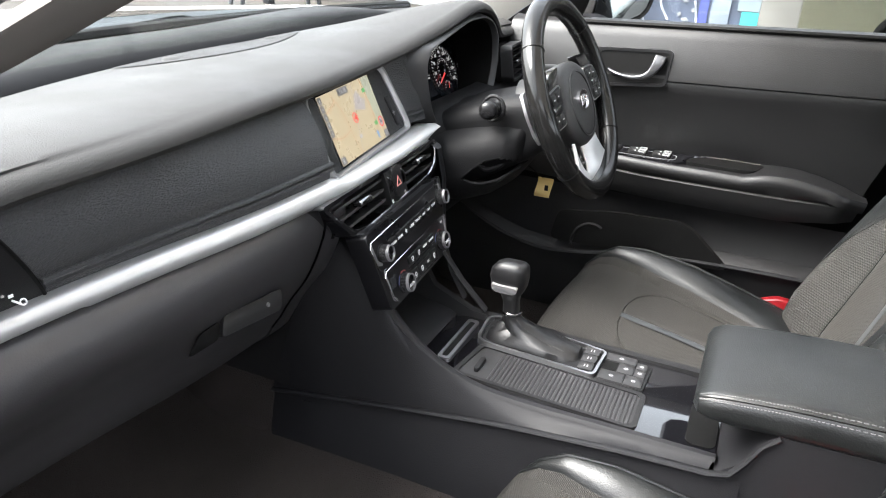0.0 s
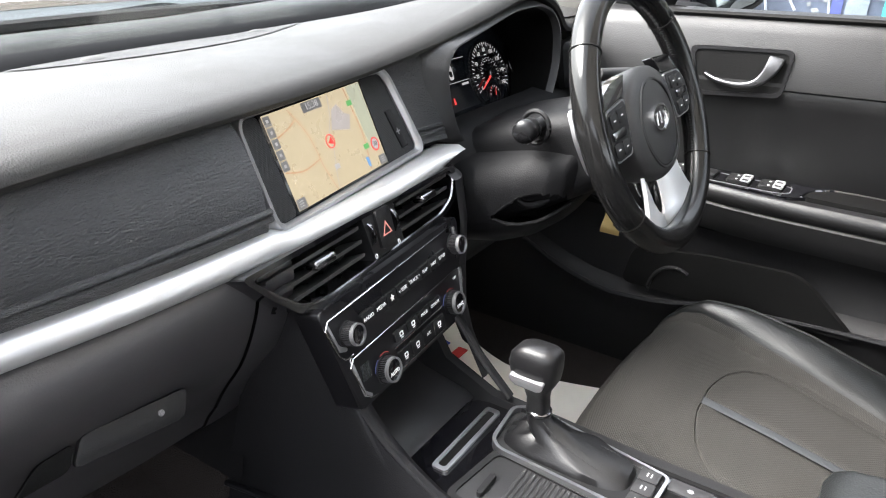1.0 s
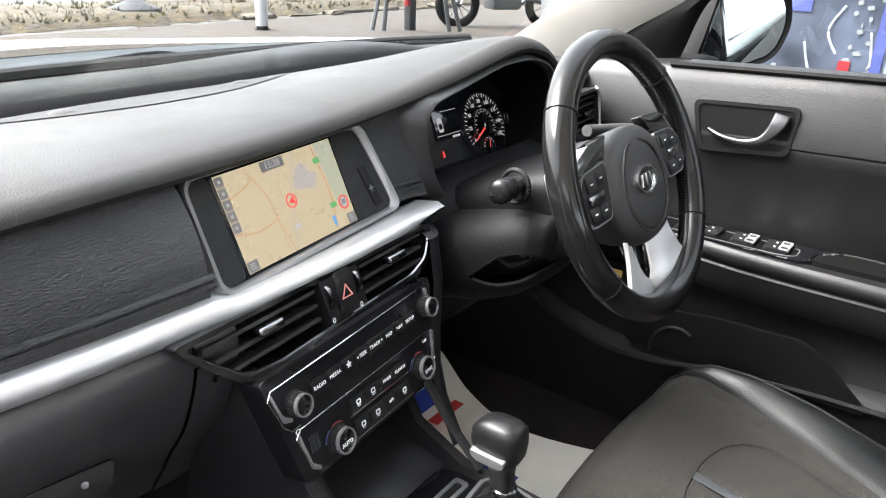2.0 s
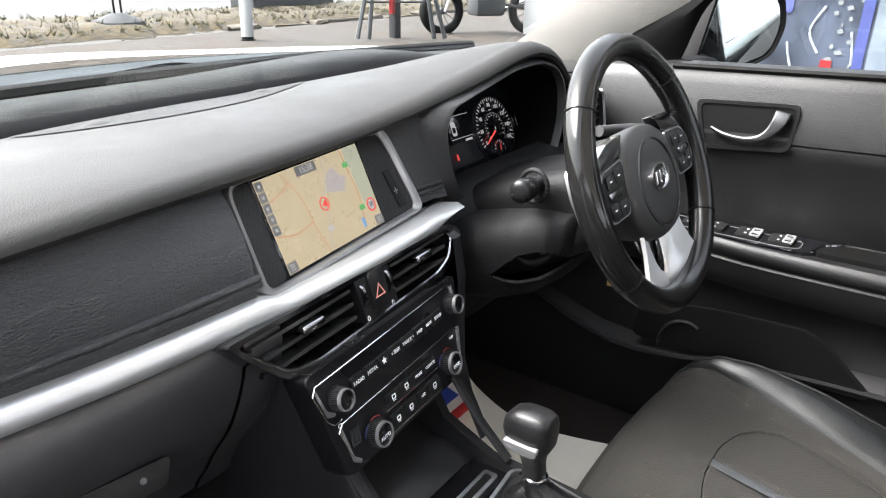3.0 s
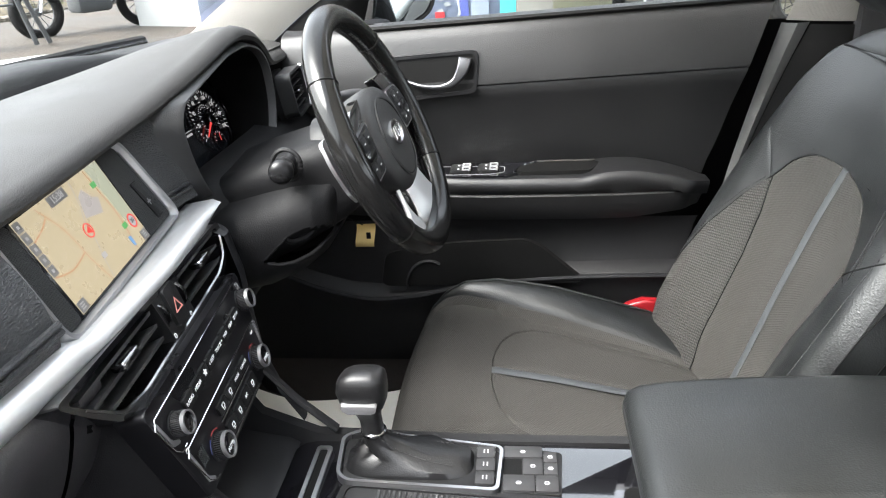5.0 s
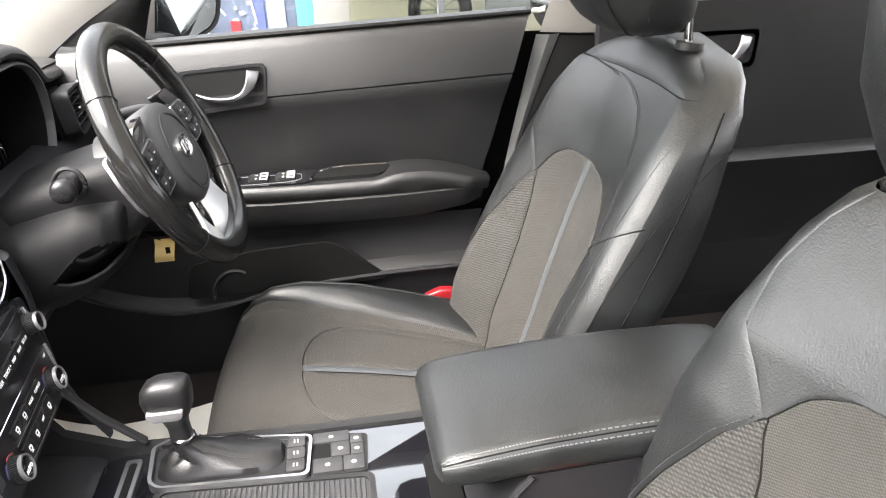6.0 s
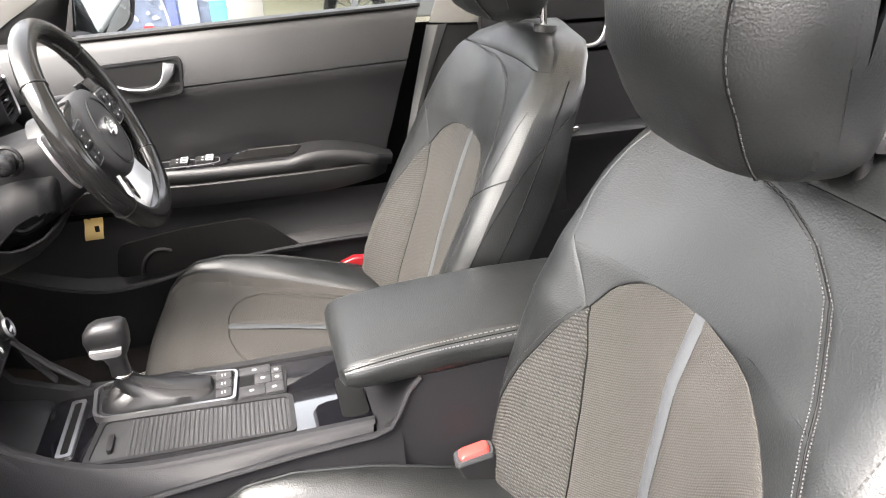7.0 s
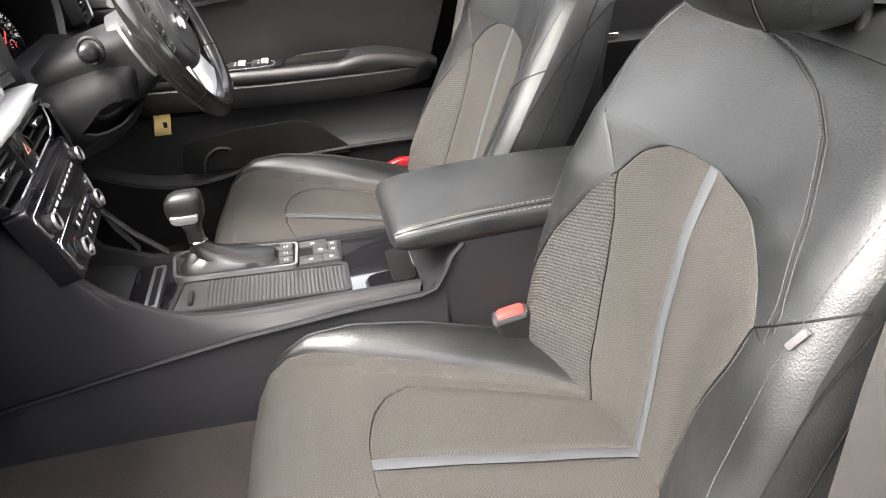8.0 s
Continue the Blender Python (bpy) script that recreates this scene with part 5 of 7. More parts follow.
kpart("fuel_needle", ray_bar(FM, radians(66), -0.001, 0.0120, 0.0007, 0.0004, 0.003, 0.0006), GLOW_RED, parent=dial)
kpart("trip_display", slab(rounded(-0.128, -0.004, -0.066, 0.046, 0.003), 0.0, 0.0010, 0.0003, m=KM), SCREEN_BLACK, "small trip computer display")
for x0, x1, yy in ((-0.108, -0.067, 0.0380), (-0.127, -0.068, 0.0026)):
    kpart("display_line", slab(rounded(x0, yy, x1, yy + 0.0009, 0.0003), 0.0012, 0.0016, 0, m=KM), GLOW_WHITE)
kpart("car_symbol", ring_slab(rounded(-0.120, 0.008, -0.108, 0.030, 0.004), rounded(-0.1185, 0.0125, -0.1095, 0.0215, 0.003), 0.0012, 0.0016, m=KM), GLOW_WHITE)
kpart("odometer_bar", slab(rounded(-0.091, -0.0040, -0.072, -0.0005, 0.0008), 0.0012, 0.0016, 0, m=KM), GLOW_WHITE)
kpart("belt_warning", slab(round_poly([(-0.1265, -0.029), (-0.1215, -0.029), (-0.1225, -0.019), (-0.1255, -0.019)], 0.001), 0.0008, 0.0014, 0, m=KM), GLOW_RED, "red warning light")
# tachometer on the far side, hidden by the wheel but for its ring
kpart("tachometer", ring_slab(disc_pts(0.128, 0.004, 0.056), disc_pts(0.128, 0.004, 0.0552), 0, 0.0025, m=KM), DARK_CHROME)

# small grained panel between screen and cluster
rows = []
for t in np.linspace(0, 1, 8):
    col = []
    for k in range(12):
        f = k / 11
        z = 0.958 - 0.108 * f
        a = V(0.149 + 0.033 * f, 0.601 - 0.040 * f, z - 0.002 * (1 - f))
        b = V(0.196 + 0.038 * f, 0.580 - 0.026 * f, z + 0.010 * (1 - f))
        col.append(a.lerp(b, t) + V(0, 0.003 * math.sin(math.pi * t), 0))
    rows.append(col)
dpart("side_fascia", rows_mesh(rows), GRAINED)
for f in (0.82, 0.88):
    z = 0.958 - 0.108 * f
    dpart("seam_piping", tube([V(0.149 + 0.033 * f + 0.003, 0.600 - 0.040 * f, z), V(0.194 + 0.038 * f, 0.579 - 0.026 * f, z + 0.002)], 0.002, 6), GRAINED)
# padded flank below the strip, driver's side of the stack
rows = []
for t in np.linspace(0, 1, 10):
    col = []
    for z, x, y in ((0.838, 0.17, 0.540), (0.82, 0.168, 0.500), (0.77, 0.160, 0.485), (0.71, 0.150, 0.478), (0.66, 0.142, 0.470), (0.62, 0.132, 0.45), (0.58, 0.124, 0.42)):
        col.append(V(x + 0.065 * t, y + 0.07 * t * t - 0.006 * math.sin(math.pi * t), z))
    rows.append(col)
dpart("stack_flank", rows_mesh(rows), CONSOLE)

# ---- outer dash vents ----
def side_vent(c, r, u, w, h, label, edge):
    m = plane_frame(c, r, u)
    v = thing("side_air_vent", label, "air vent", "outer air vents", at=c)
    vp = lambda n, b, mt, lb="", par=None: spart(n, b, mt, lb, par, m=m, base=v)
    vp("frame", ring_slab(rounded(-w, -h, w, h, 0.014), rounded(-w + 0.005, -h + 0.005, w - 0.005, h - 0.005, 0.011), -0.02, 0.006), edge)
    vp("backing", slab(rounded(-w, -h, w, h, 0.014), -0.04, -0.03, 0), RUBBER)
    for k in range(5):
        y = -h + 0.014 + (2 * h - 0.028) * k / 4
        vp("slat", box((-w + 0.005, y - 0.0012, -0.022), (w - 0.005, y + 0.0012, 0.0), 0.0008), HARD)
    vp("tab", box((-0.012, -0.004, -0.004), (0.012, 0.004, 0.008), 0.002), DARK_CHROME)
    return v


dv = side_vent((0.640, 0.532, 0.898), (1, 0.1, 0.0), (0, 0.15, 1), 0.056, 0.038, "black slatted air vent with silver edge by the driver door", HARD)
spart("silver_edge", tube(curve_pts([(0.044, 0.037, 0.006), (0.055, 0.026, 0.006), (0.0565, 0.0, 0.006), (0.055, -0.026, 0.006), (0.044, -0.037, 0.006)], 20), 0.003, 6), SATIN_GREY, "thin silver vent edge", None, m=plane_frame((0.640, 0.532, 0.898), (1, 0.1, 0.0), (0, 0.15, 1)), base=dv)
side_vent((-0.645, 0.552, 0.885), (1, -0.05, 0.0), (0, 0.25, 1), 0.068, 0.030, "black slatted air vent at the open door end of the dashboard", HARD)
AM = plane_frame((-0.545, 0.548, 0.873), (1, -0.06, 0), (0, 0.25, 1))
plate = dpart("airbag_switch_plate", rows_mesh([[fascia_point(-0.64 + (fascia_end(k / 12) - 0.002 + 0.64) * u, k / 12) + V(0, -0.001, 0) for k in range(13)] for u in np.linspace(0, 1, 8)]), HARD, "dark slanted plate at the end of the fascia")
dpart("plate_edge", tube([fascia_point(fascia_end(t) - 0.001, t) + V(0, -0.0015, 0) for t in np.linspace(0.02, 0.98, 20)], 0.0018, 6), RUBBER, parent=plate)
AM = plane_frame(fascia_point(-0.556, 0.84) + V(0, -0.004, 0), (1, -0.06, 0), (0, 0.25, 1))
dpart("chrome_arc", tube([AM @ p for p in curve_pts([(-0.034, 0.036, 0), (-0.022, 0.028, 0), (-0.014, 0.016, 0), (-0.011, 0.004, 0)], 14)], 0.0022, 6), CHROME, parent=plate)
dpart("switch_mark", ring_slab([(0.003 + 0.0032 * math.cos(a), -0.006 + 0.0032 * math.sin(a)) for a in np.linspace(0, 6.2, 14)], [(0.003 + 0.0021 * math.cos(a), -0.006 + 0.0021 * math.sin(a)) for a in np.linspace(0, 6.2, 14)], 0.0, 0.0008, m=AM), WHITE, parent=plate)
dpart("switch_mark", slab([(-0.006, -0.002), (0.000, -0.0075), (0.0012, -0.0062), (-0.0048, -0.0007)], 0.0, 0.0008, 0, m=AM), WHITE, parent=plate)
dpart("switch_mark", slab([(-0.007, 0.001), (-0.003, 0.001), (-0.003, 0.0035), (-0.007, 0.0035)], 0.0, 0.0008, 0, m=AM), WHITE, parent=plate)

# ---- screen contents ----
def road(pts, w, material, name="map_road"):
    b = bmesh.new()
    P = curve_pts([(x, y, 0) for x, y in pts], 24)
    L, R = [], []
    for i, p in enumerate(P):
        t = (P[min(i + 1, len(P) - 1)] - P[max(i - 1, 0)]).normalized()
        n = V(-t.y, t.x, 0) * w / 2
        L.append(p + n + V(0, 0, 0.0006))
        R.append(p - n + V(0, 0, 0.0006))
    rows_mesh([L, R], bm=b)
    return spart(name, b, material, "", disp)


rng = random.Random(4)
for pts in ([(-0.05, 0.046), (-0.035, 0.02), (-0.03, 0.0), (-0.028, -0.02), (-0.02, -0.048)], [(-0.088, -0.010), (-0.06, -0.016), (-0.028, -0.012)], [(-0.088, 0.022), (-0.06, 0.028), (-0.045, 0.034)]):
    road(pts, 0.0014, MAP_ROAD)
road([(0.022, 0.047), (0.014, 0.025), (0.0, 0.004), (-0.002, -0.012), (-0.010, -0.030), (-0.016, -0.049)], 0.0014, MAP_GREY)
road([(0.055, 0.047), (0.058, 0.02), (0.060, -0.01), (0.052, -0.048)], 0.0018, MAP_ROAD)
for k in range(26):
    x, y = rng.uniform(-0.085, 0.05), rng.uniform(-0.045, 0.043)
    a = rng.uniform(0, 6.3)
    ln = rng.uniform(0.006, 0.016)
    road([(x, y), (x + ln * math.cos(a) * 0.5, y + ln * math.sin(a) * 0.5), (x + ln * math.cos(a + 0.5), min(0.047, max(-0.048, y + ln * math.sin(a + 0.5))))], 0.0007, MAP_PALE, "map_street")
spart("map_town", slab([(0.008, 0.010), (0.040, 0.003), (0.050, 0.018), (0.040, 0.022), (0.032, 0.034), (0.020, 0.030)], 0.0004, 0.0007, 0), MAP_GREY, "", disp)
spart("map_park", slab([(0.060, 0.048), (0.088, 0.048), (0.088, -0.02), (0.066, -0.02)], 0.0004, 0.0006, 0), mat("map_field", (0.06, 0.06, 0.035), 0.3, emit=((0.50, 0.52, 0.40), 0.07)), "", disp)
for x, y in ((0.056, 0.030), (0.058, -0.022)):
    spart("road_shield", slab(rounded(x - 0.005, y - 0.003, x + 0.005, y + 0.003, 0.0008), 0.0008, 0.0011, 0), MAP_GREEN, "", disp)
spart("map_lake", slab(round_poly([(0.049, -0.033), (0.055, -0.034), (0.054, -0.046), (0.050, -0.044)][::-1], 0.002), 0.0005, 0.0008, 0), MAP_BLUE, "", disp)


def circle(x, y, r, n=24):
    return [(x + r * math.cos(2 * math.pi * k / n), y + r * math.sin(2 * math.pi * k / n)) for k in range(n)]


spart("position_ring", ring_slab(circle(-0.002, 0.0, 0.0078), circle(-0.002, 0.0, 0.0066), 0.0008, 0.0012), GLOW_RED, "", disp)
spart("position_arrow", slab([(-0.0065, -0.001), (0.003, -0.0045), (0.0015, 0.0045)], 0.0008, 0.0012, 0), GLOW_RED, "", disp)
spart("speed_sign", slab(circle(0.076, -0.024, 0.0078), 0.0008, 0.001, 0), GLOW_WHITE, "", disp)
spart("sign_ring", ring_slab(circle(0.076, -0.024, 0.0082), circle(0.076, -0.024, 0.0064), 0.001, 0.0013), GLOW_RED, "", disp)
USM = Matrix.Translation(-unit.location)
words("30", 0.0085, USM @ at(SC, 0.076, -0.024, 0.0012), MAP_DARK, disp)
spart("clock_plate", slab(rounded(-0.027, 0.037, 0.007, 0.0475, 0.001), 0.0006, 0.0010, 0), MAP_DARK, "", disp)
words("15:38", 0.0105, USM @ at(SC, -0.010, 0.0422, 0.0011), GLOW_WHITE, disp)
for y in (0.0420, 0.0305, 0.0190, 0.0075, -0.0040):
    b = spart("map_button", slab(rounded(-0.0895, y - 0.005, -0.0795, y + 0.005, 0.001), 0.0005, 0.0009, 0), MAP_DARK, "", disp)
    spart("button_mark", slab(rounded(-0.0862, y - 0.0016, -0.0828, y + 0.0016, 0.0006), 0.0009, 0.0012, 0), GLOW_WHITE, "", disp)
for x0, y0 in ((-0.0895, -0.0495), (0.074, -0.0495)):
    spart("map_button", slab(rounded(x0, y0, x0 + 0.014, y0 + 0.011, 0.001), 0.0005, 0.0009, 0), MAP_DARK, "", disp)
    for k in range(3):
        spart("button_mark", slab(rounded(x0 + 0.003, y0 + 0.0025 + k * 0.0025, x0 + 0.010, y0 + 0.0037 + k * 0.0025, 0.0003), 0.0009, 0.0012, 0), GLOW_WHITE, "", disp)
spart("road_label", slab(rounded(-0.011, -0.030, -0.002, -0.0245, 0.0006), 0.0008, 0.0011, 0), GLOW_WHITE, "", disp)
CARD = round_poly([(0.121, 0.004), (0.134, 0.004), (0.146, -0.043), (0.131, -0.044)][::-1], 0.002)
side = spart("card_cover", slab(CARD, -0.003, 0.0010, 0.0006), HARD, "small card slot cover")
spart("cover_gap", ring_slab([(x + (0.0009 if x > 0.1335 else -0.0009), y + (0.0009 if y > -0.02 else -0.0009)) for x, y in CARD], CARD, -0.003, 0.0004), RUBBER, "", side)
spart("cover_notch", slab(rounded(0.129, -0.024, 0.1375, -0.0222, 0.0007), 0.0008, 0.0016, 0.0002), SATIN_DARK, "", side)
spart("cover_notch", slab(rounded(0.1325, -0.0275, 0.1342, -0.0190, 0.0007), 0.0008, 0.0014, 0.0002), SATIN_DARK, "", side)
# ---- centre vents ----
vp = lambda n, b, mt, lb="", par=None: spart(n, b, mt, lb, par, m=VN, base=vent)
OUTER = round_poly([(-0.215, 0.029), (-0.190, 0.000), (-0.158, -0.031), (-0.115, -0.0395), (0.120, -0.033), (0.152, -0.021), (0.166, 0.003), (0.166, 0.021)], 0.010, 5)
cxv, cyv = -0.02, 0.002
INNER = [(cxv + (x - cxv) * 0.945, cyv + (y - cyv) * 0.80) for x, y in OUTER]
vp("surround", ring_slab(OUTER, INNER, -0.045, 0.004), GLOSS, "gloss black vent surround")
vp("chin", tube([VN.inverted() @ (VN @ V(x, y, 0.003)) for x, y in [(cxv + (x - cxv) * 0.955, cyv + (y - cyv) * 0.84) for x, y in OUTER[6:42]]], 0.0022, 6), DARK_CHROME)
for side_s, x0, x1 in ((-1, -0.185, -0.042), (1, 0.032, 0.150)):
    for k in range(3):
        y = 0.0135 - k * 0.0150
        inset = 0.010 * k if side_s < 0 else 0.004 * k
        a, b = (x0 + inset, x1) if side_s < 0 else (x0, x1 - inset)
        bm = loft([[V(x, y + 0.001, 0.0), V(x, y - 0.003, -0.001), V(x, y - 0.008, -0.030), V(x, y - 0.005, -0.031)] for x in (a, b)])
        vp("slat", bm, SHELL, "black vent slat")
    xt = -0.112 if side_s < 0 else 0.088
    vp("slider", box((xt - 0.016, 0.000, -0.006), (xt + 0.016, 0.009, 0.010), 0.003, seg=3), DARK_CHROME, "chrome vent slider")
    for k in range(5):
        xx = x0 + 0.02 + (x1 - x0 - 0.04) * k / 4
        vp("vane", box((xx - 0.0008, -0.028, -0.038), (xx + 0.0008, 0.030, -0.022), 0), RUBBER)
blk = vp("switch_block", slab(round_poly([(-0.038, 0.024), (0.022, 0.022), (0.028, -0.030), (-0.030, -0.034)][::-1], 0.004), -0.04, 0.003, 0.0015), HARD)
haz = vp("hazard_switch", slab(rounded(-0.0185, -0.022, 0.009, 0.022, 0.005), 0.002, 0.007, 0.002), HARD, "hazard warning switch", blk)
tri = [(-0.0045 + 0.010 * math.cos(radians(a)), -0.003 + 0.010 * math.sin(radians(a))) for a in (90, 210, 330)]
tri2 = [(-0.0045 + 0.0075 * math.cos(radians(a)), -0.003 + 0.0075 * math.sin(radians(a))) for a in (90, 210, 330)]
vp("warning_triangle", ring_slab(tri, tri2, 0.0068, 0.0075), mat("pale_red_mark", (0.65, 0.25, 0.22), 0.5), "", haz)
for x in (-0.028, 0.0175):
    wh = cyl((0, 0, 0), (1, 0, 0), 0.017, 0.006, 28)
    bmesh.ops.translate(wh, vec=(x - 0.003, 0.0, -0.008), verts=wh.verts)
    vp("thumb_wheel", wh, DARK_CHROME, "ribbed chrome thumb wheel", blk)
    vp("wheel_mark", ring_slab(rounded(x - 0.002, -0.028, x + 0.002, -0.0225, 0.0018), rounded(x - 0.0012, -0.0272, x + 0.0012, -0.0233, 0.001), 0.003, 0.0036), WHITE, "", blk)

# ---- radio and climate panel ----
rp = lambda n, b, mt, lb="", par=None: spart(n, b, mt, lb, par, m=PN, base=radio)
RIN = Matrix.Translation(-radio.location)


KNURL = mat("knurled_dark_metal", (0.09, 0.09, 0.095), 0.35, metal=0.8, vary=0.1)


def knob(x, y, r, h, label, txt=None, ring=True):
    k = rp("knob", cyl((x, y, 0), (0, 0, 1), r, h, 32, 0.002, r2=r * 0.93), HARD, label)
    b = bmesh.new()
    n = 40
    for i in range(n):
        a = 2 * math.pi * i / n
        box((-0.0003, -0.0003, 0.001), (0.0003, 0.0003, h - 0.003), 0, bm=b, m=Matrix.Translation((x + r * math.cos(a), y + r * math.sin(a), 0)))
    rp("knurl", b, KNURL, "", k)
    rp("chrome_ring", ring_slab(circle(x, y, r * 0.97, 36), circle(x, y, r * 0.84, 36), h - 0.003, h + 0.0010), SATIN_DARK, "", k)
    rp("cap", cyl((x, y, h - 0.004), (0, 0, 1), r * 0.84, 0.0042, 32, 0.001), GLOSS, "", k)
    rp("skirt", cyl((x, y, 0), (0, 0, 1), r * 1.12, 0.0022, 32, 0.0008), HARD, "", k)
    if txt:
        words(txt, r * 0.42, RIN @ at(PN, x, y - r * 0.2, h + 0.0006), WHITE, k)
    return k


knob(-0.116, 0.029, 0.0118, 0.0145, "black volume knob with chrome ring")
knob(0.107, 0.036, 0.0118, 0.0145, "black tuning knob with chrome ring")
knob(-0.0735, -0.0350, 0.0142, 0.0125, "black temperature knob with chrome ring", "AUTO")
knob(0.078, -0.029, 0.0142, 0.0125, "black temperature knob with chrome ring", "SYNC")


def frame_run(pts, r=0.0008):
    rp("frame_line", tube([V(x, y, 0.0012) for x, y in pts], r, 6), CHROME, "thin chrome frame line")


for br in ([(-0.1435, 0.0500), (-0.1405, 0.0510), (-0.1330, 0.0240), (-0.1220, 0.0165), (-0.1240, 0.0135), (-0.1345, 0.0175)], [(-0.1235, -0.0030), (-0.1200, -0.0015), (-0.1130, -0.0380), (-0.1030, -0.0470), (-0.1055, -0.0500), (-0.1150, -0.0440)],
           [(0.1120, 0.0565), (0.1185, 0.0560), (0.1205, 0.0300), (0.1150, 0.0260)], [(0.1090, 0.0040), (0.1150, 0.0030), (0.1085, -0.0300), (0.1025, -0.0340)]):
    rp("frame_bracket", slab(round_poly(br, 0.0015)[::-1], -0.001, 0.0016, 0.0006), SATIN_DARK, "broad satin end of the chrome frame")
frame_run([(-0.116, 0.006), (-0.128, 0.006), (-0.136, 0.014), (-0.146, 0.046), (-0.140, 0.0535), (-0.09, 0.0545), (0.108, 0.0595), (0.117, 0.055), (0.114, 0.024), (0.108, 0.018)])
frame_run([(-0.096, -0.052), (-0.106, -0.050), (-0.114, -0.042), (-0.125, -0.005), (-0.119, 0.0015), (-0.07, 0.0025), (0.103, 0.0055), (0.112, 0.0), (0.108, -0.030), (0.100, -0.036)])
names = ("RADIO", "MEDIA", "", "v SEEK", "TRACK ^", "MAP", "NAV", "SETUP")
x = -0.094
for i, (nm, wd) in enumerate(zip(names, (0.024, 0.023, 0.020, 0.024, 0.026, 0.021, 0.019, 0.022))):
    yc = 0.0305 + 0.0035 * (x + 0.09) / 0.18
    bt = rp("button", slab(rounded(x + 0.0008, yc - 0.0072, x + wd - 0.0008, yc + 0.0072, 0.0015), -0.001, 0.0035, 0.001), HARD, "black radio button")
    if nm:
        words(nm, 0.0058, RIN @ at(PN, x + wd / 2, yc, 0.0036), WHITE, bt)
    else:
        pts = []
        for k in range(10):
            a = radians(90 + 36 * k)
            rr = 0.0042 if k % 2 == 0 else 0.002
            pts.append((x + wd / 2 + rr * math.cos(a), yc + rr * math.sin(a)))
        rp("star", slab(pts, 0.0035, 0.004, 0), WHITE, "", bt)
    x += wd
for row, y0, y1, n, labels in ((0, -0.0185, -0.0065, 4, ("", "", "MODE", "CLIMATE")), (1, -0.047, -0.030, 4, ("", "", "A/C", ""))):
    xs = np.linspace(-0.048, 0.052, n + 1)
    for i in range(n):
        bt = rp("button", slab(rounded(xs[i] + 0.0006, y0, xs[i + 1] - 0.0006, y1, 0.0015), -0.001, 0.003, 0.001), HARD, "black climate button")
        yc = (y0 + y1) / 2
        if labels[i]:
            words(labels[i], 0.0050, RIN @ at(PN, (xs[i] + xs[i + 1]) / 2, yc, 0.0032), WHITE, bt)
        else:
            xc = (xs[i] + xs[i + 1]) / 2
            rp("symbol", ring_slab(rounded(xc - 0.0034, yc - 0.0028, xc + 0.0034, yc + 0.0028, 0.0015), rounded(xc - 0.0022, yc - 0.0016, xc + 0.0022, yc + 0.0016, 0.001), 0.003, 0.0034), WHITE, "", bt)
            rp("symbol", slab(rounded(xc - 0.0026, yc - 0.0048, xc + 0.0026, yc - 0.0040, 0.0003), 0.003, 0.0034, 0), WHITE, "", bt)
    rp("divider", slab(rounded(-0.050, y0 - 0.004 if row else y0 - 0.0055, 0.054, (y0 - 0.0030) if row else y0 - 0.0042, 0.0005), 0, 0.0018, 0), CHROME)
words("OFF", 0.0045, RIN @ at(PN, 0.096, -0.004, 0.0006), WHITE, radio)
rp("power_symbol", ring_slab(circle(-0.120, 0.0005, 0.003, 16), circle(-0.120, 0.0005, 0.0021, 16), 0, 0.0006), WHITE)
for k in range(5):
    rp("sensor_slot", slab(rounded(-0.1105 + 0.003 * k, -0.030, -0.1085 + 0.003 * k, -0.012, 0.0008), 0.0, 0.001, 0), GREY_PLASTIC)
for sx, sy in ((-0.073, -0.036), (0.077, -0.030)):
    arc_r = [V(sx + 0.0186 * math.cos(radians(a)), sy + 0.0186 * math.sin(radians(a)), 0.001) for a in np.linspace(55, 105, 10)]
    arc_b = [V(sx + 0.0186 * math.cos(radians(a)), sy + 0.0186 * math.sin(radians(a)), 0.001) for a in np.linspace(120, 165, 10)]
    rp("warm_mark", tube(arc_r, 0.0007, 5), mat("warm_ink", (0.22, 0.02, 0.02), 0.5), "red warm mark")
    rp("cold_mark", tube(arc_b, 0.0006, 5), mat("cold_ink", (0.02, 0.03, 0.12), 0.5), "blue cold mark")

# ---- steering wheel details ----
def oval_pts(rx, ry, cy, n=40):
    return [(rx * math.cos(a), ry * math.sin(a) + cy) for a in np.linspace(0, 2 * math.pi, n, endpoint=False)]


wpart("badge", ring_slab(oval_pts(0.0265, 0.0170, -0.007), oval_pts(0.0243, 0.0148, -0.007), 0.011, 0.0168), CHROME, "oval chrome badge", hub)
wpart("badge_field", slab(oval_pts(0.0245, 0.0150, -0.007), 0.011, 0.0150, 0.0005), GLOSS, "", hub)
for xx, sl in ((-0.012, 0.25), (0.0, 0.0), (0.012, -0.25)):
    wpart("badge_bar", slab([(xx - 0.0018 - 0.009 * sl, -0.0145), (xx + 0.0018 - 0.009 * sl, -0.0145), (xx + 0.0018 + 0.009 * sl, 0.0005), (xx - 0.0018 + 0.009 * sl, 0.0005)], 0.0148, 0.0166, 0.0005), CHROME, "", hub)
for ex, ey, ew in ((-0.030, 0.018, 0.0035), (0.014, 0.028, 0.003), (0.022, -0.044, 0.007)):
    wpart("embossed_mark", slab(rounded(ex - ew, ey - 0.0011, ex + ew, ey + 0.0011, 0.0005), 0.009, 0.0126 - 0.9 * (ex * ex + ey * ey), 0), RUBBER, "", hub)
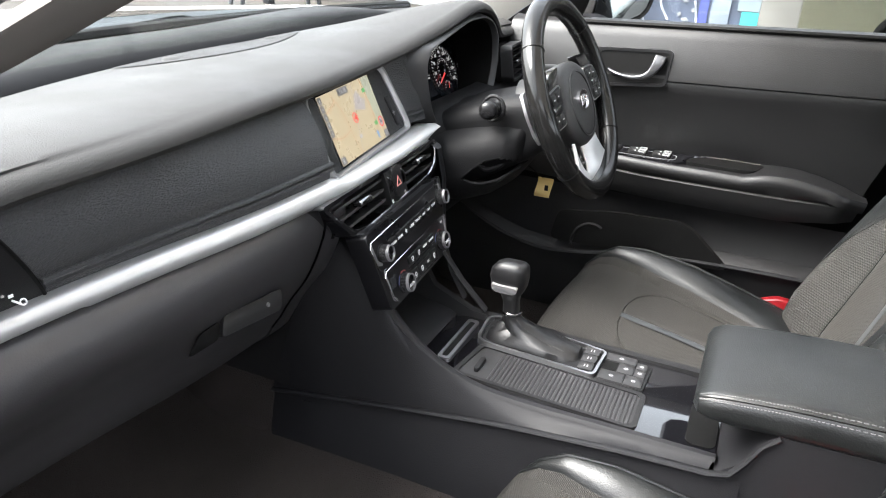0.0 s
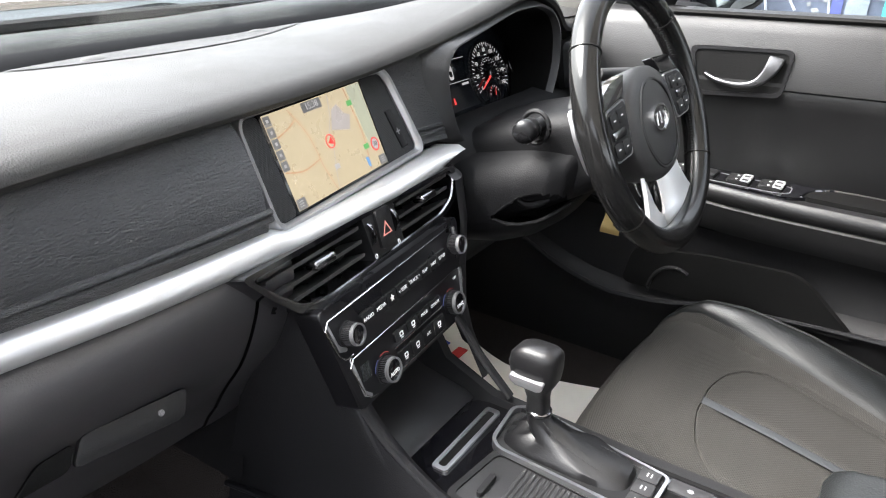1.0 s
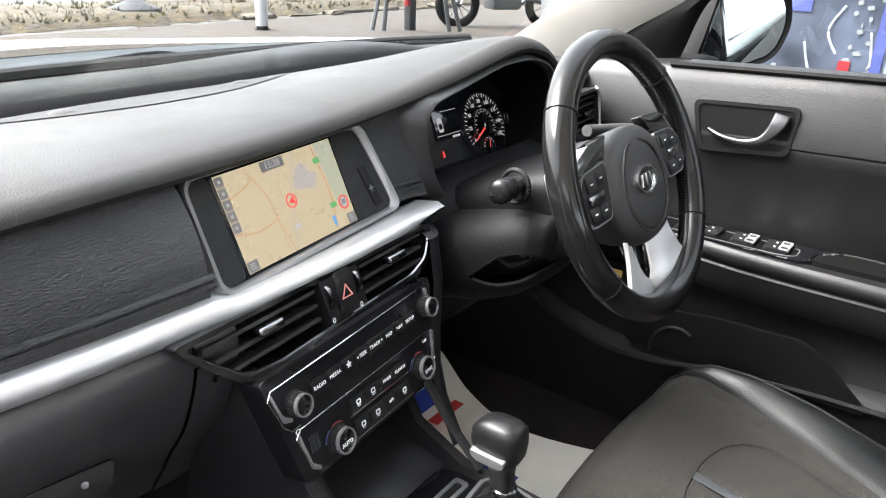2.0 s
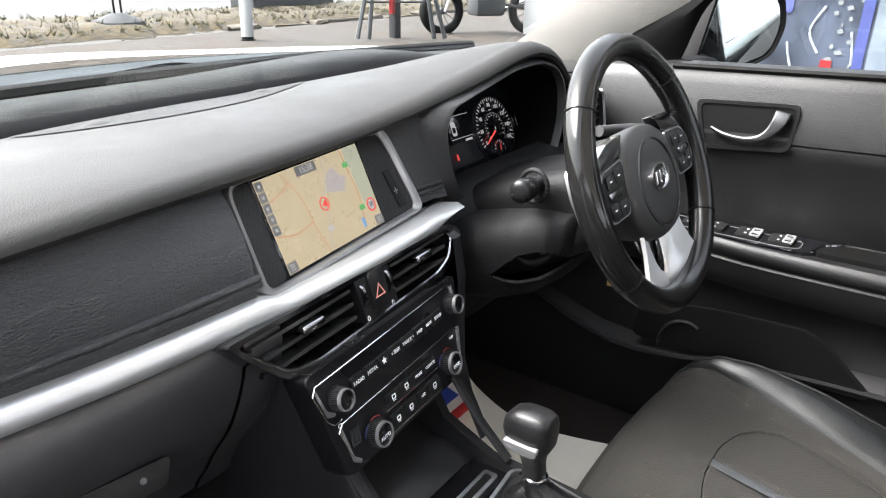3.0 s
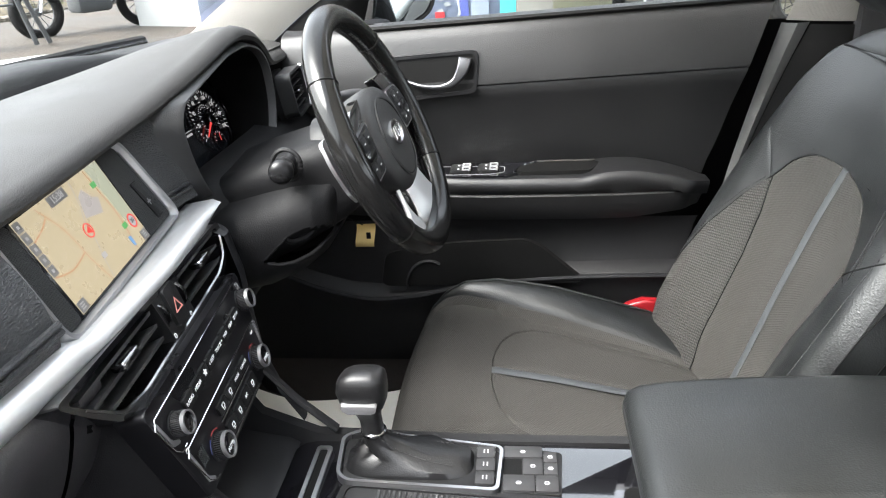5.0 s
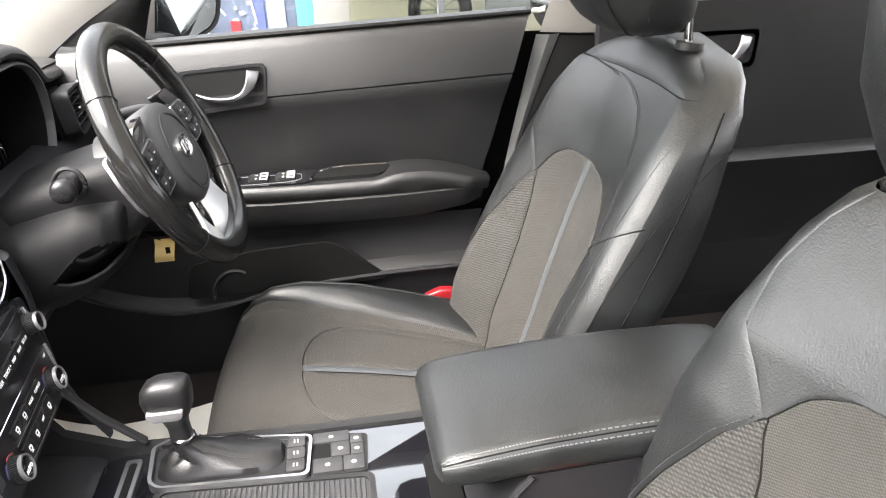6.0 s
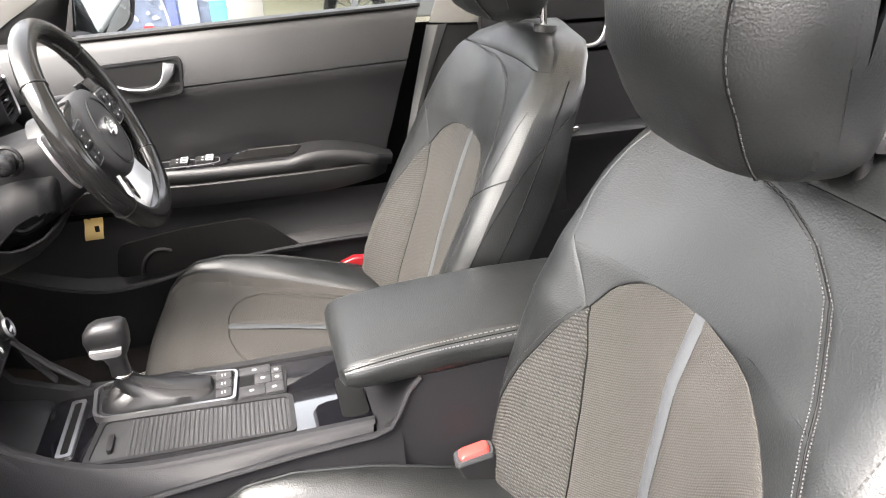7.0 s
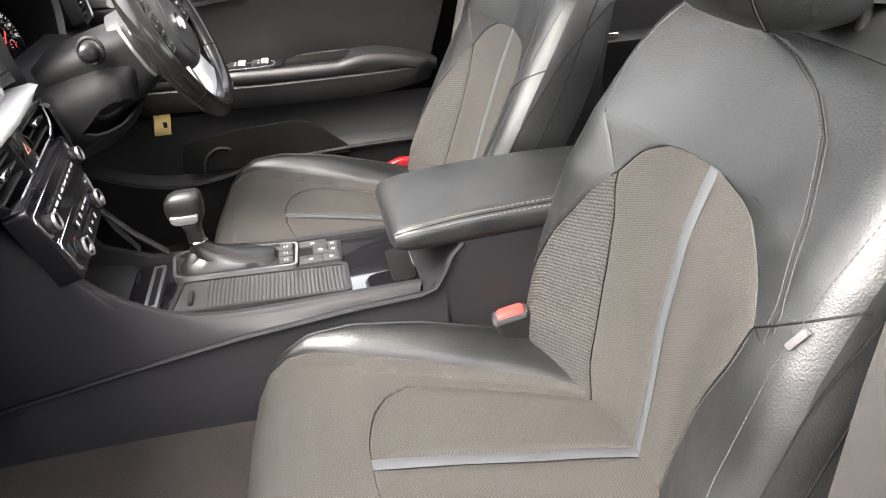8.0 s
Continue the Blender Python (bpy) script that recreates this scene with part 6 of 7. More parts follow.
for grow, thick, mt, nm in ((1.0, 0.0012, RUBBER, "cover_groove"), (1.045, 0.0018, AIRBAG, "cover_ridge")):
    oval = [V(0.053 * grow * math.cos(a), 0.055 * grow * math.sin(a) - 0.013, lerp(max(abs(math.cos(a)) * 0.65, abs(math.sin(a)) * 0.76 + 0.02) * grow, HUB_F, HUB_Z) - 0.0004) for a in np.linspace(0, 2 * math.pi, 64, endpoint=False)]
    wpart(nm, tube(oval, thick, 6, closed=True), mt, "", hub)
for s in (1, -1):
    podo = round_poly([(s * 0.072, 0.036), (s * 0.126, 0.032), (s * 0.142, 0.014), (s * 0.144, -0.010), (s * 0.132, -0.026), (s * 0.086, -0.026)][::-s], 0.007)
    pod = wpart("switch_pod", slab(podo, -0.006, 0.006, 0.002), HARD, "switch pod on the spoke")
    podi = [(s * 0.112 + (px - s * 0.112) * 1.05, 0.004 + (py - 0.004) * 1.07) for px, py in podo]
    wpart("pod_edge", ring_slab(podi, podo, -0.004, 0.0054), SATIN_GREY, "dark chrome pod edge", pod)
    for j, (bx, by, bw, bh) in enumerate(((0.094, 0.022, 0.0105, 0.0085), (0.117, 0.020, 0.0105, 0.0085), (0.113, 0.0035, 0.018, 0.0050), (0.101, -0.0145, 0.0105, 0.0085), (0.124, -0.013, 0.0105, 0.0085))):
        wpart("wheel_button", slab(rounded(s * bx - bw, by - bh, s * bx + bw, by + bh, 0.003), 0.005, 0.0080 + 0.001 * (j == 2), 0.0012), DARK_CHROME if j == 2 else HARD, "", pod)
        if j != 2:
            wpart("button_mark", slab(rounded(s * bx - 0.003, by - 0.0008, s * bx + 0.003, by + 0.0008, 0.0004), 0.0079, 0.0083, 0), WHITE, "", pod)
    bez = round_poly([(s * 0.050, 0.064), (s * 0.098, 0.060), (s * 0.150, 0.042), (s * 0.150, 0.008), (s * 0.130, 0.034), (s * 0.070, 0.040)][::s], 0.004)
    wpart("spoke_trim", slab(bez, -0.010, 0.004, 0.003), GLOSS)
    # shift paddle behind the spoke
    pad = round_poly([(s * 0.080, 0.042), (s * 0.124, 0.046), (s * 0.130, 0.010), (s * 0.124, -0.030), (s * 0.108, -0.050), (s * 0.088, -0.020)][::-s], 0.01)
    wpart("shift_paddle", slab(pad, -0.044, -0.039, 0.002), SATIN_GREY, "silver shift paddle")
# lower spoke: two broad arms round an open window
for s in (1, -1):
    rows = []
    for y, xi, xm, xo, dz in ((-0.064, 0.024, 0.042, 0.060, 0.0), (-0.090, 0.018, 0.042, 0.066, 0.0), (-0.114, 0.015, 0.046, 0.078, 0.001), (-0.128, 0.009, 0.048, 0.088, 0.002), (-0.136, 0.0, 0.046, 0.090, 0.003), (-0.150, 0.0, 0.040, 0.080, 0.004), (-0.158, 0.0, 0.034, 0.066, 0.002)):
        rows.append([V(s * xi, y, -0.020 + dz), V(s * (xi + 0.003), y, -0.0165 + dz), V(s * xm, y, -0.008 + dz), V(s * (xo - 0.003), y, -0.002 + dz), V(s * xo, y, -0.006 + dz)])
    b = rows_mesh(rows)
    bmesh.ops.recalc_face_normals(b, faces=b.faces[:])
    bmesh.ops.solidify(b, geom=b.faces[:], thickness=0.005)
    wpart("spoke_arm", b, SATIN, "satin silver spoke arm")
wpart("spoke_lining", slab(round_poly([(-0.036, -0.060), (0.036, -0.060), (0.018, -0.138), (-0.018, -0.138)], 0.004), -0.030, -0.026, 0.001), GLOSS)
wpart("hub_back", cyl((0, -0.004, -0.085), (0, 0, 1), 0.060, 0.045, 30), HARD)
# visible stitching inside the rim
for a0, a1 in ((-34, 38), (39, 62)):
    b = bmesh.new()
    for k in range(46):
        a = radians(a0 + (a1 - a0) * k / 45)
        for z, o in ((0.006, 0.012), (-0.006, -0.012)):
            p = V(math.cos(a) * 0.1487, math.sin(a) * 0.1487, z)
            q = V(math.cos(a + 0.014) * 0.1472, math.sin(a + 0.014) * 0.1472, 0)
            tube([p, q], 0.0008, 4, bm=b)
    if a0 < 90:
        wpart("stitching", b, PALE_THREAD, "pale stitching on the rim")
# joints on the rim
for a in (140.3, 215.3, 324.3, 39.7):
    c = V(math.cos(radians(a)), math.sin(radians(a)), 0)
    t = V(-c.y, c.x, 0)
    ring = [c * (0.164 + 0.0176 * math.cos(b)) + V(0, 0, 0.0186 * math.sin(b)) for b in [2 * math.pi * j / 20 for j in range(20)]]
    wpart("rim_joint", tube(ring, 0.0009, 5, closed=True), RUBBER)

# stalk, boot and lower shroud on the column
STALK = mat("stalk_plastic", (0.006, 0.006, 0.0065), 0.30, vary=0.1, spec=0.25)
colp = lambda n, b, mt, lb="", par=None: dpart(n, b, mt, lb, par, column)
colp("stalk", tube([(0.300, 0.446, 0.876), (0.24, 0.438, 0.880)], 0.009, 12), HARD, "wiper stalk")
colp("stalk_knob", tube(curve_pts([(0.252, 0.440, 0.879), (0.238, 0.438, 0.881), (0.224, 0.435, 0.883), (0.214, 0.433, 0.884), (0.209, 0.432, 0.8845)], 9), [0.0125, 0.0145, 0.0148, 0.0145, 0.0150, 0.0158, 0.0150, 0.0125, 0.007], 20), STALK, "black stalk end knob")
colp("stalk", tube(curve_pts([(0.42, 0.425, 0.924), (0.48, 0.420, 0.916), (0.56, 0.412, 0.902), (0.61, 0.408, 0.893)], 12), [0.008, 0.008, 0.008, 0.0085, 0.009, 0.010, 0.011, 0.0115, 0.0115, 0.011, 0.010, 0.006], 14), SHELL, "indicator stalk")
colp("stalk_boot", tube([V(0.258, 0.441, 0.878) + V(0.006, 0.019 * math.cos(a), 0.021 * math.sin(a)) for a in np.linspace(0, 2 * math.pi, 28, endpoint=False)], 0.0032, 8, closed=True), HARD)
rings = []
SHY = [0.385, 0.392, 0.410, 0.440, 0.48, 0.53, 0.60]
for y in list(np.linspace(0.385, 0.41, 10)) + list(np.linspace(0.413, 0.51, 36)) + [0.53, 0.56, 0.60]:
    hw = lerp(y, SHY, [0.064, 0.084, 0.098, 0.110, 0.120, 0.128, 0.130])
    zb = lerp(y, SHY, [0.795, 0.765, 0.737, 0.712, 0.695, 0.686, 0.684])
    zt = lerp(y, SHY, [0.850, 0.852, 0.852, 0.850, 0.842, 0.828, 0.815])
    zc, hh = (zb + zt) / 2, (zt - zb) / 2
    rings.append([V(0.352 + hw * math.copysign(abs(math.cos(a)) ** 0.75, math.cos(a)), y + 0.35 * (0.9 - (zc + hh * math.sin(a))) * 0.15, zc + hh * math.copysign(abs(math.sin(a)) ** 0.75, math.sin(a))) for a in np.linspace(0, 2 * math.pi, 120, endpoint=False)])
bm = loft(rings)
# the adjuster opening in the flank of the shroud
OPEN_Y = [0.392, 0.404, 0.424, 0.446, 0.464, 0.480]
OPEN_U = [0.786, 0.797, 0.797, 0.789, 0.773, 0.757]
OPEN_L = [0.778, 0.766, 0.752, 0.746, 0.746, 0.752]
hole = []
for f in bm.faces:
    c = f.calc_center_median()
    if c.x < 0.33 and 0.392 < c.y < 0.480 and lerp(c.y, OPEN_Y, OPEN_L) < c.z < lerp(c.y, OPEN_Y, OPEN_U):
        hole.append(f)
bmesh.ops.delete(bm, geom=hole, context='FACES')
bmesh.ops.solidify(bm, geom=bm.faces[:], thickness=0.003)
colp("lower_shroud", bm, COLUMN_SKIN, "rounded dark lower column shroud with an open recess")
colp("recess_wall", slab(oval_pts(0.075, 0.050, 0.0), -0.002, 0.002, 0.0005, m=plane_frame((0.345, 0.475, 0.770), (0.45, -0.9, 0), (0, 0.1, 1))), RUBBER, "dark adjuster recess")


def flank_x(y, z):
    """The side of the shroud at a height."""
    hw = lerp(y, SHY, [0.064, 0.084, 0.098, 0.110, 0.120, 0.128, 0.130])
    zb = lerp(y, SHY, [0.795, 0.765, 0.737, 0.712, 0.695, 0.686, 0.684])
    zt = lerp(y, SHY, [0.850, 0.852, 0.852, 0.850, 0.842, 0.828, 0.815])
    q = min(0.98, abs(z - (zb + zt) / 2) / ((zt - zb) / 2)) ** (1 / 0.75)
    return 0.352 - hw * (1 - q * q) ** 0.375


lip = [(y, lerp(y, OPEN_Y, OPEN_U)) for y in np.linspace(0.393, 0.479, 22)] + [(y, lerp(y, OPEN_Y, OPEN_L)) for y in np.linspace(0.479, 0.393, 22)]
colp("recess_lip", tube([V(flank_x(y - 0.0065, z) - 0.0005, y, z) for y, z in lip], 0.0028, 8, closed=True), COLUMN_SKIN)
colp("adjuster_lever", tube(curve_pts([(0.274, 0.466, 0.772), (0.280, 0.452, 0.764), (0.287, 0.432, 0.770), (0.291, 0.420, 0.782)], 12), [0.002, 0.004, 0.005, 0.0055, 0.006, 0.006, 0.006, 0.0055, 0.005, 0.0045, 0.004, 0.002], 8), HARD, "slim adjuster lever")

# ---- gear selector ----
gear = thing("gear_selector", "black leather automatic gear lever with silver button and gaiter", "gear lever", at=(0.075, 0.29, 0.56))
gp = lambda n, b, mt, lb="", par=None: dpart(n, b, mt, lb, par, gear)
rings = []
for z, cx, cy, rx, ry, k in ((0.560, 0.073, 0.276, 0.034, 0.078, 0.55), (0.569, 0.073, 0.277, 0.032, 0.074, 0.6), (0.577, 0.073, 0.284, 0.027, 0.060, 0.8), (0.585, 0.072, 0.296, 0.021, 0.040, 1.0), (0.593, 0.071, 0.306, 0.017, 0.024, 1.0), (0.602, 0.069, 0.313, 0.0140, 0.0155, 1.0), (0.609, 0.068, 0.315, 0.0128, 0.0135, 1.0)):
    ring = []
    for j in range(44):
        a = 2 * math.pi * j / 44
        c, s = math.cos(a), math.sin(a)
        wob = 1 + 0.10 * math.sin(5 * a + 180 * z) * (0.572 < z < 0.60)
        ring.append(V(cx + rx * wob * math.copysign(abs(c) ** k, c), cy + ry * wob * math.copysign(abs(s) ** k, s), z + 0.003 * math.sin(4 * a + 300 * z) * (0.568 < z < 0.60)))
    rings.append(ring)
gp("gaiter", loft(rings), DARK_LEATHER, "creased black leather gaiter")
gp("collar", loft([[V(0.0675 + r * math.cos(a), 0.3155 + r * 1.05 * math.sin(a), z) for a in np.linspace(0, 2 * math.pi, 24, endpoint=False)] for r, z in ((0.0130, 0.608), (0.0145, 0.6095), (0.0145, 0.613), (0.0130, 0.6145))]), DARK_CHROME, "chrome collar")
rings = []
for z, cx, cy, rx, ry in ((0.612, 0.0670, 0.316, 0.0120, 0.0125), (0.632, 0.0655, 0.317, 0.0118, 0.0122), (0.644, 0.0645, 0.3185, 0.0135, 0.0150), (0.651, 0.0640, 0.3205, 0.0180, 0.0215), (0.660, 0.0635, 0.322, 0.0212, 0.0268), (0.674, 0.0630, 0.3225, 0.0228, 0.0290), (0.686, 0.0625, 0.3215, 0.0225, 0.0280), (0.694, 0.0625, 0.319, 0.0200, 0.0245), (0.699, 0.0625, 0.317, 0.0150, 0.0180), (0.7010, 0.0625, 0.316, 0.0070, 0.0090)):
    rings.append([V(cx + rx * math.copysign(abs(math.cos(a)) ** 0.62, math.cos(a)), cy + ry * math.copysign(abs(math.sin(a)) ** 0.62, math.sin(a)), z - 0.16 * (cx + rx * math.cos(a) - 0.063) * (z > 0.655)) for a in np.linspace(0, 2 * math.pi, 40, endpoint=False)])
gp("knob", loft(rings), DARK_LEATHER, "rounded black leather knob")
bq = plane_frame(V(0.0415, 0.3225, 0.6605), (0, -1, 0), (-0.22, 0, 1))
gp("button", slab(round_poly([(-0.022, 0.0065), (0.021, 0.0065), (0.017, -0.0065), (-0.018, -0.0065)][::-1], 0.004), -0.006, 0.0025, 0.002, m=bq), SATIN_DARK, "silver release button")
for sx in (-0.011, 0.011):
    st = stitches(curve_pts([(0.068 + sx, 0.303, 0.604), (0.070 + sx * 1.3, 0.285, 0.592), (0.071 + sx * 1.6, 0.255, 0.581), (0.072 + sx * 1.8, 0.225, 0.5745)], 24), gear, size=0.0007, every=0.006, length=0.004)
    st.data.transform(Matrix.Translation(-gear.location))

# ---- console details ----
CT = Matrix.Translation((0, 0, 0.5625))
BUT = mat("button_face", (0.020, 0.020, 0.021), 0.5, spec=0.3)
for x0, x1 in ((0.030, 0.051), (0.0525, 0.0735), (0.075, 0.096)):
    cpart("button", slab(rounded(x0, 0.174, x1, 0.196, 0.002), 0.0, 0.0060, 0.0008, m=CT), BUT, parent=swb)
    xc = (x0 + x1) / 2
    for j in (-0.0022, 0.0022):
        cpart("mark", slab(rounded(xc - 0.0032, 0.185 + j - 0.0008, xc + 0.0032, 0.185 + j + 0.0008, 0.0003), 0.006, 0.0063, 0, m=CT), MARK, parent=swb)
for x0, y0, x1, y1 in ((0.024, 0.128, 0.050, 0.164), (0.0515, 0.118, 0.0785, 0.141), (0.080, 0.118, 0.1000, 0.164), (0.024, 0.101, 0.050, 0.1265), (0.0515, 0.101, 0.0715, 0.1165), (0.073, 0.101, 0.0900, 0.1165)):
    cpart("button", slab(rounded(x0, y0, x1, y1, 0.0015), -0.001, 0.0025, 0.0008, m=CT), BUT, parent=swb)
    bx, by = (x0 + x1) / 2, (y0 + y1) / 2
    cpart("mark", ring_slab(rounded(bx - 0.0026, by - 0.0026, bx + 0.0026, by + 0.0026, 0.001), rounded(bx - 0.0017, by - 0.0017, bx + 0.0017, by + 0.0017, 0.0006), 0.0025, 0.0028, m=CT), MARK, parent=swb)
    cpart("mark", slab(rounded(bx - 0.0004, by - 0.0036, bx + 0.0004, by + 0.0036, 0.0002), 0.0025, 0.0028, 0, m=CT), MARK, parent=swb)
cpart("brake_switch_well", slab(rounded(0.0515, 0.1425, 0.0785, 0.164, 0.001), 0, 0.0008, 0, m=CT), RUBBER, parent=swb)
# cup holder and phone tray slot: flat black patches painted as their inner shade
cpart("cup_holder_shade", loft([[V(x, y, z) for x, y in rounded(-0.062, -0.010, 0.040, 0.028, 0.012)] for z in (0.5578, 0.5592)]), RUBBER, "flat black patch standing in for the shaded cup holder hollow")
cpart("tray_socket", ring_slab(rounded(-0.030, 0.378, 0.100, 0.398, 0.005), rounded(-0.024, 0.383, 0.094, 0.393, 0.004), 0.557, 0.5605), SATIN_GREY, "bright-edged tray slot")
cpart("tray_slot_shade", slab(rounded(-0.024, 0.383, 0.094, 0.393, 0.004), 0.55, 0.559, 0), RUBBER)
cpart("stack_strut", tube([(0.110, 0.455, 0.668), (0.114, 0.42, 0.62), (0.116, 0.375, 0.575)], 0.007, 8, flat=0.6), HARD)

# ---- seat belt buckles, mat, tag ----
buckle = thing("seat_belt_buckle", "black seat belt buckle with red release button", "seat belt buckle", "belt buckles", at=(-0.13, -0.135, 0.46))
bkm = plane_frame((-0.13, -0.136, 0.508), (-0.25, -1, 0.1), (0.55, -0.15, 0.8))
ax = (bkm.to_3x3() @ V(0, 0, 1))
tp = V(-0.13, -0.136, 0.512)
dn = V(0.01, -0.032, -0.085)
rings = []
for f, g in ((0, 1.0), (0.12, 1.08), (0.5, 1.05), (1.0, 0.85)):
    c = tp + dn * f
    rings.append([c + V(x * g, y * g - 0.1 * x, 0.15 * -y) for x, y in rounded(-0.013, -0.026, 0.013, 0.026, 0.006)])
dpart("body", loft(rings), HARD, "black buckle body", thing_ob=buckle)
dpart("release_button", loft([[tp + V(x * g, y * g - 0.1 * x, 0.15 * -y + z) for x, y in rounded(-0.011, -0.021, 0.011, 0.021, 0.005)] for z, g in ((-0.004, 1), (0.004, 1), (0.007, 0.85))]), BUTTON_RED, "red release button", thing_ob=buckle)
dpart("bezel", loft([[tp + V(x * g, y * g - 0.1 * x, 0.15 * -y + z) for x, y in rounded(-0.0145, -0.0275, 0.0145, 0.0275, 0.007)] for z, g in ((-0.006, 1), (-0.001, 1), (0.0015, 0.95))]), GREY_PLASTIC, thing_ob=buckle)
copy_thing(buckle, Matrix.Translation((0.125, -0.115, 0.475)))
strap = thing("belt_anchor", "red plastic belt anchor cover beside the driver seat", "belt anchor", at=(0.655, -0.10, 0.44))
dpart("cover", loft([[V(0.655 + w * x, y, z + h * zz) for x, zz in rounded(-0.5, -0.5, 0.5, 0.5, 0.2, 4)] for y, z, w, h in ((-0.045, 0.444, 0.010, 0.010), (-0.062, 0.450, 0.018, 0.022), (-0.09, 0.456, 0.022, 0.030), (-0.118, 0.455, 0.020, 0.028), (-0.13, 0.452, 0.012, 0.016))]), RED, thing_ob=strap)
dpart("bracket", tube([(0.66, -0.09, 0.43), (0.655, -0.13, 0.40), (0.65, -0.16, 0.38)], 0.012, 8, flat=0.5), GREY_PLASTIC, thing_ob=strap)
mat_ob = thing("paper_floor_mat", "cream paper floor mat with blue and red print", "floor mat", at=(0.45, 0.58, 0.30))
def mz(y):
    return 0.304 + 0.05 * sstep(y, 0.70, 0.86)
def mat_right(y):
    """The curling outer edge of the sheet."""
    return 0.575 + 0.04 * sstep(y, 0.55, 0.80) - 0.03 * math.sin(9 * (y - 0.4))


rows = [[V(0.24 + (mat_right(y) - 0.24) * f, y, mz(y) + 0.004 * math.sin(11 * y + 5 * f)) for f in np.linspace(0, 1, 12)] for y in np.linspace(0.36, 0.81, 28)]
b = rows_mesh(rows)
rows_mesh([[p + V(0, 0, 0.0015) for p in r] for r in rows], bm=b)
dpart("sheet", b, PAPER, thing_ob=mat_ob)
for x0, x1, y0, y1, mt in ((0.455, 0.535, 0.715, 0.755, BLUE_PRINT), (0.445, 0.535, 0.672, 0.695, RED_PRINT), (0.36, 0.415, 0.475, 0.545, BLUE_PRINT)):
    b = rows_mesh([[V(x, y, mz(y) + 0.0075) for x in np.linspace(x0, x1, 6)] for y in np.linspace(y0, y1, 5)])
    dpart("print", b, mt, thing_ob=mat_ob)
tag = thing("key_tag", "creased yellow paper key tag hanging below the column", "tag", at=(0.56, 0.415, 0.68))
b = rows_mesh([[V(0.56 + 0.004 * math.sin(6 * f), 0.432 - 0.034 * g + 0.006 * f, 0.674 - 0.044 * f) for g in (0, 0.25, 0.5, 0.75, 1)] for f in np.linspace(0, 1, 8)])
bmesh.ops.solidify(b, geom=b.faces[:], thickness=0.0008)
dpart("paper", b, TAG, thing_ob=tag)
dpart("mark", box((0.5575, 0.408, 0.646), (0.5585, 0.416, 0.658), 0), RUBBER, thing_ob=tag)
dpart("string", tube([(0.555, 0.42, 0.674), (0.50, 0.45, 0.72)], 0.001, 5), RUBBER, thing_ob=tag)

# ---- car body round the cabin ----
def skin(name, rows, label, category, material=None):
    b = rows_mesh(rows)
    bmesh.ops.solidify(b, geom=b.faces[:], thickness=0.012)
    return tagged(link_mesh(name, b, material or RUBBER), label, category, kind="structure")


skin("wall_right", [[V(0.815, y, 0.22), V(0.84, y, 0.45), V(0.83, y, 0.75), V(0.785, y, 0.965)] for y in np.linspace(-1.7, 1.0, 12)], "dark inner side of the car body", "body side")
skin("wall_left_front", [[V(-0.80, y, 0.22), V(-0.80, y, 0.45), V(-0.79, y, 0.75), V(-0.75, y, 0.955)] for y in np.linspace(0.56, 1.05, 5)], "dark kick panel beside the passenger footwell", "kick panel")
skin("sill", [[V(-0.62, y, 0.30), V(-0.66, y, 0.335), V(-0.74, y, 0.34), V(-0.80, y, 0.31), V(-0.82, y, 0.22)] for y in np.linspace(-0.35, 0.60, 6)], "dark door sill", "sill", HARD)
strip("trim_b_pillar_left", [(-0.715, -0.165, 0.30), (-0.715, -0.178, 0.58), (-0.712, -0.188, 0.73), (-0.708, -0.198, 0.875), (-0.68, -0.26, 1.05), (-0.60, -0.42, 1.33)], [(-0.735, -0.21, 0.30), (-0.735, -0.215, 0.58), (-0.73, -0.235, 0.73), (-0.725, -0.265, 0.875), (-0.705, -0.32, 1.05), (-0.66, -0.47, 1.33)], mat("pale_grey_pillar", (0.024, 0.023, 0.0215), 0.6, grain=0.0003, scale=700), "grey centre pillar beside the open door")
skin("wall_left_rear", [[V(-0.78, y, 0.22), V(-0.78, y, 0.6), V(-0.76, y, 0.98)] for y in np.linspace(-1.7, -0.36, 5)], "dark inner side of the rear door", "body side")
# added wall, out of view: keeps low light from the left off the cabin
block_left = box((-2.95, -9.0, 0.0), (-2.75, 0.5, 1.55), 0.0)
tagged(link_mesh("wall_light_block", block_left, mat("light_block_dark", (0.13, 0.12, 0.11), 0.9, vary=0.2, grain=0.004, scale=40)), "unseen plain dark wall added to block low light from the left", "wall", kind="structure")
# the opened front door stands out beside the camera
od = thing("passenger_door", "open front passenger door standing out from the car", "car door", at=(-0.82, 0.60, 0.6))
b = rows_mesh([[V(-0.80 - 0.93 * f, 0.60 + 0.42 * f, z) for f in np.linspace(0, 1, 8)] for z in (0.28, 0.5, 0.75, 0.97)])
bmesh.ops.solidify(b, geom=b.faces[:], thickness=0.06)
dpart("panel", b, HARD, thing_ob=od)
dpart("window_frame", tube([(-0.80, 0.60, 0.97), (-1.05, 0.72, 1.2), (-1.3, 0.82, 1.38), (-1.62, 0.97, 1.36), (-1.72, 1.01, 0.97)], 0.025, 8), RUBBER, thing_ob=od)

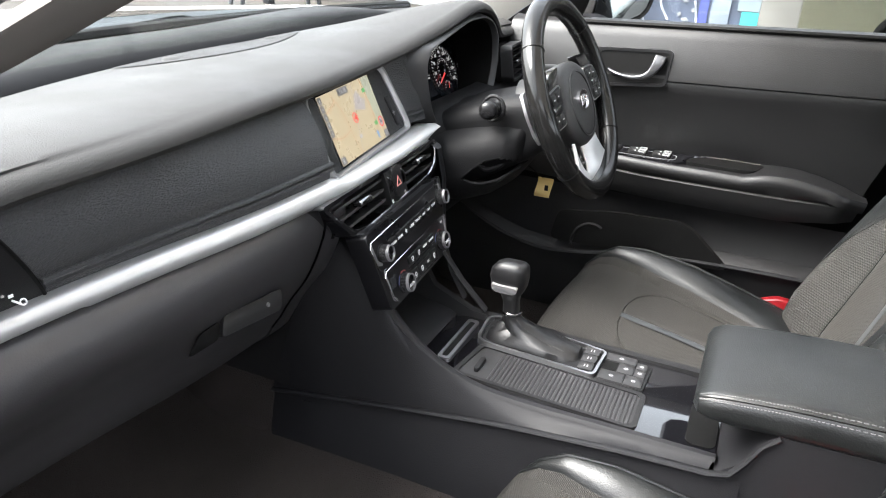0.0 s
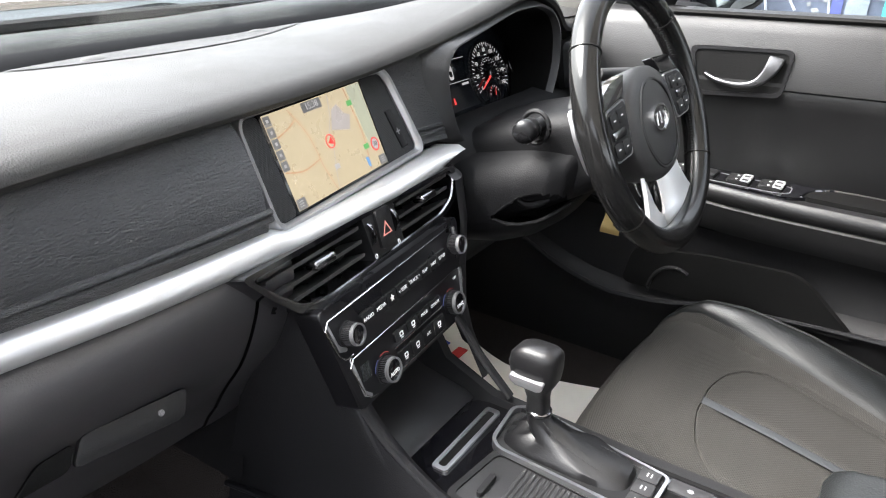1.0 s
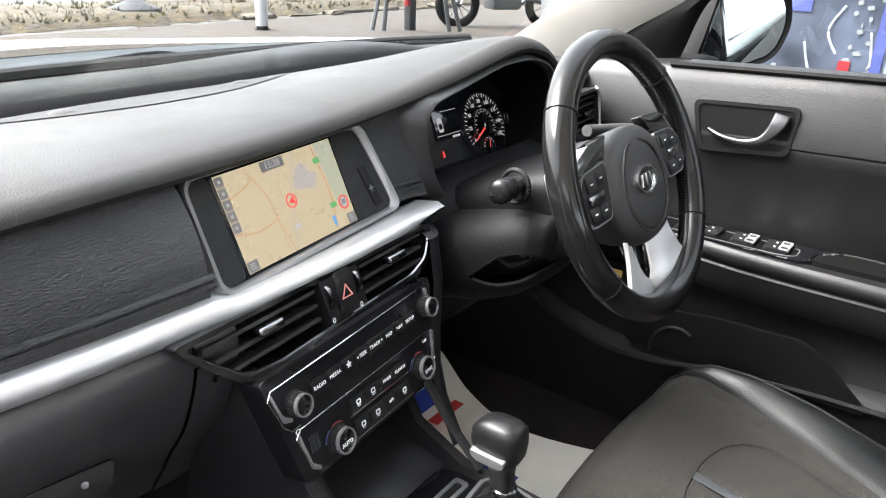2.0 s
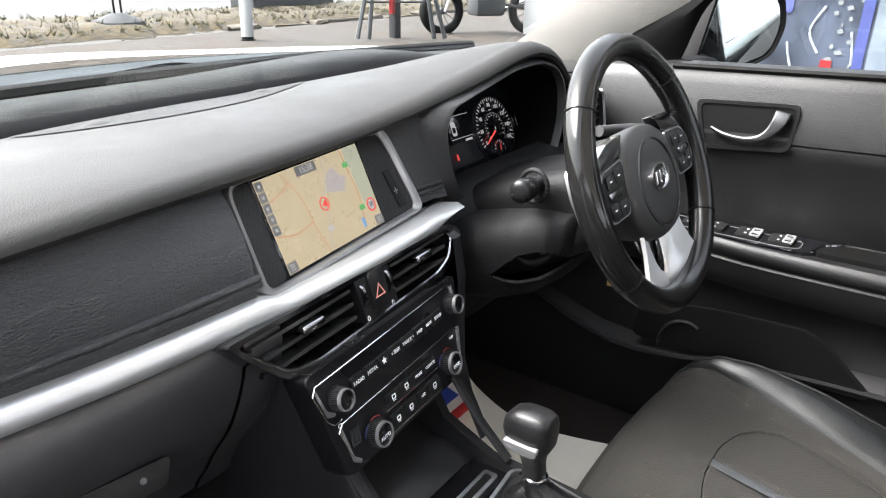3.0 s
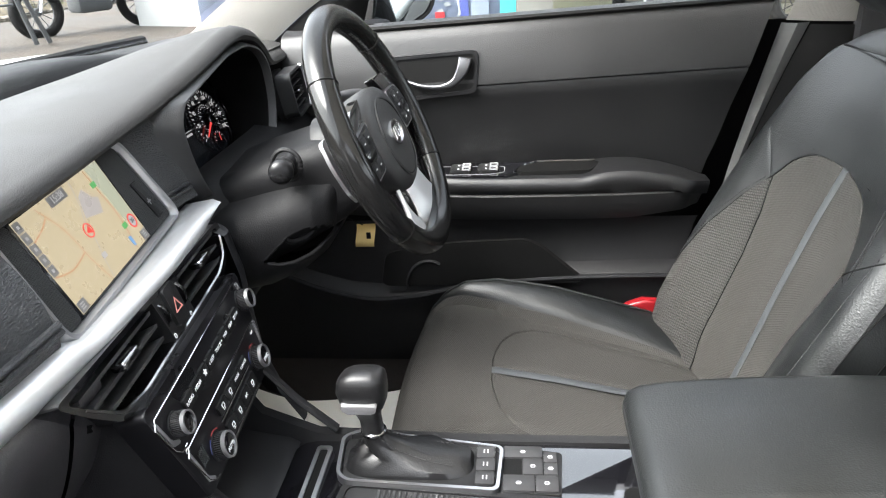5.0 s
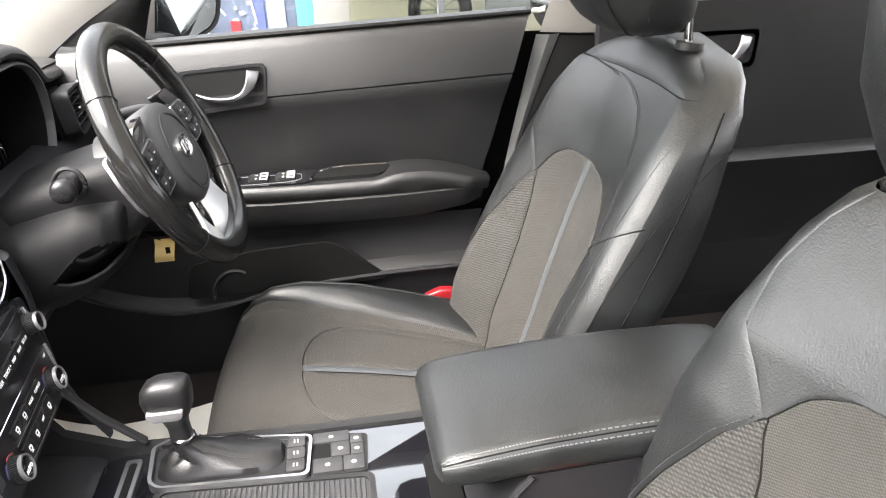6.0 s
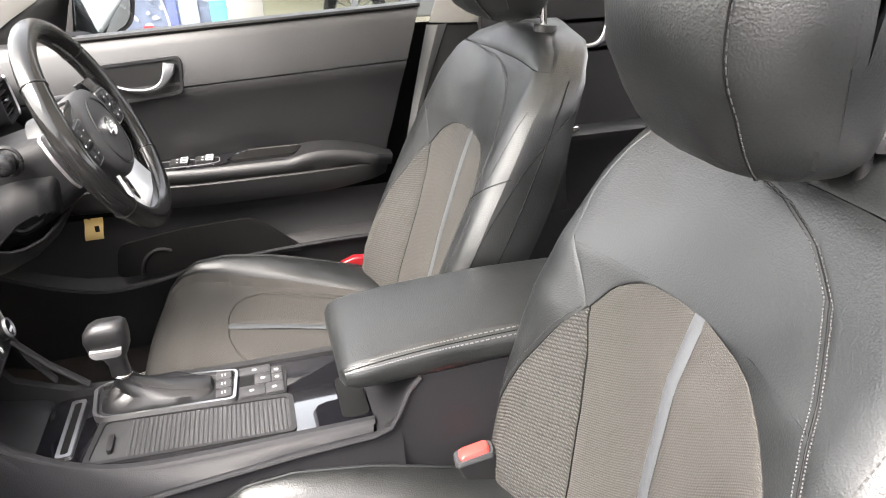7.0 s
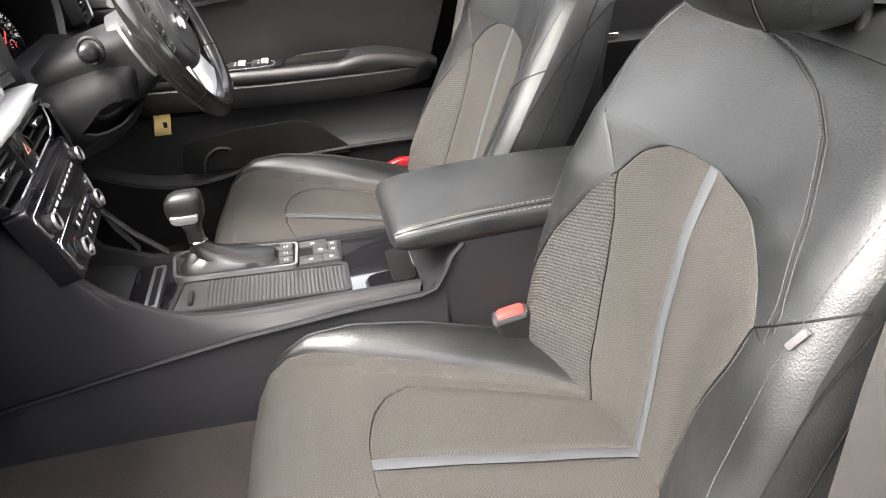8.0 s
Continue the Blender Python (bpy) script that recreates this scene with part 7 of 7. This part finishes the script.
# ---- rear door behind the driver ----
rd = thing("rear_door_trim", "dark rear door trim with chrome release handle", "car door", at=(0.74, -0.8, 0.7))
rdp = lambda n, b, mt, lb="", par=None: dpart(n, b, mt, lb, par, rd)
rows = []
for y in np.linspace(-0.45, -1.35, 14):
    rows.append([V(0.745, y, 1.02), V(0.730, y, 1.01), V(0.722, y, 0.96), V(0.720, y, 0.915), V(0.728, y, 0.905), V(0.738, y, 0.80), V(0.730, y, 0.715)])
rdp("upper_pad", rows_mesh(rows), DOOR_SKIN)
rows = []
for y in np.linspace(-0.45, -1.35, 14):
    rows.append([V(0.730, y, 0.708), V(0.685, y, 0.702), V(0.672, y, 0.690), V(0.680, y, 0.66), V(0.70, y, 0.62), V(0.715, y, 0.45), V(0.71, y, 0.30)])
rdp("armrest", rows_mesh(rows), DOOR_SKIN)
RH = plane_frame((0.717, -0.69, 0.915), (0, -1, 0.0), (0.0, 0.0, 1))
RO = round_poly([(-0.075, 0.040), (0.082, 0.040), (0.078, -0.036), (-0.070, -0.036)][::-1], 0.014)
RI = round_poly([(-0.066, 0.031), (0.073, 0.031), (0.069, -0.027), (-0.061, -0.027)][::-1], 0.012)
rdp("recess_edge", ring_slab(RO, RI, -0.004, 0.005, m=RH), HARD)
# shade of the rear recess, likewise given by a near-black plate
rdp("recess_shade_plate", slab(RI, -0.012, -0.001, 0.0, m=RH), RUBBER)
rdp("door_handle", lever_mesh(RH), SATIN_GREY, "satin chrome rear door handle")
rdp("window_switch", box((0.676, -0.66, 0.700), (0.70, -0.62, 0.712), 0.002), CHROME)
rdp("window_seal", tube([(0.742, y, 1.026) for y in (-0.45, -0.8, -1.35)], 0.005, 6), RUBBER)
b = loft([[(0.757, -0.47, 1.0), (0.757, -1.35, 1.0), (0.66, -1.2, 1.33), (0.66, -0.56, 1.33)], [(0.761, -0.47, 1.0), (0.761, -1.35, 1.0), (0.664, -1.2, 1.33), (0.664, -0.56, 1.33)]])
rp_pane = rdp("window_pane", b, WINDOW)
rp_pane.visible_shadow = False
# seat belt webbing on the pillar
belt = thing("seat_belt", "dark webbing belt hanging at the centre pillar", "seat belt", at=(0.70, -0.44, 0.9))
b = rows_mesh([[V(0.715 + 0.004 * g, -0.425 - 0.045 * g - 0.03 * f, 1.20 - 0.70 * f) for g in (0, 0.5, 1)] for f in np.linspace(0, 1, 8)])
bmesh.ops.solidify(b, geom=b.faces[:], thickness=0.002)
dpart("webbing", b, RUBBER, thing_ob=belt)

# ---- door mirror ----
mir = thing("door_mirror", "dark grey door mirror outside the driver window", "door mirror", at=(0.95, 0.40, 1.0))
MM = plane_frame((0.955, 0.375, 1.028), (0.73, -0.68, 0.0), (0.03, 0.04, 1))
face = round_poly([(-0.098, -0.074), (-0.02, -0.068), (0.055, -0.040), (0.074, 0.01), (0.062, 0.062), (-0.06, 0.074)], 0.02, 5)
mp = lambda n, b, mt, lb="": spart(n, b, mt, lb, None, m=MM, base=mir)
cxm, cym = -0.015, 0.0
rings = [[V(cxm + (x - cxm) * f, cym + (y - cym) * f, z) for x, y in face] for z, f in ((0.004, 1.05), (0.010, 1.12), (0.0, 1.20), (-0.03, 1.22), (-0.07, 1.05), (-0.10, 0.7), (-0.11, 0.3))]
mp("housing", loft(rings), RUBBER, "dark grey mirror housing")
mp("glass", slab(face, 0.002, 0.006, 0.001), MIRROR, "mirror glass")
dpart("arm", loft([[V(x, y, z) for y, z in rounded(0.40, zz, 0.52, zz + 0.035, 0.012)] for x, zz in ((0.77, 0.955), (0.85, 0.955), (0.92, 0.945))]), RUBBER, thing_ob=mir)
dpart("base_panel", loft([[V(x, y, z) for y, z in ((0.445, 0.965), (0.57, 0.96), (0.47, 1.09), (0.40, 1.14))] for x in (0.79, 0.80)]), GLOSS, thing_ob=mir)

# ---- bonnet and cowl outside the windscreen ----
bonnet = thing("bonnet", "glossy white car bonnet seen through the windscreen", "bonnet", at=(0, 1.4, 0.9))
rows = []
for y in np.linspace(1.10, 2.05, 16):
    rows.append([V(x, y - 0.20 * (abs(x) / 0.8) ** 2.2, 0.992 - 0.03 * (x / 0.8) ** 2 + 0.004 * math.cos(8 * x) - 0.17 * ((y - 1.10) / 0.95) ** 1.7) for x in np.linspace(-0.86, 0.86, 30)])
dpart("skin", rows_mesh(rows), CAR_PAINT, thing_ob=bonnet)
rows = []
for x in np.linspace(-0.86, 0.86, 30):
    y = 1.10 - 0.20 * (abs(x) / 0.8) ** 2.2
    rows.append([V(x, y - 0.11, 0.958), V(x, y - 0.075, 0.973), V(x, y - 0.015, 0.986 - 0.025 * (x / 0.8) ** 2), V(x, y + 0.01, 0.984 - 0.025 * (x / 0.8) ** 2)])
dpart("cowl", rows_mesh(rows), mat("scuttle_plastic", (0.030, 0.036, 0.040), 0.75, grain=0.0006, scale=400, spec=0.12), "grey plastic scuttle below the windscreen", thing_ob=bonnet)
wiper = thing("wiper", "dark windscreen wiper lying on the scuttle", "wiper", at=(0.1, 1.02, 0.98))
dpart("arm", tube(curve_pts([(-0.45, 0.985, 0.972), (-0.1, 1.022, 0.977), (0.05, 1.028, 0.980), (0.16, 1.034, 0.984), (0.21, 1.036, 0.979)], 20), 0.0030, 6), RUBBER, thing_ob=wiper)
dpart("blade", tube(curve_pts([(-0.40, 0.975, 0.970), (-0.05, 1.014, 0.974), (0.17, 1.020, 0.974)], 16), 0.0025, 6), RUBBER, thing_ob=wiper)

# ---- forecourt, verge and road ----
def gz(y):
    return 0.05 * max(0.0, y - 2.5) if y < 14 else 0.575


ys = [-120, -20, 0, 2.5, 4, 5.5, 7, 8, 9, 10, 12, 14, 30, 120]
rows = [[V(x, y, gz(y)) for x in (-120, -30, -8, 0, 4, 8, 12, 30, 120)] for y in ys]
tagged(link_mesh("ground", rows_mesh(rows), GROUND), "worn grey tarmac forecourt reaching far off", "ground", kind="structure")
rng = random.Random(11)


def band(name, y0, y1, h, material, label, cat, nx=160, ny=6, rough=0.02, x0=-6, x1=22):
    rows = []
    for j in range(ny + 1):
        y = y0 + (y1 - y0) * j / ny
        edge = 1.0 if 0 < j < ny else 0.0
        rows.append([V(x0 + (x1 - x0) * i / nx, y + rng.uniform(-0.04, 0.04), gz(y) + 0.004 + edge * (h + rng.uniform(0, rough))) for i in range(nx + 1)])
    return tagged(link_mesh(name, rows_mesh(rows), material), label, cat, kind="structure")


band("earth_strip", 2.9, 7.35, 0.004, mat("brown_earth", (0.0185, 0.0128, 0.0078), 0.95, grain=0.02, scale=20, vary=0.4, stains=2), "bare brown earth along the kerb", "earth")
band("verge", 7.5, 8.9, 0.07, GRAVEL, "gravel and dry grass verge", "verge", rough=0.05)
band("road", 9.05, 13.5, 0.0, mat("pale_road", (0.043, 0.042, 0.040), 0.9, grain=0.005, scale=40, vary=0.1), "pale concrete road beyond the verge", "road", rough=0.0, ny=3)
kerb = thing("kerb", "broken pale kerb stones along the verge", "kerb", at=(5, 7.45, 0.2))
xx = -2.0
while xx < 14:
    ln = rng.uniform(0.25, 0.95)
    hh = rng.uniform(-0.01, 0.075)
    y0 = 7.40 + rng.uniform(-0.05, 0.05)
    b = box((xx, y0, gz(7.4) - 0.04), (xx + ln - rng.uniform(0.0, 0.06), 7.56, gz(7.4) + hh), 0.03)
    bmesh.ops.subdivide_edges(b, edges=b.edges[:], cuts=1)
    for v in b.verts:
        v.co += V(rng.uniform(-0.02, 0.02), rng.uniform(-0.02, 0.02), rng.uniform(-0.018, 0.018))
    dpart("kerb_stone", b, KERB, thing_ob=kerb)
    xx += ln + rng.choice((0.0, 0.0, 0.02, 0.25))
# tufts and pebbles of the verge
verts, faces = [], []
for i in range(2600):
    x, y = rng.uniform(-2, 13), rng.uniform(7.55, 8.85)
    z = gz(y) + 0.07
    if i % 3:
        r = rng.uniform(0.012, 0.035)
        k = len(verts)
        verts += [(x - r, y, z), (x, y - r, z), (x + r, y, z), (x, y + r, z), (x, y, z + r * 1.2)]
        faces += [(k, k + 1, k + 4), (k + 1, k + 2, k + 4), (k + 2, k + 3, k + 4), (k + 3, k, k + 4)]
    else:
        for j in range(5):
            k = len(verts)
            a = rng.uniform(0, 6.3)
            h = rng.uniform(0.03, 0.10)
            verts += [(x, y, z), (x + 0.012, y, z), (x + 0.05 * math.cos(a), y + 0.05 * math.sin(a), z + h)]
            faces += [(k, k + 1, k + 2)]
me = bpy.data.meshes.new("verge_growth")
me.from_pydata(verts, [], faces)
me.materials.append(GRASS)
tagged(new("verge_growth", me), "dry grass tufts and pebbles on the verge", "grass", kind="stuff")


def bollard(x, y):
    z = gz(y)
    t = thing("bollard", "black, red and white banded bollard", "bollard", "bollards", at=(x, y, z))
    bp2 = lambda n, b, mt, lb="": dpart(n, b, mt, lb, None, t)
    bp2("base", cyl((x, y, z), (0, 0, 1), 0.085, 0.03, 20), RUBBER)
    bp2("post", cyl((x, y, z), (0, 0, 1), 0.066, 1.05, 20, 0.02), RUBBER, "black post")
    bp2("white_band", cyl((x, y, z + 0.06), (0, 0, 1), 0.069, 0.40, 20), WALL, "white band")
    bp2("red_band", slab([(x + 0.071 * math.cos(a), y + 0.071 * math.sin(a)) for a in np.linspace(math.radians(150), math.radians(270), 12)] + [(x, y)], z + 0.47, z + 0.95, 0), RED, "red reflector band")
    return t


bollard(5.2, 6.66)
sgn = thing("pavement_sign", "grey steel swing frame sign standing on the forecourt", "sign", at=(6.9, 5.9, 0.17))
for dx, dy in ((0, 0), (0.86, -0.55)):
    for k in (0, 0.16):
        dpart("leg", tube([(6.45 + dx + k * 0.8, 6.12 + dy - k * 0.5, gz(6)), (6.62 + dx * 0.62 + k * 0.3, 6.0 + dy * 0.62, 1.15)], 0.028, 6), STEEL, thing_ob=sgn)
dpart("crossbar", tube([(6.56, 6.05, 0.62), (7.2, 5.65, 0.62)], 0.015, 6), STEEL, thing_ob=sgn)
dpart("panel", box((6.86, 5.85, gz(6)), (6.98, 5.95, 1.2), 0.01), GREY_PLASTIC, thing_ob=sgn)
dpart("red_mark", box((6.80, 5.84, 0.48), (6.855, 5.90, 0.95), 0.005), RED, thing_ob=sgn)
post = thing("sign_post_base", "thin dark sign post on a round rubber foot", "sign post", at=(4.55, 8.1, 0.28))
dpart("foot", loft([[V(4.55 + r * math.cos(a), 8.1 + r * math.sin(a), z) for a in np.linspace(0, 2 * math.pi, 24, endpoint=False)] for r, z in ((0.30, gz(8.1) + 0.06), (0.28, gz(8.1) + 0.10), (0.07, gz(8.1) + 0.19))]), GREY_PLASTIC, thing_ob=post)
for dx in (-0.04, 0.05):
    dpart("rod", tube([(4.55 + dx, 8.1, gz(8.1) + 0.15), (4.50 + dx, 8.1, 2.2)], 0.012, 6), RUBBER, thing_ob=post)
bl = thing("ballast_block", "long grey plastic ballast block on the verge", "ballast block", at=(8.0, 8.9, 0.33))
rings = [[V(x, 8.62 + yy, gz(8.7) + 0.06 + zz) for yy, zz in ((0, 0), (0.5, 0), (0.5, 0.28), (0.38, 0.42), (0.12, 0.42), (0, 0.28))] for x in (7.05, 7.10, 8.55, 8.75)]
dpart("body", loft(rings), GREY_PLASTIC, thing_ob=bl)


def motorbike(x, y, z, turn, label):
    t = thing("motorbike", label, "motorbike", "motorbikes", at=(x, y, z))
    m = Matrix.Translation((x, y, z)) @ Matrix.Rotation(radians(turn), 4, 'Z')

    def bk(n, b, mt, lb="", par=None):
        bmesh.ops.transform(b, matrix=m, verts=b.verts)
        return dpart(n, b, mt, lb, par, t)
    for wx in (-0.68, 0.70):
        circ = [V(wx + 0.265 * math.cos(a), 0, 0.32 + 0.265 * math.sin(a)) for a in np.linspace(0, 2 * math.pi, 40, endpoint=False)]
        w = bk("wheel", tube(circ, 0.062, 10, closed=True, up=(0, 1, 0)), RUBBER, "black tyre")
        rimc = [V(wx + 0.21 * math.cos(a), 0, 0.32 + 0.21 * math.sin(a)) for a in np.linspace(0, 2 * math.pi, 40, endpoint=False)]
        bk("rim", tube(rimc, 0.014, 6, closed=True, up=(0, 1, 0)), STEEL, "", w)
        bk("hub", cyl((wx, -0.05, 0.32), (0, 1, 0), 0.045, 0.10, 16), STEEL, "", w)
        b = bmesh.new()
        for k in range(12):
            a = 2 * math.pi * k / 12
            tube([V(wx, 0, 0.32), V(wx + 0.205 * math.cos(a), 0, 0.32 + 0.205 * math.sin(a))], 0.005, 4, bm=b)
        bk("spokes", b, STEEL, "", w)
    bk("engine", box((-0.22, -0.16, 0.25), (0.24, 0.16, 0.60), 0.05), STEEL, "grey engine block")
    bk("tank", box((-0.05, -0.14, 0.68), (0.40, 0.14, 0.92), 0.08, seg=3), RED)
    bk("saddle", box((-0.65, -0.13, 0.72), (-0.05, 0.13, 0.82), 0.04, seg=3), RUBBER)
    bk("swing_arm", tube([(-0.68, 0.09, 0.32), (-0.15, 0.09, 0.42)], 0.025, 6), STEEL)
    bk("fork", tube([(0.70, 0.09, 0.32), (0.50, 0.09, 0.95)], 0.025, 8), CHROME)
    bk("exhaust", tube([(0.2, -0.17, 0.28), (-0.3, -0.19, 0.28), (-0.75, -0.20, 0.42)], [0.025, 0.03, 0.05], 10), CHROME)
    bk("handlebar", tube([(0.46, -0.35, 1.0), (0.50, 0, 1.02), (0.46, 0.35, 1.0)], 0.014, 6), RUBBER)
    return t


motorbike(8.55, 5.55, gz(5.5), 150, "parked motorbike with spoked wheels on the forecourt")
motorbike(6.7, -1.75, 0.05, 75, "motorbike on display inside the shop")
motorbike(6.9, -3.1, 0.05, 80, "second motorbike on display inside the shop")

# ---- showroom beside the car ----
def block(name, lo, hi, material, label, cat, bev=0.0):
    return tagged(link_mesh(name, box(lo, hi, bev), material), label, cat, kind="structure")


block("wall_white", (8.9, 1.3, 0), (9.2, 5.15, 4.0), WALL, "white rendered building wall", "wall")
block("wall_shop_back", (9.0, -9.0, 0), (9.2, 1.3, 4.0), CREAM, "cream back wall of the showroom", "wall")
block("floor_shop", (5.0, -9.0, 0.0), (9.0, -0.05, 0.05), mat("showroom_floor", (0.28, 0.265, 0.20), 0.35, vary=0.1), "pale showroom floor", "floor")
block("column", (4.95, -0.10, 0.0), (5.2, 0.165, 4.0), COLUMN, "square grey building column", "column", 0.01)
block("ceiling_shop", (4.95, -9.0, 3.2), (9.2, 2.2, 3.5), WALL, "white canopy over the showroom front", "canopy")
mul = thing("shop_window", "large showroom window with slim grey frame", "shop window", at=(5.05, -3, 1.5))
for yy in (-0.80, -2.6, -4.4):
    dpart("mullion", box((5.02, yy - 0.025, 0.05), (5.08, yy + 0.025, 3.2), 0.004), STEEL, thing_ob=mul)
dpart("bottom_rail", box((5.02, -6, 0.02), (5.08, -0.1, 0.09), 0.004), STEEL, thing_ob=mul)
pn = dpart("pane", box((5.045, -6, 0.09), (5.052, -0.1, 3.2), 0), WINDOW, thing_ob=mul)
pn.visible_shadow = False
# printed hoarding with motorcycle art: plain shapes only
hd = thing("printed_hoarding", "large printed hoarding with blurred motorcycle art", "hoarding", at=(5.0, 1.2, 0.1))
hp = lambda n, b, mt, lb="": dpart(n, b, mt, lb, None, hd)
hp("board", box((5.02, 0.165, 0.0), (5.07, 2.6, 3.0), 0.004), mat("hoarding_ink", (0.05, 0.06, 0.085), 0.35, vary=0.6, stains=3), "grey printed board")
hp("turquoise_field", box((5.006, 0.17, 0.0), (5.02, 0.285, 0.70), 0), TURQ, "turquoise printed field")
hp("pale_field", box((5.006, 0.17, 0.705), (5.02, 0.32, 3.0), 0), mat("pale_ink", (0.11, 0.135, 0.15), 0.4))
hp("pale_tube", box((5.006, 0.37, 0.0), (5.02, 0.50, 3.0), 0), mat("silver_ink", (0.11, 0.13, 0.16), 0.35, vary=0.3, stains=5))
INK_BLUE = mat("blue_ink", (0.03, 0.04, 0.14), 0.4)
hp("blue_field", box((5.010, 0.52, 0.0), (5.02, 0.585, 3.0), 0), INK_BLUE)
hp("blue_patch", box((5.008, 1.0, 0.85), (5.02, 1.22, 1.0), 0), INK_BLUE)
white_ink = mat("white_ink", (0.13, 0.14, 0.145), 0.4)
for i in range(26):
    yy = 0.66 + rng.uniform(-0.07, 0.08)
    zz = 0.40 + i * 0.035 + rng.uniform(-0.012, 0.012)
    w = rng.uniform(0.006, 0.030)
    hp("white_patch", slab(round_poly([(yy - w, zz - 0.010), (yy + w * 0.5, zz - 0.018), (yy + w, zz + 0.006), (yy - w * 0.4, zz + 0.016)], 0.006), 0, 0.006, 0, m=Matrix(((0, 0, -1, 5.012), (1, 0, 0, 0), (0, 1, 0, 0), (0, 0, 0, 1)))), white_ink)
for i in range(18):
    yy, zz = rng.uniform(0.85, 1.5), rng.uniform(0.36, 0.50)
    w = rng.uniform(0.01, 0.05)
    hp("white_patch", slab(round_poly([(yy - w, zz - 0.008), (yy + w, zz - 0.016), (yy + w, zz + 0.008), (yy - w * 0.8, zz + 0.01)], 0.004), 0, 0.006, 0, m=Matrix(((0, 0, -1, 5.012), (1, 0, 0, 0), (0, 1, 0, 0), (0, 0, 0, 1)))), rng.choice((white_ink, white_ink, INK_BLUE)))
hp("red_patch", box((5.004, 0.70, 0.48), (5.02, 0.77, 0.56), 0), RED)
for run in (((0.86, 0.38), (0.95, 0.50), (1.00, 0.66)), ((0.80, 0.60), (0.87, 0.74), (0.80, 0.90)), ((1.15, 0.36), (1.32, 0.44), (1.55, 0.40)), ((1.05, 0.34), (1.25, 0.40), (1.45, 0.37)), ((0.60, 0.36), (0.585, 0.55), (0.62, 0.75))):
    hp("drawn_tube", tube(curve_pts([(5.015, y, z) for y, z in run], 14), 0.009, 6), mat("silver_print", (0.22, 0.24, 0.27), 0.4, vary=0.4, stains=20))
